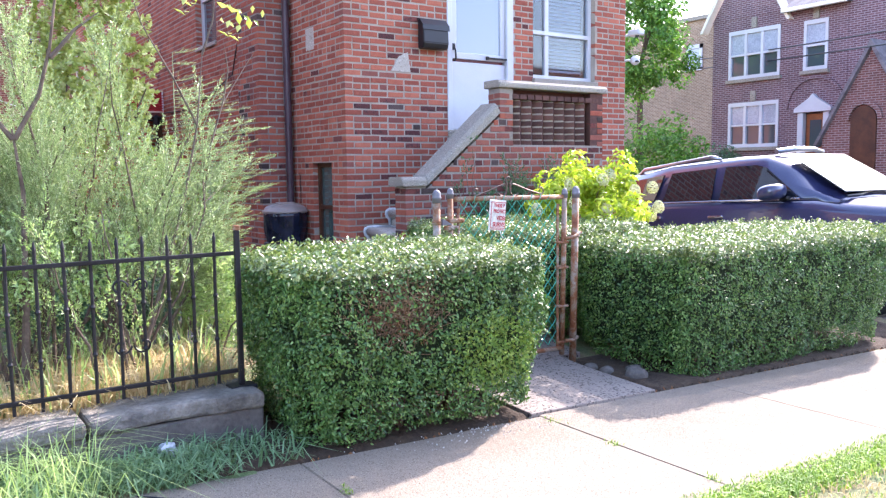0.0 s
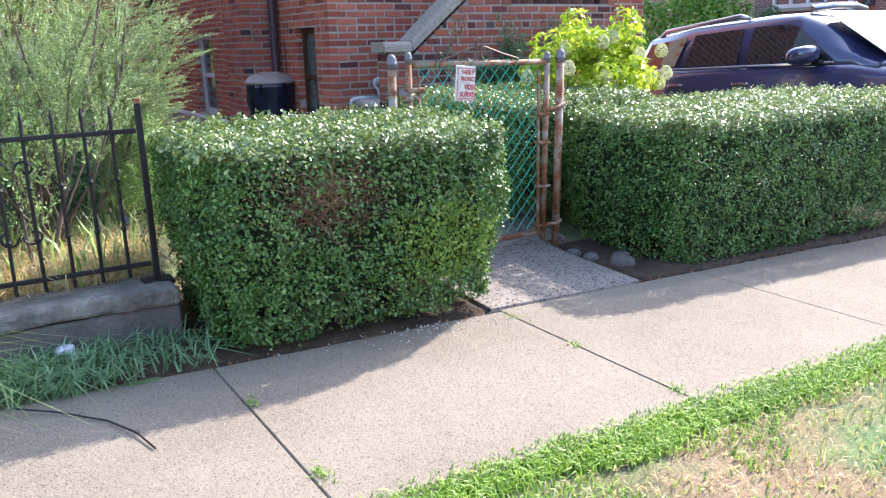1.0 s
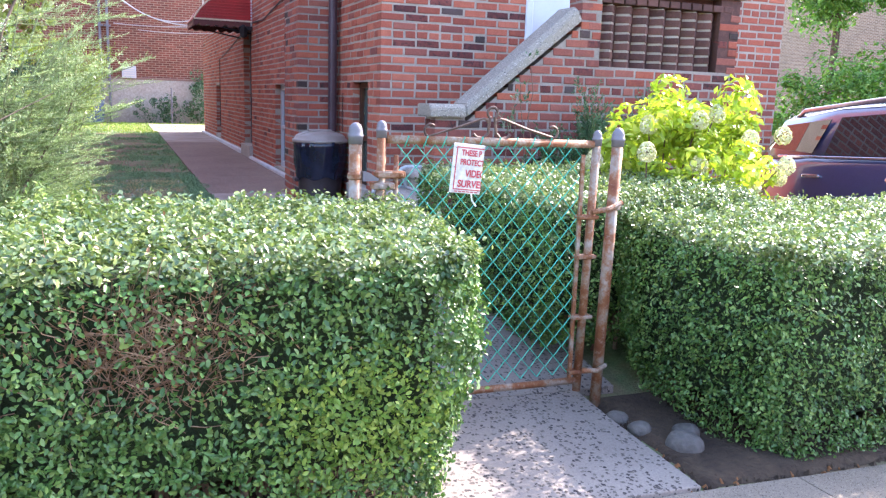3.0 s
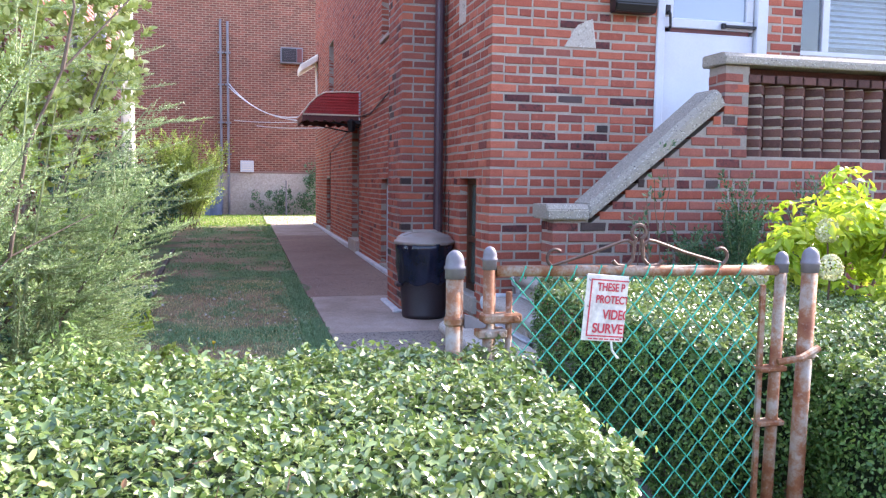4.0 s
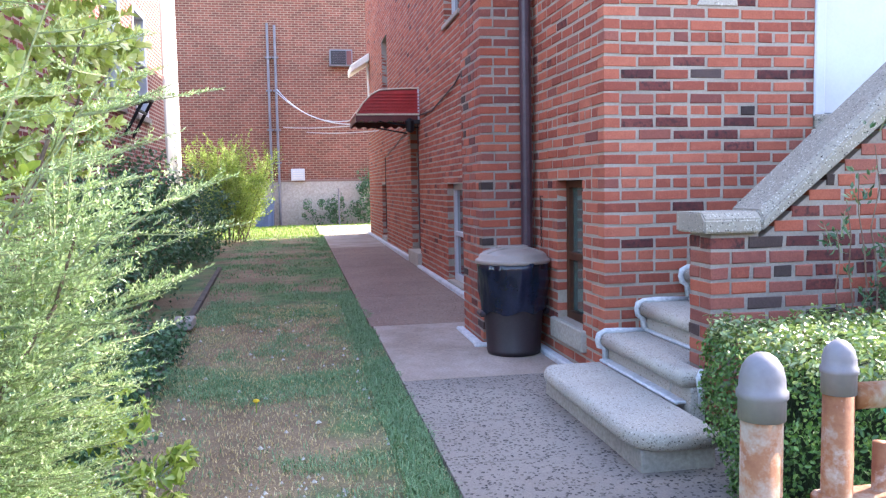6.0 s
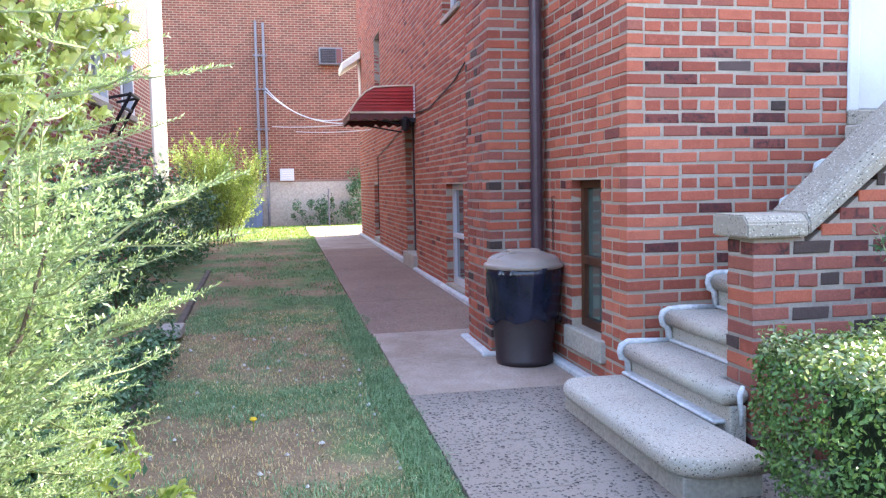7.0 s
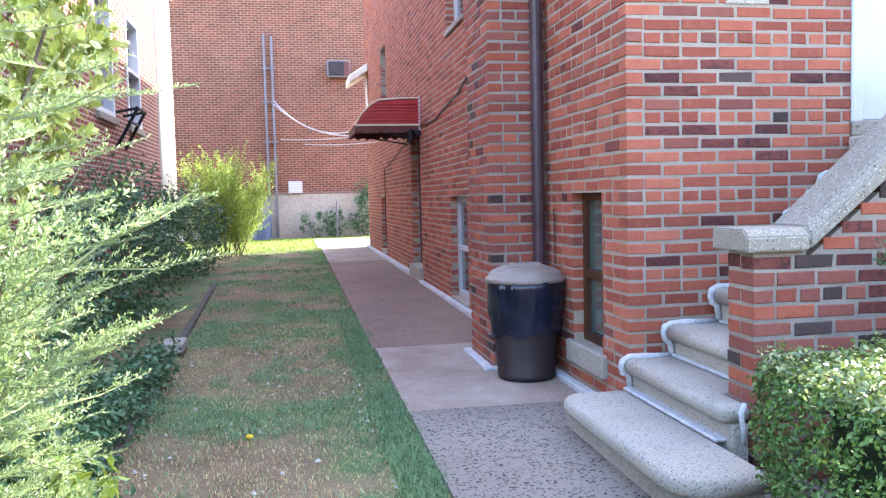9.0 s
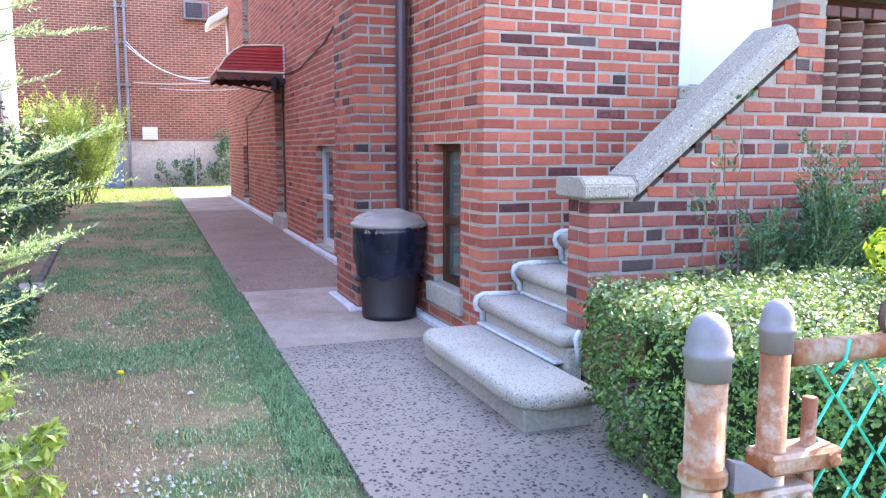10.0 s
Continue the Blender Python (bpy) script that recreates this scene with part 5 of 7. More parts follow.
rs = np.random.default_rng(40)
stems = []
for i in range(34):
    fx, fy = rs.uniform(0.1, 1.15), rs.uniform(5.75, 6.3)
    dx, dy = rs.normal(0.1, 0.42), rs.normal(0, 0.2)
    h = rs.uniform(0.9, 1.9)
    stems.append(((fx, fy, g(fx, fy)), (fx + dx * 0.8, fy + dy, 0.15 + h), (rs.normal(0, 0.06), rs.normal(0, 0.06), 0), rs.uniform(0.5, 1.0)))
sprays("shrub", "tall feathery grey-green shrub spilling over the fence", "shrub", stems, 3300, 0.0125, FEATHER, 41, 0.26, 72, low=0.38, thick=0.017)
# arching plumes that reach out over the hedge and the lawn: limbs, level side shoots, short twigs and narrow leaflets
def plume_shrub(label, limbs, seed, mat, leaf=0.0096):
    rp = np.random.default_rng(seed)
    sh = thing("shrub", label, "shrub")
    pts, nrm, axes = [], [], []
    twigs = bmesh.new()

    def leaflets(q, m, e, spacing):
        n = max(4, int((e - q).length / spacing))
        tt = np.linspace(0.06, 1.0, n)
        line = np.outer((1 - tt) ** 2, q) + np.outer(2 * tt * (1 - tt), m) + np.outer(tt ** 2, e)
        d = np.array((e - q).normalized())
        s = rp.normal(0, 1, (n, 3)) + [0, 0, 0.55]
        s -= np.outer(s @ d, d)
        s /= np.linalg.norm(s, axis=1)[:, None]
        pts.append(line)
        axes.append(s * (0.95 - 0.45 * tt)[:, None] + d * 0.6)
        nrm.append(rp.normal(0, 1, (n, 3)) + [-0.2, -0.4, 0.5])

    for foot, bend, tip, count, reach in limbs:
        foot, bend, tip = Vector(foot), Vector(bend), Vector(tip)
        curve = lambda t: foot * (1 - t) ** 2 + bend * (2 * t * (1 - t)) + tip * t ** 2
        part("stem", tube(bmesh.new(), [curve(i / 10) for i in range(11)], [0.011 * (1 - 0.82 * i / 10) for i in range(11)], 6), GREEN_TWIG, sh)
        for k in range(count):
            t = rp.uniform(0.22, 1.0)
            o = curve(t)
            ang = rp.normal(-0.1, 0.6) if rp.uniform() < 0.8 else rp.uniform(-3.1, 3.1)
            L = reach * rp.uniform(0.5, 1.0) * (1.12 - 0.55 * t)
            d = Vector((math.cos(ang), math.sin(ang), rp.uniform(-0.04, 0.3) + 0.35 * max(0, t - 0.7))).normalized()
            e = o + d * L
            m = o.lerp(e, 0.5) + Vector((0, 0, -0.05 * L))
            tube(twigs, [o, m, e], [0.0024, 0.0018, 0.0007], 4, False)
            leaflets(o, m, e, 0.003)
            for j in range(int(L / 0.024)):
                u = rp.uniform(0.12, 0.9)
                q = o * (1 - u) ** 2 + m * (2 * u * (1 - u)) + e * u ** 2
                dd = (d + Vector((rp.normal(0, 0.45), rp.normal(0, 0.45), rp.uniform(-0.15, 0.7)))).normalized()
                f = q + dd * rp.uniform(0.035, 0.10) * (1.15 - u)
                leaflets(q, q.lerp(f, 0.5), f, 0.0033)
    tagged(part("shoot", twigs, GREEN_TWIG, sh), kind="stuff")
    leaves("foliage", np.concatenate(pts), np.concatenate(nrm), leaf, mat, sh, aspect=0.27, spread=0.1, fold=0.3, rng=rp, axis=np.concatenate(axes))
    return sh


near_limbs = [((1.25 + 0.03 * i, 6.3 + 0.1 * (i % 3), 0.2), (1.3 + 0.06 * (i % 4), 6.3 + 0.12 * (i % 3), 0.35 + 0.4 * z), (x, y, z), 34, 0.46)
              for i, (x, y, z) in enumerate(((2.0, 6.5, 1.42), (1.9, 6.4, 1.68), (1.78, 6.5, 1.9), (1.62, 6.2, 1.66), (1.92, 6.4, 1.22), (1.7, 6.75, 1.55), (1.5, 6.55, 2.1), (1.82, 6.5, 1.08), (1.76, 6.55, 0.9), (1.66, 6.75, 1.3), (1.74, 6.35, 1.45), (1.66, 6.4, 0.78)))]
far_limbs = [((1.1, 7.2 + 0.09 * i, 0.2), (1.2, 7.3 + 0.1 * i, 0.85), (1.55 + 0.05 * (i % 3), 7.2 + 0.16 * i, z), 15, 0.42) for i, z in enumerate((1.3, 1.0, 1.55, 1.15, 1.4))]
plume_shrub("arching grey-green plumes of small narrow leaves", near_limbs, 45, FEATHER)
plume_shrub("feathery grey-green plumes further along the lawn", far_limbs, 48, FEATHER, 0.012)
stems = []
for i in range(26):
    fx, fy = rs.uniform(-2.6, 0.2), rs.uniform(5.7, 6.8)
    stems.append(((fx, fy, g(fx, fy)), (fx + rs.normal(0, 0.3), fy + rs.normal(0, 0.3), rs.uniform(1.2, 2.6)), (0, 0, 0), 0.8))
sprays("shrub", "feathery grey-green shrub mass behind the iron fence", "shrub", stems, 1150, 0.018, FEATHER, 42, 0.32, 52, low=0.45, thick=0.022)


def cluster_points(rng, n, centre, radii, lumps, lump_r, shell=0.55):
    """Points in an uneven crown made of lumps with gaps."""
    c = []
    while len(c) < lumps:
        v = rng.normal(0, 1, 3)
        v /= np.linalg.norm(v)
        c.append(np.array(centre) + v * np.array(radii) * rng.uniform(shell, 1.0))
    c = np.array(c)
    k = rng.integers(0, lumps, n)
    d = rng.normal(0, 1, (n, 3))
    d /= np.linalg.norm(d, axis=1)[:, None]
    rr = lump_r * rng.uniform(0.5, 1.35, lumps)
    return c[k] + d * (rr[k] * rng.uniform(0.35, 1, n) ** 0.5)[:, None], d


def bush(name, label, centre, radii, n, leaf, mat, seed, lumps=40, lump_r=0.2, trunk=None, category="shrub", aspect=0.5, stem_count=7, shell=0.5, foot=None):
    rng = np.random.default_rng(seed)
    b = thing(name, label, category)
    p, d = cluster_points(rng, n, centre, radii, lumps, lump_r, shell)
    keep = p[:, 2] > land(centre[0], centre[1]) + 0.02
    d2 = d + [0, 0, 0.5]
    leaves("crown" if trunk else "foliage", p[keep], d2[keep], leaf, mat, b, aspect=aspect, spread=0.6, rng=rng)
    fx, fy = foot or centre[:2]
    base = Vector((fx, fy, land(fx, fy) - 0.03))
    if trunk:
        top = Vector((centre[0] + 0.1, centre[1], centre[2] - radii[2] * 0.3))
        part("trunk", tube(bmesh.new(), [base, base.lerp(top, 0.4) + Vector((0.05, 0, 0)), top], [trunk, trunk * 0.8, trunk * 0.5], 10), BARK, b)
        start = top
    for i in range(stem_count):
        t = Vector(p[rng.integers(0, len(p))])
        s = base + Vector((rng.normal(0, 0.06), rng.normal(0, 0.06), 0)) if not trunk else start
        m = s.lerp(t, 0.5) + Vector((rng.normal(0, 0.08), rng.normal(0, 0.08), 0.1))
        r = (trunk or 0.02) * 0.4
        part("limb" if trunk else "stem", tube(bmesh.new(), [s, m, t], [r, r * 0.7, r * 0.25], 6), BARK, b)
    return b


def rosettes(name, label, centre, radii, n, leaf, mat, seed, foot):
    """A shrub of thick rounded leaves set in rosettes at the ends of short shoots."""
    rng = np.random.default_rng(seed)
    sh = thing(name, label, "shrub")
    base = Vector((foot[0], foot[1], land(*foot) - 0.03))
    for i in range(8):
        v = Vector(rng.normal(0, 0.45, 3))
        tip = Vector(centre) + Vector((v.x * radii[0], v.y * radii[1], v.z * radii[2]))
        part("stem", tube(bmesh.new(), [base, base.lerp(tip, 0.5) + Vector((-0.06, 0.03, 0.05)), tip], [0.016, 0.011, 0.005], 6), BARK, sh)
    pts, axes, nrm = [], [], []
    for i in range(n):
        v = rng.normal(0, 1, 3)
        v /= np.linalg.norm(v)
        c = np.array(centre) + v * np.array(radii) * rng.uniform(0.55, 1.05)
        up = v + np.array([0.3, -0.1, 0.8])
        up /= np.linalg.norm(up)
        s = np.cross(up, rng.normal(0, 1, 3))
        s /= np.linalg.norm(s)
        t = np.cross(up, s)
        for k in range(9):
            a = k * 2.4
            e = 0.25 + 0.11 * k
            d = (s * math.cos(a) + t * math.sin(a)) * math.cos(e) + up * math.sin(e)
            pts.append(c - up * 0.012 * (9 - k) / 3)
            axes.append(d)
            nrm.append(up * math.cos(e) - (s * math.cos(a) + t * math.sin(a)) * math.sin(e))
    leaves("foliage", np.array(pts), np.array(nrm), leaf, mat, sh, aspect=0.62, spread=0.12, fold=0.2, rng=rng, oval=True, axis=np.array(axes))
    return sh


rosettes("shrub", "broad-leaved evergreen shrub with cream and yellow-green leaves", (1.22, 7.8, 2.2), (0.5, 0.4, 0.85), 1100, 0.046, VARIEGATED, 51, (1.0, 7.7))
rosettes("shrub", "low green leafy branches beneath the broad-leaved shrub", (1.4, 6.75, 1.2), (0.28, 0.25, 0.4), 90, 0.042, BROADLEAF, 71, (1.05, 6.6))
bush("shrub", "leafy ground cover beneath the plumes, coloured dark as shaded", (1.3, 7.5, 0.45), (0.34, 0.8, 0.34), 8000, 0.036, SHADE_LEAF, 72, 80, 0.12)
stems = []
for i in range(22):
    fx, fy = rs.uniform(-1.6, 1.3), rs.uniform(5.5, 5.95)
    stems.append(((fx, fy, g(fx, fy)), (fx + rs.normal(0, 0.12), fy + rs.normal(0, 0.1), rs.uniform(0.6, 1.25)), (0, 0, 0), 0.6))
sprays("shrub", "fine pale green seedling growth just behind the iron fence", "shrub", stems, 480, 0.019, WEED_LEAF, 47, 0.22, 40, low=0.2, thick=0.03)
bush("shrub", "bright leafy weeds just behind the iron fence", (0.45, 5.7, 0.85), (0.85, 0.12, 0.28), 1900, 0.035, WEED_LEAF, 60, 60, 0.09, aspect=0.4)
bush("shrub", "leafy weeds at the foot of the feathery shrub", (1.62, 6.2, 0.56), (0.26, 0.16, 0.36), 2600, 0.036, WEED_LEAF, 52, 40, 0.1, aspect=0.35)
bush("shrub", "leafy green weed leaning over the lawn", (1.74, 7.12, 0.6), (0.18, 0.18, 0.24), 620, 0.05, BROADLEAF, 53, 12, 0.07, aspect=0.35)
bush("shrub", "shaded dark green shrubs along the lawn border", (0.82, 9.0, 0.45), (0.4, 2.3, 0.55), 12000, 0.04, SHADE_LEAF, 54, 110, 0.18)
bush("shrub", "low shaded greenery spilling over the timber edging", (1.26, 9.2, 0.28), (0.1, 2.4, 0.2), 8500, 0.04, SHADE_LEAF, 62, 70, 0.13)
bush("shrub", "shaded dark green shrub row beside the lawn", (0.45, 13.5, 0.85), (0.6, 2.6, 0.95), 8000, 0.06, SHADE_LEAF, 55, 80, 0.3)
stems = []
for i in range(26):
    fx, fy = rs.uniform(0.3, 1.2), rs.uniform(22.6, 24.2)
    stems.append(((fx, fy, g(fx, fy)), (fx + rs.normal(0.15, 0.35), fy + rs.normal(0, 0.3), rs.uniform(1.3, 2.35)), (0, 0, 0), 0.9))
sprays("shrub", "rounded feathery shrub coloured yellow-green as if sunlit", "shrub", stems, 1500, 0.055, SUNNY_LEAF, 56, 0.55, 22, low=0.08, thick=0.06)
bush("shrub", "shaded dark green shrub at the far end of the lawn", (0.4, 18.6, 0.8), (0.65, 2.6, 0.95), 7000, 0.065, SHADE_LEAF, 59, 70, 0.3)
bush("hydrangea", "tall hydrangea bush with yellow-green leaves", (5.36, 6.7, 0.88), (0.66, 0.6, 0.56), 8200, 0.075, HYDRANGEA, 57, 90, 0.14, aspect=0.45, stem_count=14)
rng = np.random.default_rng(58)
hyd = [(4.62, 6.25, 1.12), (4.95, 6.2, 1.05), (5.55, 6.15, 1.05), (5.7, 6.35, 1.22), (5.45, 6.3, 0.92), (4.8, 6.5, 1.45), (5.05, 6.35, 1.32), (5.3, 6.5, 1.56), (5.6, 6.6, 1.4), (5.15, 6.2, 0.88), (4.7, 6.35, 0.9), (5.8, 6.45, 0.95), (5.0, 6.6, 1.62), (4.5, 6.6, 1.05), (5.62, 6.2, 0.8), (5.35, 6.25, 1.2)]
for x, y, z in hyd:
    fl = thing("hydrangea_bloom", "cream cone-shaped hydrangea bloom above the hedge", "flower", "hydrangea blooms")
    n = 420
    x, z = x + 0.1, min(z - 0.07, 1.27 - 0.15 * abs(x - 5.3))
    t = rng.uniform(0.03, 0.97, n)
    a = rng.uniform(0, 2 * math.pi, n)
    r = 0.105 * np.sqrt(t * (1 - t)) * (1.1 - 0.3 * t)
    p = np.stack([x + r * np.cos(a), y + r * np.sin(a), z - 0.055 + 0.115 * t], 1)
    leaves("petals", p, np.stack([np.cos(a), np.sin(a), t], 1), 0.0145, BLOOM, fl, aspect=0.9, spread=0.4, rng=rng)
    part("stalk", tube(bmesh.new(), [(x, y, z + 0.03), (x + (5.25 - x) * 0.3, y + (6.75 - y) * 0.4, z - 0.3)], 0.005, 5), TWIG, fl)
stems = []
for i in range(9):
    fx, fy = rs.uniform(4.95, 5.75), rs.uniform(7.7, 7.85)
    stems.append(((fx, fy, 0.1), (fx + rs.normal(0, 0.18), fy - 0.05 + rs.normal(0, 0.06), rs.uniform(0.85, 1.3)), (0, 0, 0), 0.6))
sprays("weed_clump", "feathery green weeds against the brick parapet", "weed", stems, 1200, 0.024, SHADE_LEAF, 43, 0.26, 34, low=0.2, thick=0.02)
stems = [((4.62, 7.8, 0.1), (4.58 + 0.05 * i, 7.74, 1.2 + 0.12 * i), (0.03 * i, 0, 0), 0.4) for i in range(4)]
sprays("weed_clump", "thin reddish weed stems against the brick parapet", "weed", stems, 30, 0.035, SHADE_LEAF, 44, 0.12, 9, stem_mat=TWIG)


# bare trunks and dead sticks that stand up out of the shrub
def branch_tree(name, label, tips, r0, seed, leaf_tips=()):
    t = thing(name, label, "shrub")
    for i, chain_pts in enumerate(tips):
        pts = [Vector(p) for p in chain_pts]
        n = len(pts)
        part("branch" if i else "trunk", tube(bmesh.new(), pts, [r0 * (1 - 0.8 * k / (n - 1)) * (1 if i == 0 else 0.55) for k in range(n)], 7), BARK, t)
    for p in leaf_tips:
        rg = np.random.default_rng(seed)
        leaves("leaf_tuft", np.array(p) + rg.normal(0, 0.05, (9, 3)), np.tile([0, -0.6, 0.6], (9, 1)), 0.075, BROADLEAF, t, aspect=0.5, spread=0.5, rng=rg)
    return t


branch_tree("bare_shrub", "half-dead shrub with grey bare forks and few leaves",
            [[(0.45, 5.62, 0.2), (0.48, 5.64, 0.7), (0.5, 5.66, 1.25), (0.47, 5.68, 1.55)],
             [(0.47, 5.68, 1.5), (0.3, 5.7, 1.75), (0.2, 5.7, 2.0), (0.1, 5.7, 2.35)],
             [(0.48, 5.68, 1.5), (0.6, 5.7, 1.72), (0.66, 5.7, 1.95), (0.72, 5.7, 2.35), (0.74, 5.7, 2.7)],
             [(0.66, 5.7, 1.9), (0.78, 5.72, 2.05), (0.9, 5.72, 2.15)],
             [(0.25, 5.7, 1.9), (0.33, 5.7, 2.1), (0.36, 5.7, 2.35)]], 0.024, 3, [(0.22, 5.65, 2.15), (0.36, 5.66, 2.3)])
branch_tree("bare_shrub", "leaning bare brown stems rising out of the shrub",
            [[(1.0, 5.7, 0.25), (1.15, 5.75, 0.7), (1.32, 5.8, 1.2), (1.42, 5.85, 1.6), (1.48, 5.9, 2.0)],
             [(1.08, 5.75, 0.45), (1.3, 5.9, 0.85), (1.5, 6.05, 1.15), (1.72, 6.2, 1.28)],
             [(1.42, 5.85, 1.6), (1.3, 5.85, 1.85), (1.15, 5.9, 2.15), (1.05, 5.9, 2.5)],
             [(1.5, 6.05, 1.15), (1.56, 6.05, 1.5), (1.66, 6.1, 1.75), (1.85, 6.2, 2.0), (1.92, 6.2, 2.1)],
             [(1.66, 6.1, 1.75), (1.7, 6.1, 1.95), (1.68, 6.1, 2.1)],
             [(1.48, 5.9, 2.0), (1.55, 5.9, 2.2), (1.6, 5.9, 2.6)]], 0.013, 4, [(1.38, 5.85, 2.3), (1.42, 5.85, 2.35), (1.72, 5.95, 2.2), (1.66, 5.95, 2.22)])


# ---------------------------------------------------------------- grass
def blades(name, label, pts, height, mat, seed, width=0.006, lean=0.5, category="grass"):
    """One mesh of bent grass blades, three triangles each."""
    rng = np.random.default_rng(seed)
    n = len(pts)
    a = rng.uniform(0, 2 * math.pi, n)
    d = np.stack([np.cos(a), np.sin(a), np.zeros(n)], 1)
    s = np.stack([-np.sin(a), np.cos(a), np.zeros(n)], 1) * width * rng.uniform(0.6, 1.4, n)[:, None]
    h = (height * rng.uniform(0.4, 1.3, n))[:, None]
    b = rng.uniform(0.1, 1, n)[:, None] * lean
    up = np.array([0, 0, 1.0])
    m = pts + up * h * 0.6 + d * h * b * 0.35
    t = pts + up * h * (1 - 0.35 * b) + d * h * b
    verts = np.stack([pts - s, pts + s, m - s * 0.8, m + s * 0.8, t], 1).reshape(-1, 3)
    k = np.arange(n) * 5
    tris = np.stack([k, k + 1, k + 3, k, k + 3, k + 2, k + 2, k + 3, k + 4], 1).reshape(-1, 3)
    me = bpy.data.meshes.new(name)
    me.vertices.add(len(verts))
    me.vertices.foreach_set("co", verts.ravel().astype(np.float32))
    me.loops.add(len(tris) * 3)
    me.loops.foreach_set("vertex_index", tris.ravel().astype(np.int32))
    me.polygons.add(len(tris))
    me.polygons.foreach_set("loop_start", np.arange(0, len(tris) * 3, 3, dtype=np.int32))
    me.polygons.foreach_set("loop_total", np.full(len(tris), 3, dtype=np.int32))
    me.materials.append(mat)
    me.update(calc_edges=True)
    return tagged(put(name, me), label, category, kind="stuff")


def scatter(rng, n, x0, x1, y0, y1, keep=None):
    x, y = rng.uniform(x0, x1, n), rng.uniform(y0, y1, n)
    if keep:
        ok = np.array([keep(a, b) for a, b in zip(x, y)])
        x, y = x[ok], y[ok]
    z = np.array([land(a, b) for a, b in zip(x, y)]) - 0.008
    return np.stack([x, y, z], 1)


gr = np.random.default_rng(60)


def verge_edge(x, y):
    e = 3.36 - y
    return gr.uniform() < (1.0 if e < 0.2 + 0.08 * noise.noise((x * 2, 0, 0)) else 0.55 if noise.noise((x * 2.6, y * 2.6, 2)) > 0.08 else 0.08)


blades("verge_grass", "bright green grass along the edge of the pavement", np.concatenate([scatter(gr, 60000, 0.8, 7.5, 1.9, 3.44, verge_edge), scatter(gr, 34000, 0.8, 7.5, 3.18, 3.43, lambda x, y: 3.22 + 0.1 * noise.noise((x * 2.2, 3, 0)) < y < 3.40 + 0.05 * noise.noise((x * 5, 0, 0)))]), 0.034, GRASS, 61, 0.003, 1.4)
blades("dry_grass", "straw-coloured dry grass on the verge", scatter(gr, 14000, 0.8, 7.5, 1.6, 3.2), 0.035, STRAW, 62, 0.0025, 1.3)


def lawn_patch(x, y):
    edge = 2.86 - x
    v = noise.noise((x * 1.7, y * 1.2, 5)) + 0.6 * noise.noise((x * 5, y * 3.6, 1))
    v += 0.55 * max(0, 1 - edge / 0.35) + (0.35 if y < 7.0 else 0) + (0.5 if y > 23.5 else 0)
    return gr.uniform() < (min(1, 0.35 + v) if v > 0.16 else 0.10 if v > -0.25 else 0.03)


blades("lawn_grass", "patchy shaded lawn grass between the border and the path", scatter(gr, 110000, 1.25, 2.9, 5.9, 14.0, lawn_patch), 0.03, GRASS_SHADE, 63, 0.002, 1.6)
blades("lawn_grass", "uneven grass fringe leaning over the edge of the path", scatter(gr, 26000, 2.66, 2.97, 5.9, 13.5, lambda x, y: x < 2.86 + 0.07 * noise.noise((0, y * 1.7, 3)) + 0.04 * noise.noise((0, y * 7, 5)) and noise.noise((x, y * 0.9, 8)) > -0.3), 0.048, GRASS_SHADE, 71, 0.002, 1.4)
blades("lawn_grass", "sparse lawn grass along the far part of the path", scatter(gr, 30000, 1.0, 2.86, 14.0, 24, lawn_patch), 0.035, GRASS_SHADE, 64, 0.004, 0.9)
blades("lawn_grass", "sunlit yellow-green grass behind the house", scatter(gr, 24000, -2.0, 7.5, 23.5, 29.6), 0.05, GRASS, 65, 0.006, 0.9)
blades("dry_grass", "short dry stubble on the bare lawn", scatter(gr, 20000, 1.25, 2.86, 5.9, 13), 0.02, STRAW, 66, 0.0018, 1.4)
blades("tall_weeds", "long green grass weeds before the stone kerb", scatter(gr, 5200, -1.2, 1.5, 4.5, 5.03, lambda x, y: gr.uniform() < (1 if y > 4.68 + 0.14 * noise.noise((x * 2.5, 0, 4)) and x < 1.15 else 0.3 if y > 4.66 else 0)), 0.13, GRASS_SHADE, 67, 0.0042, 2.4)
blades("tall_weeds", "sunlit long grass stems before the stone kerb", scatter(gr, 1300, -1.2, 0.62, 4.55, 5.05), 0.32, WEED_LEAF, 68, 0.0022, 2.4)
blades("dry_grass", "tall straw-coloured grass behind the iron fence", scatter(gr, 17000, -2.5, 1.45, 5.3, 6.2), 0.19, STRAW, 69, 0.0025, 1.6)
blades("tall_weeds", "green weeds behind the iron fence", scatter(gr, 1100, -2.5, 1.45, 5.3, 6.3), 0.3, WEED_LEAF, 70, 0.006, 0.9)
for x, y, n in ((1.5, 3.62, 90), (1.49, 4.25, 40), (2.94, 4.1, 50), (2.95, 4.55, 30), (2.96, 3.5, 70)):
    p = np.stack([gr.normal(x, 0.014, n), gr.normal(y, 0.03, n), np.full(n, street(x) - 0.004)], 1)
    blades("joint_weed", "small grass tuft growing in a pavement joint", p, 0.03, GRASS, int(x * 100 + y * 10), 0.0025, 1.4, "weed")


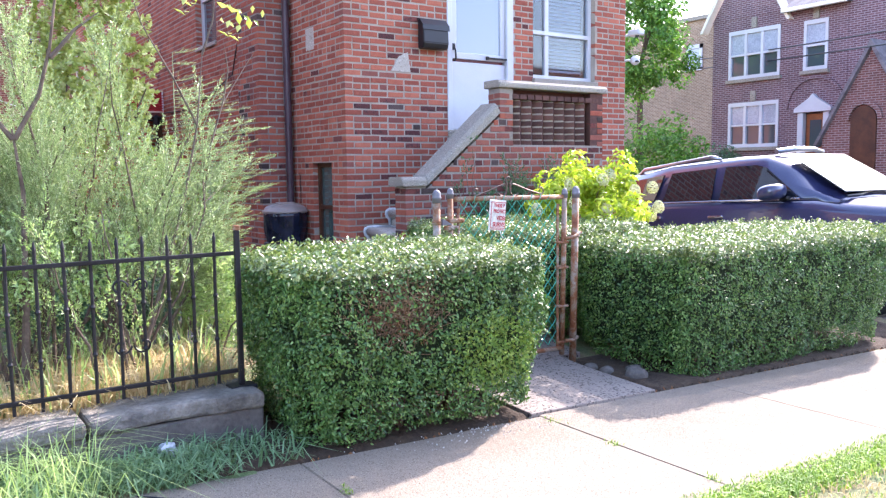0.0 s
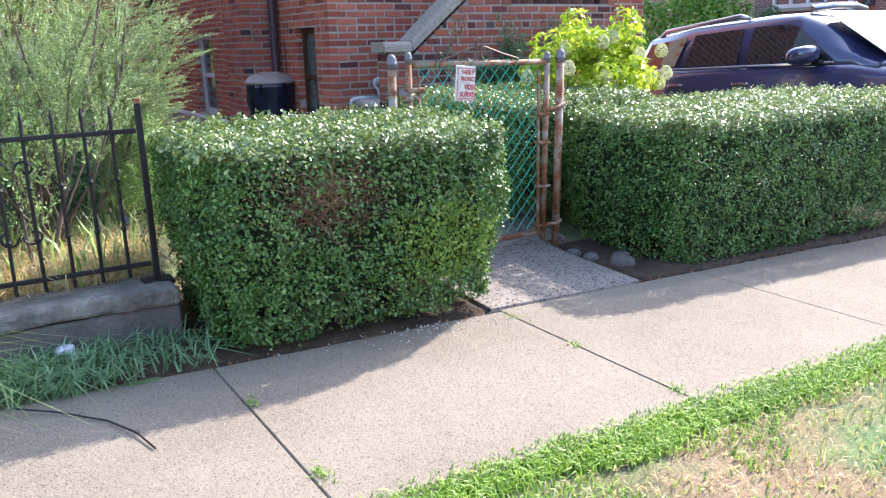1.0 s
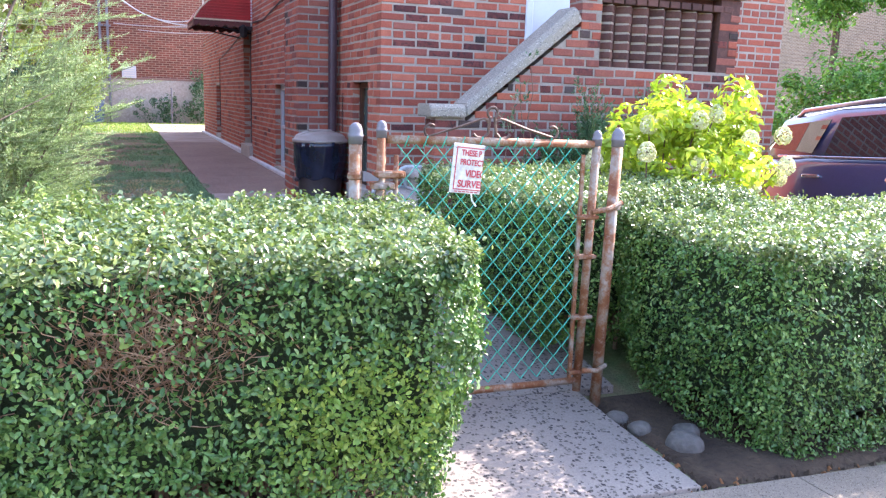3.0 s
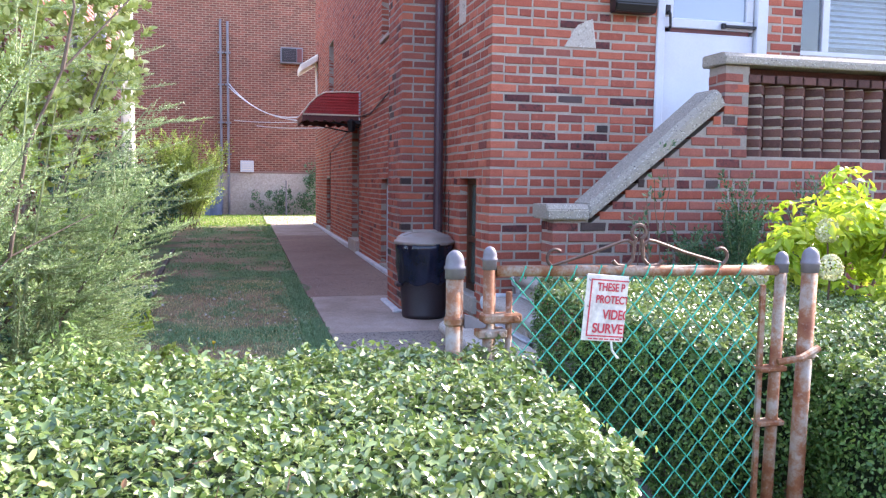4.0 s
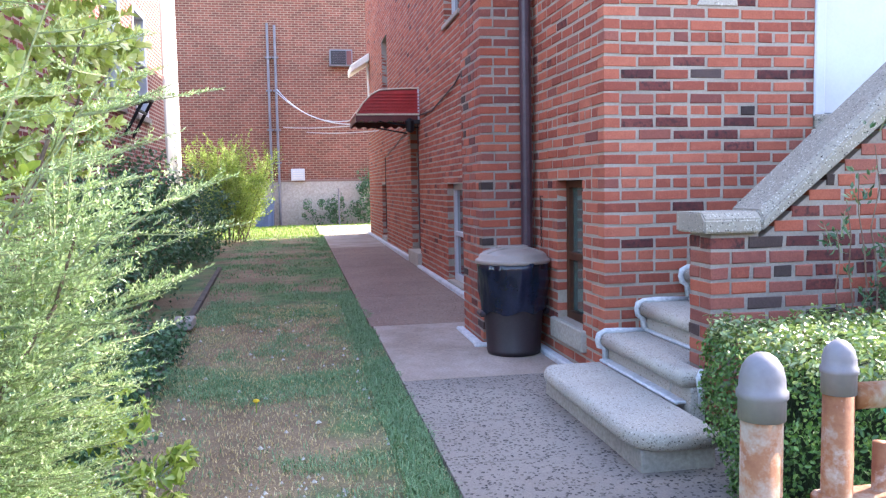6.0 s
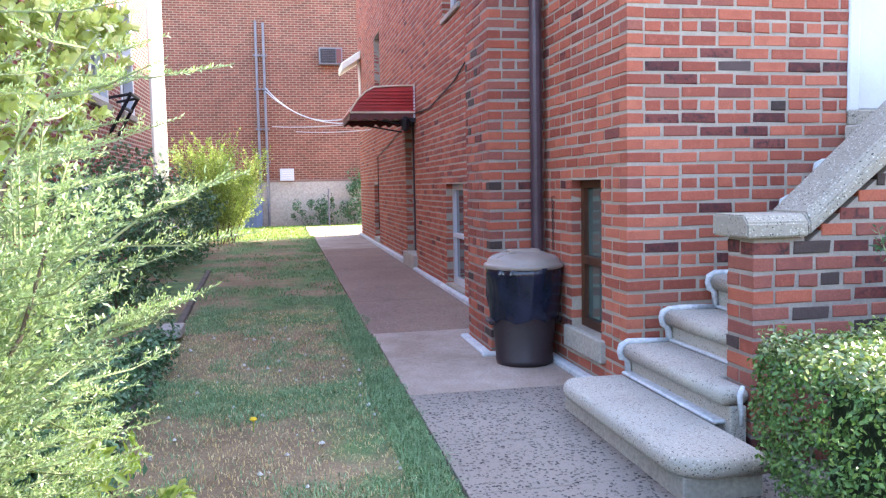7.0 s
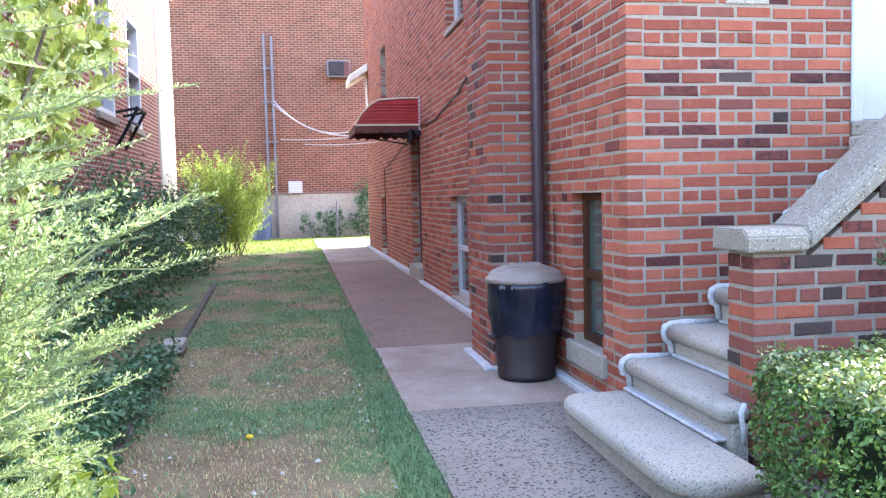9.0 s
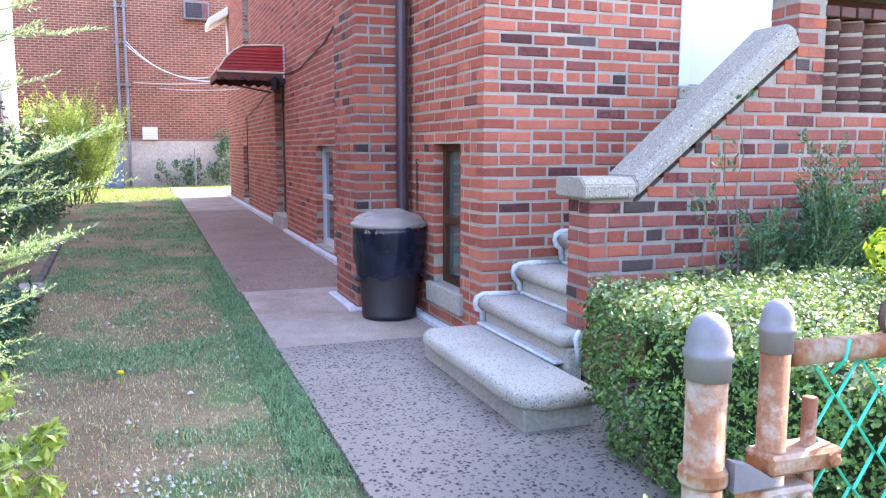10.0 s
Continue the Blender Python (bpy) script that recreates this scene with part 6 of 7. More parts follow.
# ---------------------------------------------------------------- building behind, house on the left
def brick_texture(name, c1, c2, mortar, scale_w=0.213, course=0.0698, axis="y", bump=0.4, joint=0.013, soft=0.2):
    """Far brickwork: courses of real size as a material."""
    n = Nodes(name)
    sep, com = n.add("ShaderNodeSeparateXYZ"), n.add("ShaderNodeCombineXYZ")
    n.link(n.pos(), sep.inputs[0])
    n.link(sep.outputs["X" if axis == "y" else "Y"], com.inputs[0])
    n.link(sep.outputs["Z"], com.inputs[1])
    b = n.add("ShaderNodeTexBrick", Scale=1.0)
    b.inputs["Brick Width"].default_value = scale_w
    b.inputs["Row Height"].default_value = course
    b.inputs["Mortar Size"].default_value = joint
    b.inputs["Mortar Smooth"].default_value = soft
    b.inputs["Bias"].default_value = 0.0
    b.inputs["Color1"].default_value, b.inputs["Color2"].default_value, b.inputs["Mortar"].default_value = c1, c2, mortar
    n.link(com.outputs[0], b.inputs["Vector"])
    c = n.mix(0.5, b.outputs["Color"], n.ramp(n.noise(0.9, 6, 0.7), [(0.3, (0.35, 0.35, 0.35, 1)), (0.7, (0.68, 0.68, 0.68, 1))]), "OVERLAY")
    c = n.mix(0.3, c, n.ramp(n.noise(9, 4, 0.7), [(0.3, (0.25, 0.25, 0.25, 1)), (0.7, (0.8, 0.8, 0.8, 1))]), "OVERLAY")
    n.color(c)
    n.gloss(0.9, 0, 0.3)
    inv = n.add("ShaderNodeMath")
    inv.operation = "SUBTRACT"
    inv.inputs[0].default_value = 1.0
    n.link(b.outputs["Fac"], inv.inputs[1])
    n.bump(inv.outputs[0], bump, 0.01)
    return n.m


FAR_RED = brick_texture("far_red_brick", rgb("7c483c"), rgb("633c33"), rgb("96806e"), joint=0.015, bump=0.04, soft=0.9)
LEFT_RED = brick_texture("left_red_brick", rgb("86483e"), rgb("703c38"), rgb("a89688"), axis="x")
back = thing("back_building", "large red brick building closing the yard", "building")
part("wall", boxed((-16, 30.0, -0.5), (5.2, 38, 11)), FAR_RED, back)
part("plinth", boxed((-16, 29.93, -0.5), (5.2, 30.0 - 0.001, 1.63), 0.01), surface("painted_plinth", rgb("9a948c"), rgb("aca69c"), 0.8, 20, 0.9, bump=0.4), back, "grey rendered plinth")
part("ledge", boxed((-16, 29.92, 1.63), (5.2, 30.0 - 0.001, 1.70), 0.01), surface("dark_ledge", rgb("7c6258"), rgb("8a7066"), 1, 30, 0.9), back)
part("soldier_course", boxed((-16, 29.97, 8.2), (5.2, 30.0 - 0.001, 8.4)), BRICK_PURPLE, back)
ac = thing("air_conditioner", "boxy window air conditioner set through the far brick wall", "air conditioner")
part("sleeve", boxed((3.36, 29.72, 5.16), (4.06, 29.995, 5.66), 0.01), GALVANISED, ac)
part("grille", boxed((3.40, 29.705, 5.20), (3.86, 29.72, 5.62), 0.004), BLACK_PLASTIC, ac)
for i in range(7):
    part("louvre", boxed((3.45, 29.695, 5.26 + i * 0.05), (3.85, 29.706, 5.275 + i * 0.05)), BROWN_PAINT, ac)
part("side_panel", boxed((3.88, 29.70, 5.2), (4.03, 29.72, 5.62), 0.004), surface("maroon_panel", rgb("5a3230"), rgb("6c3c38"), 3, 40, 0.6), ac)
vent = thing("utility_box", "white plastic utility box on the far brick wall", "utility box")
part("box", boxed((2.08, 29.83, 1.66), (2.5, 29.995, 2.03), 0.015, 2), WHITE_PAINT, vent)
for i in range(4):
    part("slot", boxed((2.13, 29.822, 1.74 + i * 0.07), (2.45, 29.832, 1.755 + i * 0.07)), CREAM_BOARD, vent)
for x, zt in ((1.50, 6.45), (1.72, 6.4)):
    cd = thing("conduit", "grey metal electrical conduit on the far wall", "conduit", "conduits")
    part("pipe", tube(bmesh.new(), [(x, 29.9, 0.3), (x, 29.9, zt)], 0.04, 10), GALVANISED, cd)
    for z in (2.2, 3.2, 4.4, 5.4):
        part("clip", boxed((x - 0.09, 29.86, z), (x + 0.09, 29.99, z + 0.05)), GALVANISED, cd)
for k, (a, b, sag) in enumerate((((1.74, 29.8, 4.45), (3.98, 22.5, 3.05), 0.5), ((1.74, 29.8, 4.35), (3.98, 22.5, 2.85), 0.35), ((1.9, 29.8, 3.3), (3.98, 21.5, 2.75), 0.05), ((2.6, 29.85, 3.15), (3.98, 21.5, 2.6), 0.04))):
    ln = thing("service_cable", "white cable sagging between the far wall and the house", "cable", "service cables")
    pts = [Vector(a).lerp(Vector(b), i / 14) - Vector((0, 0, sag * 4 * (i / 14) * (1 - i / 14))) for i in range(15)]
    part("cable", tube(bmesh.new(), pts, 0.013 if k < 2 else 0.009, 6), WHITE_PAINT, ln)
rail_post = thing("yard_post", "thin metal post standing in the sunlit yard", "post")
part("tube", tube(bmesh.new(), [(3.5, 29.3, 0.2), (3.5, 29.3, 1.4)], 0.025, 8), GALVANISED, rail_post)
blue_bin = thing("storage_bin", "blue-grey plastic bin against the far wall", "bin")
part("body", lathe(bmesh.new(), [(0.26, 0.0), (0.3, 0.7), (0.32, 0.72), (0.3, 0.76)], 16, (1.25, 29.5, 0.28)), surface("blue_plastic", rgb("4a5a78"), rgb("566888"), 2, 40, 0.5), blue_bin)
part("lid", lathe(bmesh.new(), [(0.33, 0.76), (0.33, 0.79), (0.2, 0.85), (0.02, 0.87)], 16, (1.25, 29.5, 0.28)), bpy.data.materials["blue_plastic"], blue_bin)
for x, w in ((2.9, 0.5), (3.5, 0.35), (4.3, 0.4)):
    bush("wall_vine", "small dark bush growing at the foot of the far wall", (x, 29.6, 0.7), (w, 0.15, 0.5), 500, 0.09, SHADE_LEAF, int(x * 10), 16, 0.15, stem_count=3)
bush("wall_vine", "dark vine climbing the far corner", (4.6, 29.6, 1.4), (0.5, 0.2, 0.7), 900, 0.1, SHADE_LEAF, 77, 20, 0.2, stem_count=3)

left_house = thing("left_house", "neighbouring red brick house with white corner boarding", "house")
LW = [(16.4, 17.5, 2.7, 4.5), (18.5, 19.6, 2.7, 4.5), (15.0, 16.1, 0.5, 1.55)]
for a, b, c, d in rect_minus(8.6, 21.4, -0.3, 5.8, LW):
    part("wall", boxed((-0.6, a, c), (-0.3, b, d)), LEFT_RED, left_house)
part("body", boxed((-9, 8.6, -0.3), (-0.62, 23.2, 5.8)), LEFT_RED, left_house)
part("boarding", boxed((-0.6, 21.4, -0.3), (-0.26, 23.25, 5.8), 0.01), CREAM_BOARD, left_house, "white corner boarding")
for i in range(30):
    part("board_strip", boxed((-0.262, 22.2, 1.2 + i * 0.16), (-0.25, 23.25, 1.215 + i * 0.16)), WHITE_PAINT, left_house)
for a, b, c, d in LW:
    wf = part("window", boxed((-0.45, a + 0.08, c + 0.08), (-0.43, b - 0.08, d - 0.08)), PANE, left_house)
    for p, q, r, s in ((a, a + 0.1, c, d), (b - 0.1, b, c, d), (a + 0.1, b - 0.1, c, c + 0.08), (a + 0.1, b - 0.1, d - 0.1, d), (a + 0.1, b - 0.1, (c + d) / 2 - 0.03, (c + d) / 2 + 0.03)):
        part("window_frame", boxed((-0.43, p, r), (-0.28, q, s), 0.004), WHITE_PAINT, wf)
    part("window_sill", boxed((-0.43, a - 0.05, c - 0.1), (-0.24, b + 0.05, c - 0.001), 0.006), CAST_STONE, wf)
br = thing("wall_bracket", "black iron window unit bracket on the neighbouring wall", "bracket")
for y in (17.55, 18.15):
    part("strut", tube(bmesh.new(), [(-0.3, y, 2.28), (0.02, y, 2.86)], 0.028, 6), BLACK_IRON, br)
    part("arm", tube(bmesh.new(), [(-0.3, y, 2.80), (0.02, y, 2.86)], 0.022, 6), BLACK_IRON, br)
for z, x in ((2.86, 0.02), (2.66, -0.09)):
    part("crossbar", tube(bmesh.new(), [(x, 17.5, z), (x, 18.2, z)], 0.026, 6), BLACK_IRON, br)
part("roof", boxed((-9.1, 8.5, 5.8), (-0.2, 23.3, 5.95)), GREY_CONCRETE, left_house)

# lawn border, gravel and litter
border = thing("lawn_border", "weathered dark timber edging of the lawn bed", "edging")
for y0, y1 in ((7.6, 10.2), (10.22, 13.4), (13.42, 17.0)):
    xa, xb = 1.32 - (y0 - 9.8) * 0.035, 1.32 - (y1 - 9.8) * 0.035
    bm = boxed((-0.03, y0, 0), (0.03, y1, 0.09), 0.008)
    for v in bm.verts:
        v.co.x += xa + (xb - xa) * (v.co.y - y0) / (y1 - y0)
        v.co.z += land(1.6, v.co.y) - 0.06
    part("plank", bm, surface("grey_timber", rgb("4c443e"), rgb("5e544c"), 4, 50, 0.9, bump=0.5) if y0 < 8 else bpy.data.materials["grey_timber"], border)
block = thing("paving_block", "small grey concrete block lying on the timber edging", "block")
part("block", boxed((1.16, 11.6, land(1.2, 11.7) + 0.028), (1.34, 11.9, land(1.2, 11.7) + 0.11), 0.01), GREY_CONCRETE, block)
rk = np.random.default_rng(80)


def pebbles(name, label, n, spread, size, mat, category, zfun=land):
    verts, faces = [], []
    for i in range(n):
        x, y = spread(rk)
        s = size * rk.uniform(0.5, 1.5)
        k = len(verts)
        z = zfun(x, y)
        for j in range(6):
            a = j * math.pi / 3
            verts.append((x + s * math.cos(a) * rk.uniform(0.7, 1.2), y + s * math.sin(a) * rk.uniform(0.7, 1.2), z - 0.006))
        verts.append((x + rk.normal(0, s * 0.2), y + rk.normal(0, s * 0.2), z + s * rk.uniform(0.4, 0.9)))
        faces += [(k + j, k + (j + 1) % 6, k + 6) for j in range(6)]
    return tagged(put(name, mesh_of(name, verts, faces, mat)), label, category, kind="stuff")


PEBBLE = surface("pale_gravel", rgb("a29c94"), rgb("c9c5be"), 40, 90, 0.9)
DRY_LEAF = surface("dry_brown_leaf", rgb("6a4428"), rgb("8c5e38"), 20, 60, 0.9)
pebbles("gravel", "pale gravel spilled on the lawn", 170, lambda r: (r.normal(2.2, 0.16), r.normal(7.5, 0.28)), 0.008, PEBBLE, "gravel")
pebbles("litter_chips", "scattered pale chips and crumbs on the bare lawn", 90, lambda r: (r.uniform(1.4, 2.7), r.uniform(7.0, 13)), 0.012, PEBBLE, "litter")
pebbles("soil_crumbs", "crumbs and dead leaves under the hedge", 900, lambda r: (r.uniform(1.5, 7.4), r.uniform(4.68, 5.2)), 0.010, DRY_LEAF, "leaf litter")
pebbles("petal_litter", "small pale petals on the pavement edge", 380, lambda r: (r.normal(2.6, 0.3), r.uniform(4.5, 4.9)), 0.006, PEBBLE, "litter", lambda x, y: (street(x) + 0.008 if y < 4.66 else land(x, y)))
pebbles("soil_strip", "dark soil clods at the foot of the long hedge", 1500, lambda r: (r.uniform(3.98, 7.9), r.uniform(4.70, 5.3)), 0.014, DIRT, "soil")
for x, y, s in ((4.13, 5.02, 0.075), (4.22, 5.12, 0.06), (4.03, 5.2, 0.05), (3.99, 5.32, 0.05)):
    st = thing("stone", "rounded grey field stone beside the path", "stone", "path stones", at=(x, y, land(x, y) + s * 0.25))
    bm = bmesh.new()
    bmesh.ops.create_icosphere(bm, subdivisions=3, radius=s)
    for v in bm.verts:
        v.co *= 1 + 0.22 * noise.noise(v.co * 12 + Vector((x * 9, y, 0)))
        v.co.z *= 0.7
    part("boulder", bm, KERB_FACE, st, smooth=True)
paper = thing("paper_scrap", "crumpled white paper scrap before the stone kerb", "litter", at=(0.96, 5.0, land(0.9, 4.9) + 0.05))
bm = bmesh.new()
bmesh.ops.create_icosphere(bm, subdivisions=3, radius=0.045)
for v in bm.verts:
    v.co *= 1 + 0.5 * noise.noise(v.co * 30)
    v.co.z *= 0.8
part("scrap", bm, WHITE_PAINT, paper)
hose = thing("black_cable", "thin black cable lying across the pavement", "cable")
part("cable", tube(bmesh.new(), [(0.72, 4.6, street(0.7) + 0.03), (0.86, 4.52, street(0.9) + 0.016), (1.0, 4.36, street(1) + 0.013), (1.07, 4.2, street(1) + 0.013), (1.1, 4.06, street(1.1) + 0.011)], 0.0035, 6), BLACK_PLASTIC, hose)
bag = thing("plastic_bag", "crumpled dark plastic bag in the weeds", "bag", at=(1.5, 6.75, land(1.6, 6.7) + 0.05))
bm = bmesh.new()
bmesh.ops.create_icosphere(bm, subdivisions=4, radius=0.17)
for v in bm.verts:
    v.co *= 1 + 0.45 * noise.noise(v.co * 9) + 0.15 * noise.noise(v.co * 26)
    v.co.z *= 0.5
part("bag", bm, surface("grey_blue_polythene", rgb("2c3040"), rgb("484e60"), 8, 60, 0.3, bump=0.1), bag, smooth=True)
flower = thing("dandelion", "single yellow dandelion flower on the lawn", "flower", at=(2.0, 9.05, land(2, 9)))
part("stalk", tube(bmesh.new(), [(0, 0, 0), (0, 0, 0.06)], 0.003, 5), GRASS, flower)
part("head", lathe(bmesh.new(), [(0.004, 0.055), (0.02, 0.066), (0.015, 0.075)], 10), surface("dandelion_yellow", rgb("c8a020"), rgb("dcb830"), 30, 90, 0.8), flower)
planter_edge = thing("path_edging", "low stone edging between the path and the hedge", "edging", kind="structure")
for i in range(6):
    y = 6.0 + i * 0.32
    part("edging_stone", boxed((4.165, y, land(4.1, y) - 0.05), (4.24, y + 0.305, land(4.1, y + 0.15) + 0.07 + 0.01 * (i % 3)), 0.015, 2), OLD_STONE, planter_edge)


# ---------------------------------------------------------------- the parked car
def paint_material():
    n = Nodes("navy_car_paint")
    n.color(n.mix(n.ramp(n.noise(260, 1), [(0.4, (0, 0, 0, 1)), (0.6, (1, 1, 1, 1))]), (0.018, 0.02, 0.06, 1), (0.035, 0.04, 0.11, 1)))
    n.gloss(0.3, 0.05, 0.5)
    n.b.inputs["Coat Weight"].default_value = 1.0
    n.b.inputs["Coat Roughness"].default_value = 0.03
    return n.m


PAINT = paint_material()
CAR_GLASS = glass_material("car_glass", (0.012, 0.014, 0.018, 1), 0.02)
# opaque blue-grey: the sky's reflection in the windscreen is painted as base colour
WS_GLASS = surface("windscreen_sky_sheen", rgb("3c4b54"), rgb("48575f"), 0.8, 4, 0.3, bump=0.0, spec=0.25, grain=0.0)
CHROME = surface("chrome", rgb("b8bcc4"), rgb("c8ccd4"), 3, 30, 0.12, 1.0, bump=0)
RAIL = surface("silver_roof_rail", rgb("8a8c94"), rgb("9a9ca4"), 3, 30, 0.3, 0.9, bump=0)
RUBBER = surface("tyre_rubber", rgb("18181a"), rgb("242426"), 6, 40, 0.85, bump=0.3)


def loft(rows, closed=True):
    """Skins a row of cross sections, each a list of points."""
    bm = bmesh.new()
    rings = [[bm.verts.new(p) for p in r] for r in rows]
    m = len(rings[0])
    for a, b in zip(rings, rings[1:]):
        for k in range(m if closed else m - 1):
            bm.faces.new((a[k], a[(k + 1) % m], b[(k + 1) % m], b[k]))
    if closed:
        bm.faces.new(rings[0][::-1])
        bm.faces.new(rings[-1])
    bmesh.ops.recalc_face_normals(bm, faces=bm.faces)
    return bm


def body_ring(x, w, z0, z1, crown=0.03):
    """A cross section of the lower body at x: half width w, from sill to shoulder."""
    pts = []
    for y, z in ((-w * 0.9, z0), (-w, z0 + 0.12), (-w * 1.0, z0 + 0.45 * (z1 - z0)), (-w * 0.985, z1 - 0.10), (-w * 0.94, z1 - 0.015), (-w * 0.6, z1 + crown), (0, z1 + crown * 1.4)):
        pts.append((x, y, z))
    return pts + [(x, -y, z) for _, y, z in pts[-2::-1]]


car = thing("suv", "dark navy blue SUV parked in the driveway", "car")
car.matrix_basis = pose(9.46, 7.1, -0.34, -3.0, 0, 0) @ pose(0, 0, 0, 0, 0, -90)
rows = [body_ring(-2.38, 0.82, 0.5, 1.18), body_ring(-2.3, 0.9, 0.4, 1.24), body_ring(-1.6, 0.95, 0.38, 1.27), body_ring(-0.4, 0.96, 0.38, 1.27), body_ring(0.75, 0.96, 0.38, 1.25), body_ring(1.05, 0.95, 0.4, 1.20, 0.05),
        body_ring(1.7, 0.94, 0.42, 1.14, 0.05), body_ring(2.2, 0.9, 0.45, 1.05, 0.04), body_ring(2.38, 0.8, 0.5, 0.9, 0.03)]
part("body", loft(rows), PAINT, car, smooth=True)


def cabin_ring(x, w0, w1, z0, z1):
    pts = [(x, -w0, z0), (x, -(w0 + w1) / 2, (z0 + z1) / 2 + 0.03), (x, -w1, z1 - 0.06), (x, -w1 * 0.82, z1), (x, 0, z1 + 0.03)]
    return pts + [(x2, -y, z) for x2, y, z in pts[-2::-1]]


rows = [cabin_ring(-2.28, 0.84, 0.72, 1.2, 1.42), cabin_ring(-2.1, 0.86, 0.74, 1.22, 1.71), cabin_ring(-1.4, 0.88, 0.75, 1.24, 1.79), cabin_ring(-0.3, 0.89, 0.76, 1.24, 1.82), cabin_ring(0.05, 0.89, 0.75, 1.24, 1.81),
        cabin_ring(0.35, 0.88, 0.73, 1.23, 1.68), cabin_ring(0.75, 0.87, 0.74, 1.22, 1.40), cabin_ring(1.02, 0.86, 0.8, 1.20, 1.24)]
part("cabin", loft(rows), PAINT, car, smooth=True)


def side_pane(points, name="window", mat=None):
    """A side window: an outline of (x, z) laid against the leaning cabin side."""
    for s in (-1, 1):
        bm = bmesh.new()
        lo = []
        for x, z in points:
            t = min(max((z - 1.24) / 0.5, 0), 1)
            w = 0.90 - 0.125 * t + 0.012 - (0.02 if 0.2 < t < 0.75 else 0) * 0
            w = max(w, 0.76) + 0.006
            lo.append(bm.verts.new((x, s * w, z)))
        bm.faces.new(lo)
        bm.normal_update()
        bmesh.ops.solidify(bm, geom=bm.faces[:], thickness=0.012)
        part(name, bm, mat or CAR_GLASS, car)


side_pane([(-0.50, 1.29), (0.60, 1.28), (0.50, 1.36), (0.12, 1.66), (-0.02, 1.70), (-0.46, 1.70)], "front_window")
side_pane([(-1.40, 1.30), (-0.62, 1.29), (-0.60, 1.70), (-1.30, 1.67)], "rear_window")
side_pane([(-2.12, 1.36), (-1.56, 1.31), (-1.42, 1.655), (-2.0, 1.60)], "quarter_window")
bm = bmesh.new()
bm.faces.new([bm.verts.new(p) for p in ((0.98, -0.70, 1.29), (0.98, 0.70, 1.29), (0.24, 0.61, 1.765), (0.24, -0.61, 1.765))])
bm.normal_update()
bmesh.ops.solidify(bm, geom=bm.faces[:], thickness=0.012)
for v in bm.verts:
    v.co += Vector((0.045, 0, 0.05))
part("windscreen", bm, WS_GLASS, car)
bm = tube(bmesh.new(), [(0.92, 0.1, 1.34), (1.0, -0.35, 1.30), (0.98, -0.6, 1.29)], 0.012, 6)
part("wiper", bm, BLACK_PLASTIC, car)
for s in (-1, 1):
    part("belt_trim", boxed((-2.0, s * 0.915 - 0.008, 1.262), (0.6, s * 0.915 + 0.008, 1.285), 0.003), CHROME, car)
    part("roof_rail", tube(bmesh.new(), [(-2.02, s * 0.66, 1.68), (-1.9, s * 0.67, 1.755), (-1.3, s * 0.68, 1.805), (-0.75, s * 0.68, 1.845), (-0.62, s * 0.67, 1.81)], [0.02, 0.025, 0.025, 0.032, 0.02], 8), RAIL, car, smooth=True)
    m = part("mirror", bmesh.new(), PAINT, car)
    bm = bmesh.new()
    bmesh.ops.create_icosphere(bm, subdivisions=3, radius=1)
    for v in bm.verts:
        v.co = Vector((0.36 + math.copysign(abs(v.co.x) ** 0.7, v.co.x) * 0.14, s * 1.09 + math.copysign(abs(v.co.y) ** 0.7, v.co.y) * 0.17, 1.36 + math.copysign(abs(v.co.z) ** 0.8, v.co.z) * 0.095 + 0.02 * v.co.x))
    bm.to_mesh(m.data)
    m.data.polygons.foreach_set("use_smooth", [True] * len(m.data.polygons))
    part("mirror_arm", boxed((0.36, s * 0.92 - 0.05, 1.26), (0.48, s * 0.92 + 0.05, 1.31), 0.015), BLACK_PLASTIC, car)
    for x in (-0.52, -1.5):
        part("door_handle", boxed((x - 0.11, s * 0.955 - 0.02, 1.06), (x + 0.11, s * 0.955 + 0.025, 1.10), 0.014, 2), CHROME, car)
    part("headlight", boxed((2.12, s * 0.72 - 0.16, 0.84), (2.30, s * 0.72 + 0.16, 0.99), 0.05, 3), CHROME, car)
    part("tail_light", boxed((-2.40, s * 0.78 - 0.1, 1.0), (-2.26, s * 0.78 + 0.12, 1.2), 0.03, 2), AWNING_RED, car)
    for x in (-1.42, 1.42):
        wh = part("wheel", lathe(bmesh.new(), [(0.2, -0.12), (0.36, -0.12), (0.385, -0.09), (0.385, 0.09), (0.36, 0.12), (0.2, 0.12)], 28), RUBBER, car, "black tyre")
        wh.matrix_basis = pose(x, s * 0.87, 0.385, 90, 0, 0)
        part("rim", lathe(bmesh.new(), [(0.02, -0.125), (0.21, -0.125), (0.23, -0.10), (0.23, 0.10), (0.21, 0.125), (0.02, 0.125)], 20), RAIL, wh, "silver rim")
part("roof_rack", tube(bmesh.new(), [(0.05, -0.5, 1.86), (0.12, -0.2, 1.885), (0.12, 0.2, 1.885), (0.05, 0.5, 1.86)], 0.035, 8), RAIL, car)
part("bumper", boxed((2.25, -0.8, 0.45), (2.44, 0.8, 0.66), 0.06, 3), PAINT, car)
part("grille", boxed((2.36, -0.45, 0.68), (2.42, 0.45, 0.88), 0.02), BLACK_PLASTIC, car)

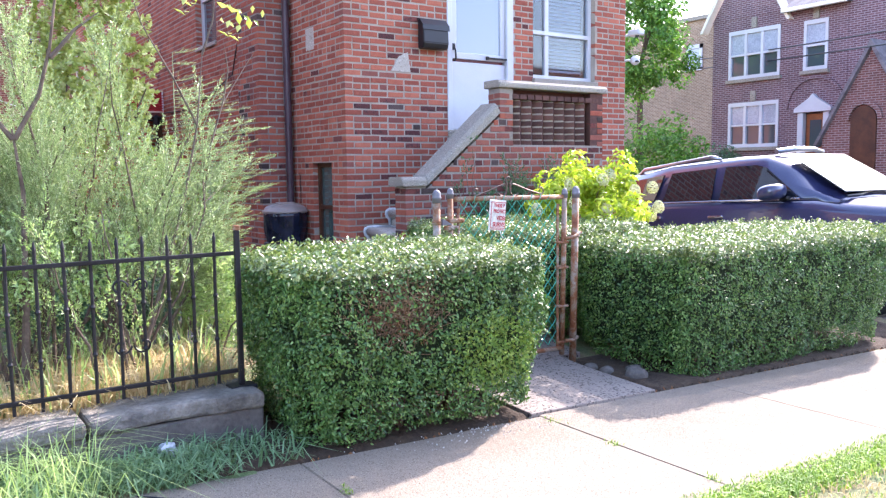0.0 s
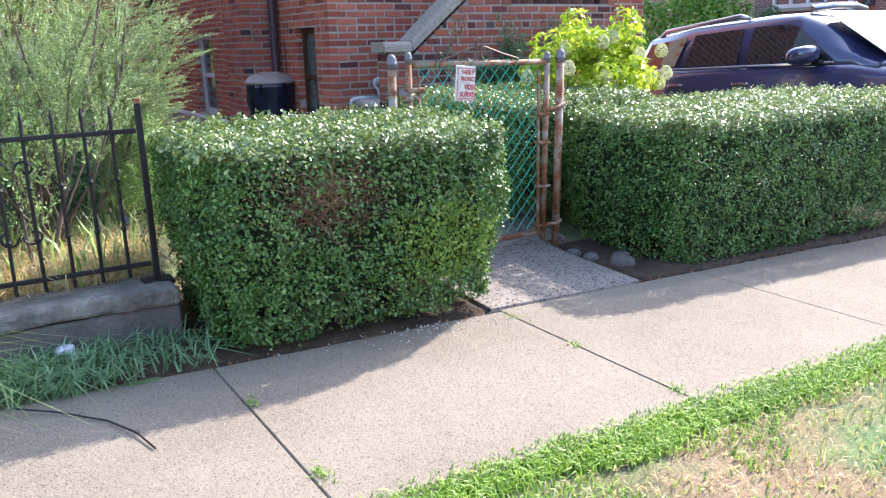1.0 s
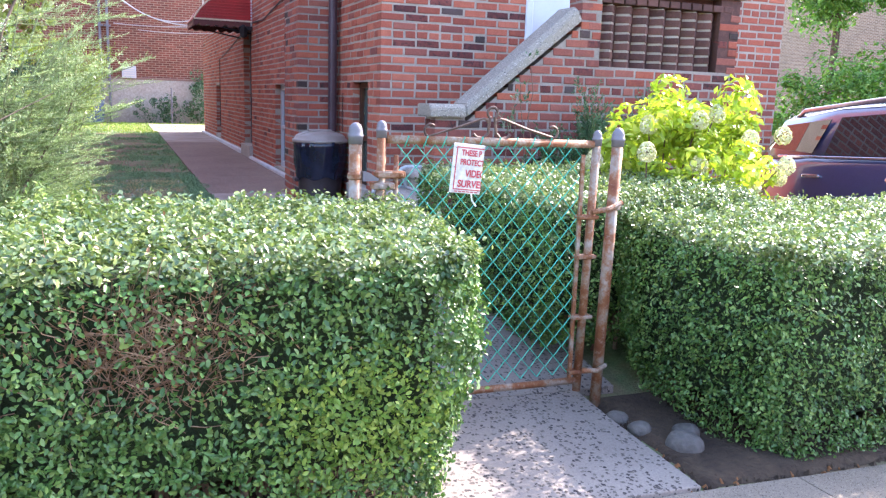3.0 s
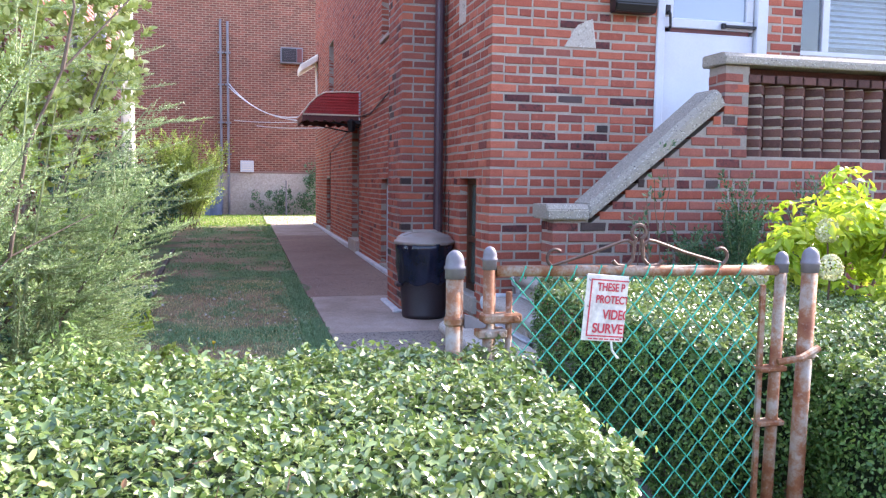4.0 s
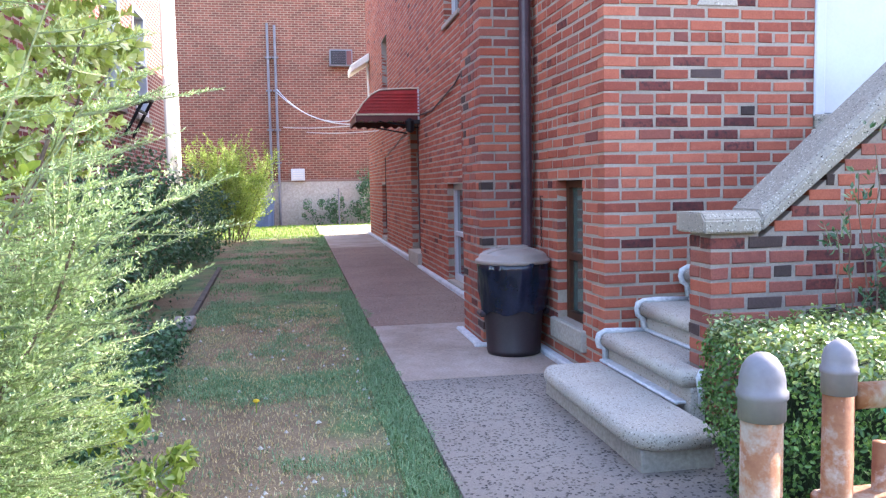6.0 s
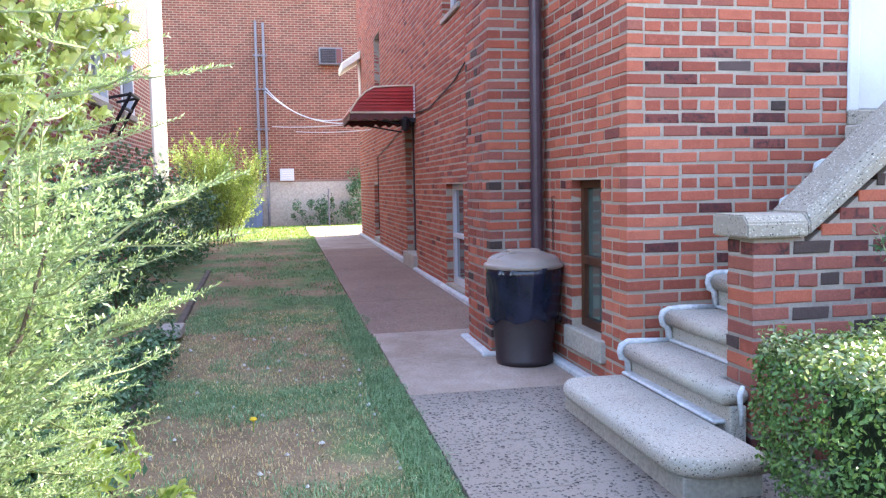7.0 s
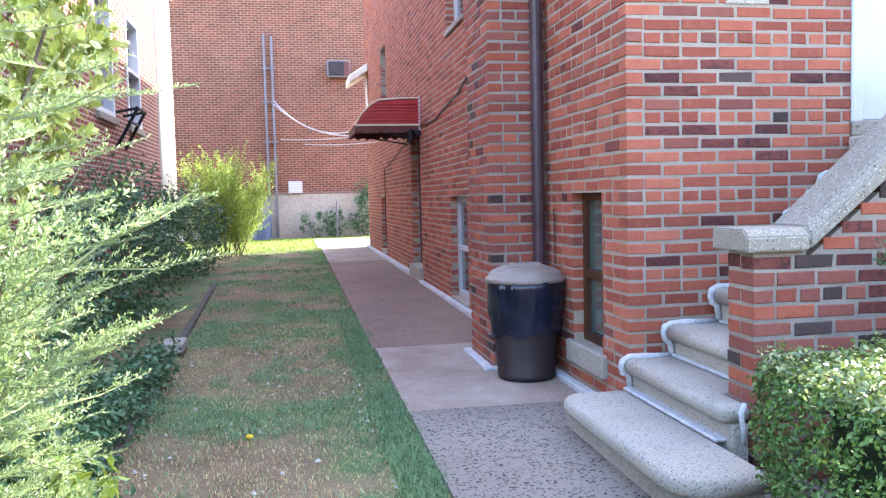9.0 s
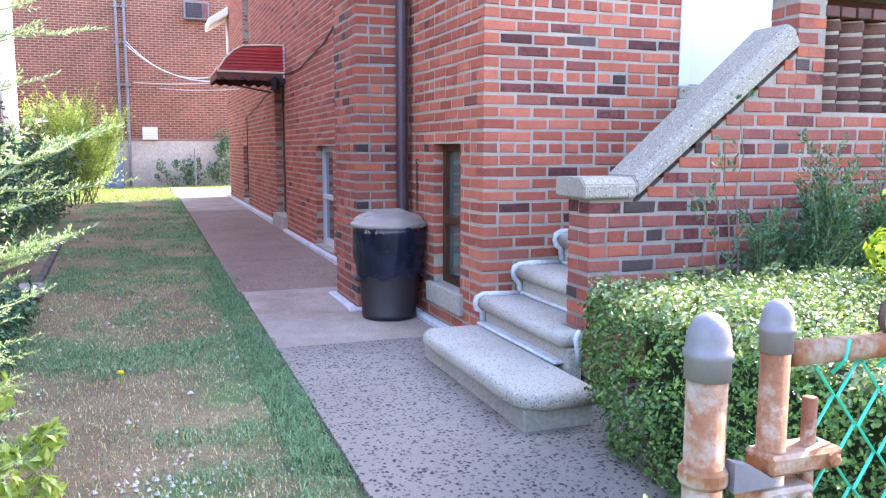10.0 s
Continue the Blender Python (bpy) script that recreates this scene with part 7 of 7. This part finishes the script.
# ---------------------------------------------------------------- houses and trees across the side street
TUDOR_BRICK = brick_texture("tudor_brick", rgb("6c5054"), rgb("5a4248"), rgb("8c8084"), axis="x")
PORCH_BRICK = brick_texture("porch_brick", rgb("74504c"), rgb("624442"), rgb("8c7e7c"), axis="x")
TAN_BRICK = brick_texture("tan_brick", rgb("8e745f"), rgb("745c4c"), rgb("a49482"), axis="x")
ROOF_GREY = surface("grey_shingle", rgb("5c585c"), rgb("747074"), 3, 14, 0.95, bump=0.5)
TX = 25.3


def street_window(parent, y0, y1, z0, z1, lights):
    """A white sash window in a far facade that looks along -x."""
    w = part("window", boxed((TX + 0.05, y0, z0), (TX + 0.08, y1, z1)), PANE, parent, "white-framed sash window")
    bm = bmesh.new()
    step_w = (y1 - y0) / lights
    for i in range(lights + 1):
        y = y0 + step_w * i
        box(bm, (TX - 0.04, y - 0.05, z0 - 0.05), (TX + 0.06, y + 0.05, z1 + 0.05))
    for z in (z0, (z0 + z1) / 2, z1):
        t = 0.07 if z in (z0, z1) else 0.035
        box(bm, (TX - 0.035, y0 - 0.05, z - t), (TX + 0.055, y1 + 0.05, z + t))
    part("window_frame", bm, WHITE_PAINT, w)
    for i in range(lights):
        part("shade", boxed((TX + 0.03, y0 + step_w * i + 0.05, (z0 + z1) / 2 + 0.05), (TX + 0.045, y0 + step_w * (i + 1) - 0.05, z1 - 0.07)), PANE_BLIND, w)
    part("window_sill", boxed((TX - 0.12, y0 - 0.12, z0 - 0.17), (TX + 0.02, y1 + 0.12, z0 - 0.055)), CAST_STONE, w)
    part("keystone", boxed((TX - 0.06, (y0 + y1) / 2 - 0.1, z1 + 0.1), (TX + 0.02, (y0 + y1) / 2 + 0.1, z1 + 0.45)), CAST_STONE, w)
    return w


tudor = thing("brick_house", "purple-brown brick house with a steep front gable", "house", at=(0, -0.2, 0))
bm = bmesh.new()
for a, b, c, d in rect_minus(15.6, 20.7, -0.6, 6.65, [(18.0, 19.95, 4.5, 6.2), (16.29, 17.04, 4.5, 6.15), (18.0, 19.92, 2.1, 3.6), (16.2, 17.1, 1.0, 3.2)]):
    box(bm, (TX, a, c), (TX + 0.3, b, d))
part("wall", bm, TUDOR_BRICK, tudor)
part("body", boxed((TX + 0.31, 15.6, -0.6), (TX + 9, 20.7, 6.6)), TUDOR_BRICK, tudor)
bm = bmesh.new()
extruded(bm, [(20.72, 6.65), (17.9, 6.65), (19.3, 9.0)], "x", TX - 0.02, TX + 0.28)
part("gable", bm, TUDOR_BRICK, tudor)
for (ya, za), (yb, zb) in (((21.0, 6.3), (19.3, 9.25)), ((17.6, 6.3), (19.3, 9.25))):
    bm = bmesh.new()
    extruded(bm, [(ya, za), (yb, zb), (yb, zb + 0.3), (ya + (0.12 if ya > 19 else -0.12), za)], "x", TX - 0.25, TX + 0.1)
    part("bargeboard", bm, CREAM_BOARD, tudor, "pale gable board")
bm = bmesh.new()
extruded(bm, [(TX - 0.4, 6.55), (TX + 4.5, 9.4), (TX + 9.2, 6.55)], "y", 15.5, 17.75)
part("roof", bm, ROOF_GREY, tudor)
bm = bmesh.new()
extruded(bm, [(TX + 0.3, 6.6), (TX + 4.5, 9.4), (TX + 9.2, 6.6)], "y", 17.76, 20.75)
part("roof", bm, ROOF_GREY, tudor)
part("gutter", boxed((TX - 0.45, 15.5, 6.5), (TX - 0.3, 17.7, 6.62)), CREAM_BOARD, tudor)
street_window(tudor, 18.0, 19.95, 4.55, 6.15, 3)
street_window(tudor, 16.29, 17.04, 4.58, 6.1, 1)
street_window(tudor, 18.0, 19.92, 2.12, 3.6, 3)
dr = part("door", boxed((TX + 0.1, 16.32, 1.0), (TX + 0.16, 16.98, 3.1)), surface("varnished_door", rgb("7a4a2c"), rgb("8f5a36"), 4, 40, 0.4), tudor, "brown wooden front door")
part("pane", boxed((TX + 0.085, 16.45, 2.0), (TX + 0.1, 16.85, 2.9)), PANE, dr)
for y0, y1 in ((16.1, 16.3), (17.0, 17.2)):
    part("door_pilaster", boxed((TX - 0.1, y0, 0.9), (TX + 0.1, y1, 3.15), 0.01), WHITE_PAINT, dr)
bm = bmesh.new()
extruded(bm, [(16.0, 3.16), (17.3, 3.16), (17.3, 3.28), (16.8, 3.6), (16.65, 3.75), (16.5, 3.6), (16.0, 3.28)], "x", TX - 0.16, TX + 0.06)
part("pediment", bm, WHITE_PAINT, dr, "white broken pediment")
part("stoop", boxed((TX - 2.0, 15.9, -0.6), (TX - 0.02, 17.5, 1.0), 0.02), PORCH_BRICK, tudor, "brick stoop")
part("arch", tube(bmesh.new(), [(TX - 0.02, 16.65 + 1.0 * math.cos(a), 3.3 + 1.0 * math.sin(a)) for a in [math.pi * i / 12 for i in range(13)]], 0.07, 4), TUDOR_BRICK, tudor)
porch = thing("brick_house", "red brick house with an arched gabled porch", "house")
bm = bmesh.new()
extruded(bm, [(12.2, -0.6), (15.1, -0.6), (15.1, 2.2), (13.65, 4.75), (12.2, 2.2)], "x", 23.5, 25.2)
part("porch", bm, PORCH_BRICK, porch)
part("wall", boxed((TX + 0.02, 8.5, -0.6), (TX + 8, 15.58, 7.2)), TUDOR_BRICK, porch)
bm = bmesh.new()
extruded(bm, [(13.45 + 0.0, 0.6), (14.2, 0.6), (14.2, 2.7)] + [(13.825 + 0.375 * math.cos(a), 2.7 + 0.4 * math.sin(a)) for a in [math.pi * i / 10 for i in range(1, 10)]] + [(13.45, 2.7)], "x", 23.44, 23.5 - 0.001)
part("door", bm, WOOD_BROWN, porch, "arched brown door")
part("arch", tube(bmesh.new(), [(23.46, 13.825 + 0.48 * math.cos(a), 2.7 + 0.5 * math.sin(a)) for a in [math.pi * i / 12 for i in range(13)]], 0.09, 4), PORCH_BRICK, porch)
for (ya, za), (yb, zb) in (((15.3, 2.0), (13.65, 5.0)), ((12.0, 2.0), (13.65, 5.0))):
    bm = bmesh.new()
    extruded(bm, [(ya, za), (yb, zb), (yb, zb - 0.22), (ya + (-0.1 if ya > 14 else 0.1), za)], "x", 23.35, 25.25)
    part("porch_roof", bm, ROOF_GREY, porch)
tan = thing("brick_house", "tan brick building behind the street tree", "house")
part("wall", boxed((34, 25.5, -0.6), (44, 46, 8.8)), TAN_BRICK, tan)
part("parapet_cap", boxed((33.85, 25.4, 8.8), (44, 46, 9.0)), CAST_STONE, tan)
tw = part("window", boxed((33.97, 27.8, 6.4), (33.995, 28.6, 7.45)), PANE_BLIND, tan)
bm = bmesh.new()
for a, b, c, d in ((27.7, 27.85, 6.35, 7.6), (28.55, 28.7, 6.35, 7.6), (27.7, 28.7, 7.4, 7.6), (27.7, 28.7, 6.3, 6.45), (27.7, 28.7, 6.88, 6.96)):
    box(bm, (33.9, a, c), (33.97, b, d))
part("window_frame", bm, WHITE_PAINT, tw)
bush("street_tree", "leafy green street tree beyond the house", (21.4, 20.6, 5.6), (1.9, 1.8, 2.4), 12000, 0.16, TREE_LEAF, 91, 70, 0.55, 0.16, "tree")
bush("garden_bush", "large loose green bush across the street", (19.9, 18.6, 1.35), (2.3, 1.4, 1.5), 9000, 0.15, TREE_LEAF, 92, 60, 0.5, None, "bush")
bush("garden_bush", "dark green bush before the brick house", (23.4, 18.6, 0.9), (0.9, 1.0, 1.1), 4000, 0.12, SHADE_LEAF, 93, 40, 0.35, None, "bush")
pole = thing("utility_pole", "brown wooden utility pole at the street corner", "pole", at=(16, 6, -0.5))
part("shaft", tube(bmesh.new(), [(0, 0, 0), (0, 0, 8)], [0.15, 0.11], 10), BARK, pole)
for dz in (0.0, -0.28):
    w = thing("overhead_wire", "black overhead wire crossing the side street", "wire", "overhead wires")
    pts = [Vector((16, 6.1, 4.05 + dz)).lerp(Vector((34, 29.5, 6.9 + dz * 1.6)), i / 12) - Vector((0, 0, 0.5 * (i / 12) * (1 - i / 12))) for i in range(13)]
    part("wire", tube(bmesh.new(), pts, 0.022, 5), BLACK_IRON, w)
far_row = thing("house_row", "row of brick houses on the far side of the street", "house")
part("wall", boxed((-60, -30, -0.5), (60, -24, 8)), LEFT_RED, far_row)
part("roof", boxed((-60, -30, 8.0), (60, -24, 8.2)), ROOF_GREY, far_row)
street_ahead = part("street_road", slab(-60, 12.4, -12, -3.2, lambda x, y: street(x) - 0.12 + 0.05), bpy.data.materials["asphalt"], None)
structure(street_ahead, "grey asphalt road before the pavement", "road")

# ---------------------------------------------------------------- bricks, course by course
COURSE, BLEN, BHEAD, BHIGH, BJOINT = 0.0698, 0.1955, 0.089, 0.0525, 0.018
ROW0 = 2.04          # height of the middle of course 0; courses are counted downwards
brng = random.Random(21)


def brick_verts(length, j, depth=0.095):
    c = 0.0035
    h = BHIGH / 2
    out = []
    for inset, y in ((c, 0.0), (0.0, c)):
        for sx, sz in ((0, -1), (1, -1), (1, 1), (0, 1)):
            x = inset if sx == 0 else length - inset
            out.append((x + brng.uniform(-j, j), y + (brng.uniform(-j, j) * 0.5 if inset else 0), sz * (h - inset) + brng.uniform(-j, j)))
    for sx, sz in ((0, -1), (1, -1), (1, 1), (0, 1)):
        out.append((0 if sx == 0 else length, depth, sz * h))
    return out


BRICK_FACES = [(0, 1, 2, 3), (4, 5, 1, 0), (5, 6, 2, 1), (6, 7, 3, 2), (7, 4, 0, 3), (8, 9, 5, 4), (9, 10, 6, 5), (10, 11, 7, 6), (11, 8, 4, 7)]
BRICK_MESHES = {}


def brick_mesh(length, mat, variant):
    key = (round(length, 3), mat, variant)
    if key not in BRICK_MESHES:
        BRICK_MESHES[key] = mesh_of("brick", brick_verts(length, 0.0028), BRICK_FACES, BRICKS[mat])
    return BRICK_MESHES[key]


def subtract(a, b, cuts):
    """What is left of the stretch a to b outside the cuts."""
    runs = [(a, b)]
    for c, d in cuts:
        nxt = []
        for p, q in runs:
            if d <= p or c >= q:
                nxt.append((p, q))
            else:
                if c - p > 0.03:
                    nxt.append((p, c))
                if q - d > 0.03:
                    nxt.append((d, q))
        runs = nxt
    return runs


def lay(parent, axis, face, u0, u1, k0, k1, holes, near, weights, start_even=True, special=(), cuts=None, depth=0.095, long=BLEN):
    """Lays courses k1 (top) to k0 (foot) of a wall. axis 'y': u runs along x; 'x': along y.
    near(u, z): whether a brick is a part of its own; the rest is joined."""
    verts, faces, mats = [], [], []
    for k in range(k1, k0 + 1):
        z = ROW0 - COURSE * k
        head = k % 6 == 3
        end_here = (k % 2 == 0) == start_even
        u = u0 + (BHEAD + BJOINT if end_here else 0)
        size = BHEAD if head else long
        row_cuts = [(h[0], h[1]) for h in holes if h[2] - 0.02 < z < h[3] + 0.02]
        if cuts:
            row_cuts = row_cuts + cuts(z)
        while u < u1 - 0.02:
            a, b = u, min(u + size, u1)
            u += size + BJOINT
            for p, q in subtract(a, b, row_cuts):
                if q - p < 0.025:
                    continue
                m = brng.choices(range(5), weights)[0]
                for (sk, s0, sm) in special:
                    if sk == k and p <= s0 <= q:
                        m = sm
                jig = brng.uniform(-0.0025, 0.0018)
                if axis == "y":
                    mat4 = Matrix.Translation((p, face + jig, z + brng.uniform(-0.003, 0.003)))
                else:
                    mat4 = Matrix.Translation((face + jig, q, z + brng.uniform(-0.003, 0.003))) @ Matrix.Rotation(-math.pi / 2, 4, "Z")
                full = abs((q - p) - size) < 0.004
                if near((p + q) / 2, z):
                    me = brick_mesh(size if full else max(0.03, round((q - p) / 0.02) * 0.02), m, brng.randrange(3))
                    if not full:
                        mat4 = mat4 @ Matrix.Diagonal(((q - p) / max(0.03, round((q - p) / 0.02) * 0.02), 1, 1, 1))
                    put("brick", me, parent, "", mat4)
                else:
                    n = len(verts)
                    verts.extend(mat4 @ Vector(v) for v in brick_verts(q - p, 0.0015, depth))
                    faces.extend(tuple(n + i for i in f) for f in BRICK_FACES)
                    mats.extend([m] * 9)
    if verts:
        me = mesh_of("brickwork", verts, faces, BRICKS)
        me.polygons.foreach_set("material_index", mats)
        tagged(put("brickwork", me, parent), kind="stuff")


RED_MIX = (0.47, 0.42, 0.08, 0.0, 0.03)
# lighter, more orange mix that replaces sunlight bounced onto the side wall
SIDE_MIX = (0.6, 0.32, 0.06, 0.0, 0.02)
PARAPET_MIX = (0.0, 0.26, 0.52, 0.04, 0.18)
DARK_MIX = (0.04, 0.40, 0.46, 0.05, 0.05)
FRONT_DARK = [(0, 4.2, 4), (0, 4.63, 3), (0, 5.1, 4), (-1, 4.55, 4), (-1, 4.42, 4), (4, 4.2, 4), (4, 4.45, 4), (4, 4.86, 4), (3, 4.95, 4), (3, 4.87, 3), (5, 4.52, 4), (6, 4.9, 4), (11, 4.44, 4),
              (12, 4.05, 3), (16, 4.05, 3), (-6, 4.8, 4), (-6, 5.2, 2), (18, 4.3, 2), (2, 4.2, 2), (2, 4.6, 2)]
lay(wall_front, "y", FY, FX0, FX1, 27, -69, FRONT_HOLES, lambda u, z: u < 5.4 and 0.15 < z < 2.75, RED_MIX, special=FRONT_DARK)
lay(wall_side, "x", FX0, FY, HY1, 27, -69, SIDE_HOLES, lambda u, z: u < 10.5 and 0.15 < z < 2.75, SIDE_MIX, start_even=False,
    cuts=lambda z: [(CH[1] - 0.005, CH[2] + 0.005)])
lay(chimney, "y", CH[1], CH[0], FX0, 27, -75, [], lambda u, z: 0.15 < z < 3.2, DARK_MIX, special=[(9, 3.65, 3), (9, 3.85, 4), (15, 3.65, 3), (11, 3.95, 4)])
lay(chimney, "x", CH[0], CH[1], CH[2], 27, -75, [], lambda u, z: 0.15 < z < 3.2, (0.15, 0.5, 0.28, 0.04, 0.03), start_even=False)

# brick jambs of the openings in the side wall
for (y0, y1, z0, z1), deep in ((BWIN, 0.065), (SWIN, 0.075), (SDOOR, 0.12), (W3, 0.115)):
    lay(wall_side, "y", y1 - 0.005, FX0 + 0.002, FX0 + deep, int((ROW0 - z0) / COURSE - 0.4), int((ROW0 - z1) / COURSE + 1), [], lambda u, z: False, SIDE_MIX)


def stair_cut(z):
    """The part of the parapet's front above its sloping coping is open."""
    if 1.155 < z < 1.60:
        x = 4.34 + (z - 1.14) / 0.8
        return [(3.9, x)]
    if z >= 1.60:
        return [(3.9, min(5.28, 4.34 + (z - 1.14) / 0.8)), (5.46, 7.0)]
    return []


lay(parapet, "y", PY0, 4.1, 6.80, 28, -1, [], lambda u, z: z > 0.3, PARAPET_MIX, cuts=stair_cut, long=0.172, special=[(13, 4.3, 3), (17, 4.3, 3), (3, 5.35, 3), (15, 4.5, 3), (15, 4.7, 4)])
lay(parapet, "x", 4.1, PY0, PY1, 28, 13, [], lambda u, z: z > 0.1, PARAPET_MIX, start_even=False)
lay(parapet, "x", 5.28, PY0, PY1, 4, -1, [], lambda u, z: True, PARAPET_MIX, start_even=False)
for i in range(7):
    # a column of bricks set on edge across the corner, dog-tooth fashion
    x = 5.475 + i * 0.159
    put("baluster_core", mesh_of("baluster_core", [(u, v, z) for z in (1.595, 2.075) for u, v in ((0.006, 0.006), (0.110, 0.006), (0.110, 0.09), (0.006, 0.09))], [(0, 1, 5, 4), (1, 2, 6, 5), (2, 3, 7, 6), (3, 0, 4, 7), (4, 5, 6, 7)], MORTAR), parapet, "", Matrix.Translation((x, PY0 + 0.086, 0)) @ Matrix.Rotation(radians(-46), 4, "Z"))
    for k in range(0, 7):
        z = ROW0 - COURSE * k
        me = brick_mesh(0.116, 5, brng.randrange(3))
        put("baluster_brick", me, parapet, "", Matrix.Translation((x, PY0 + 0.086, z)) @ Matrix.Rotation(radians(-46), 4, "Z"))
lay(parapet, "y", PY0, 6.60, 6.80, 6, 0, [], lambda u, z: True, DARK_MIX)
# header course under the cap, coloured dark for the cap's shadow
for k in (-1,):
    x = 5.455
    while x < 6.72:
        put("brick", brick_mesh(BHEAD, 5, brng.randrange(3)), parapet, "", Matrix.Translation((x, PY0, ROW0 - COURSE * k)))
        x += BHEAD + BJOINT
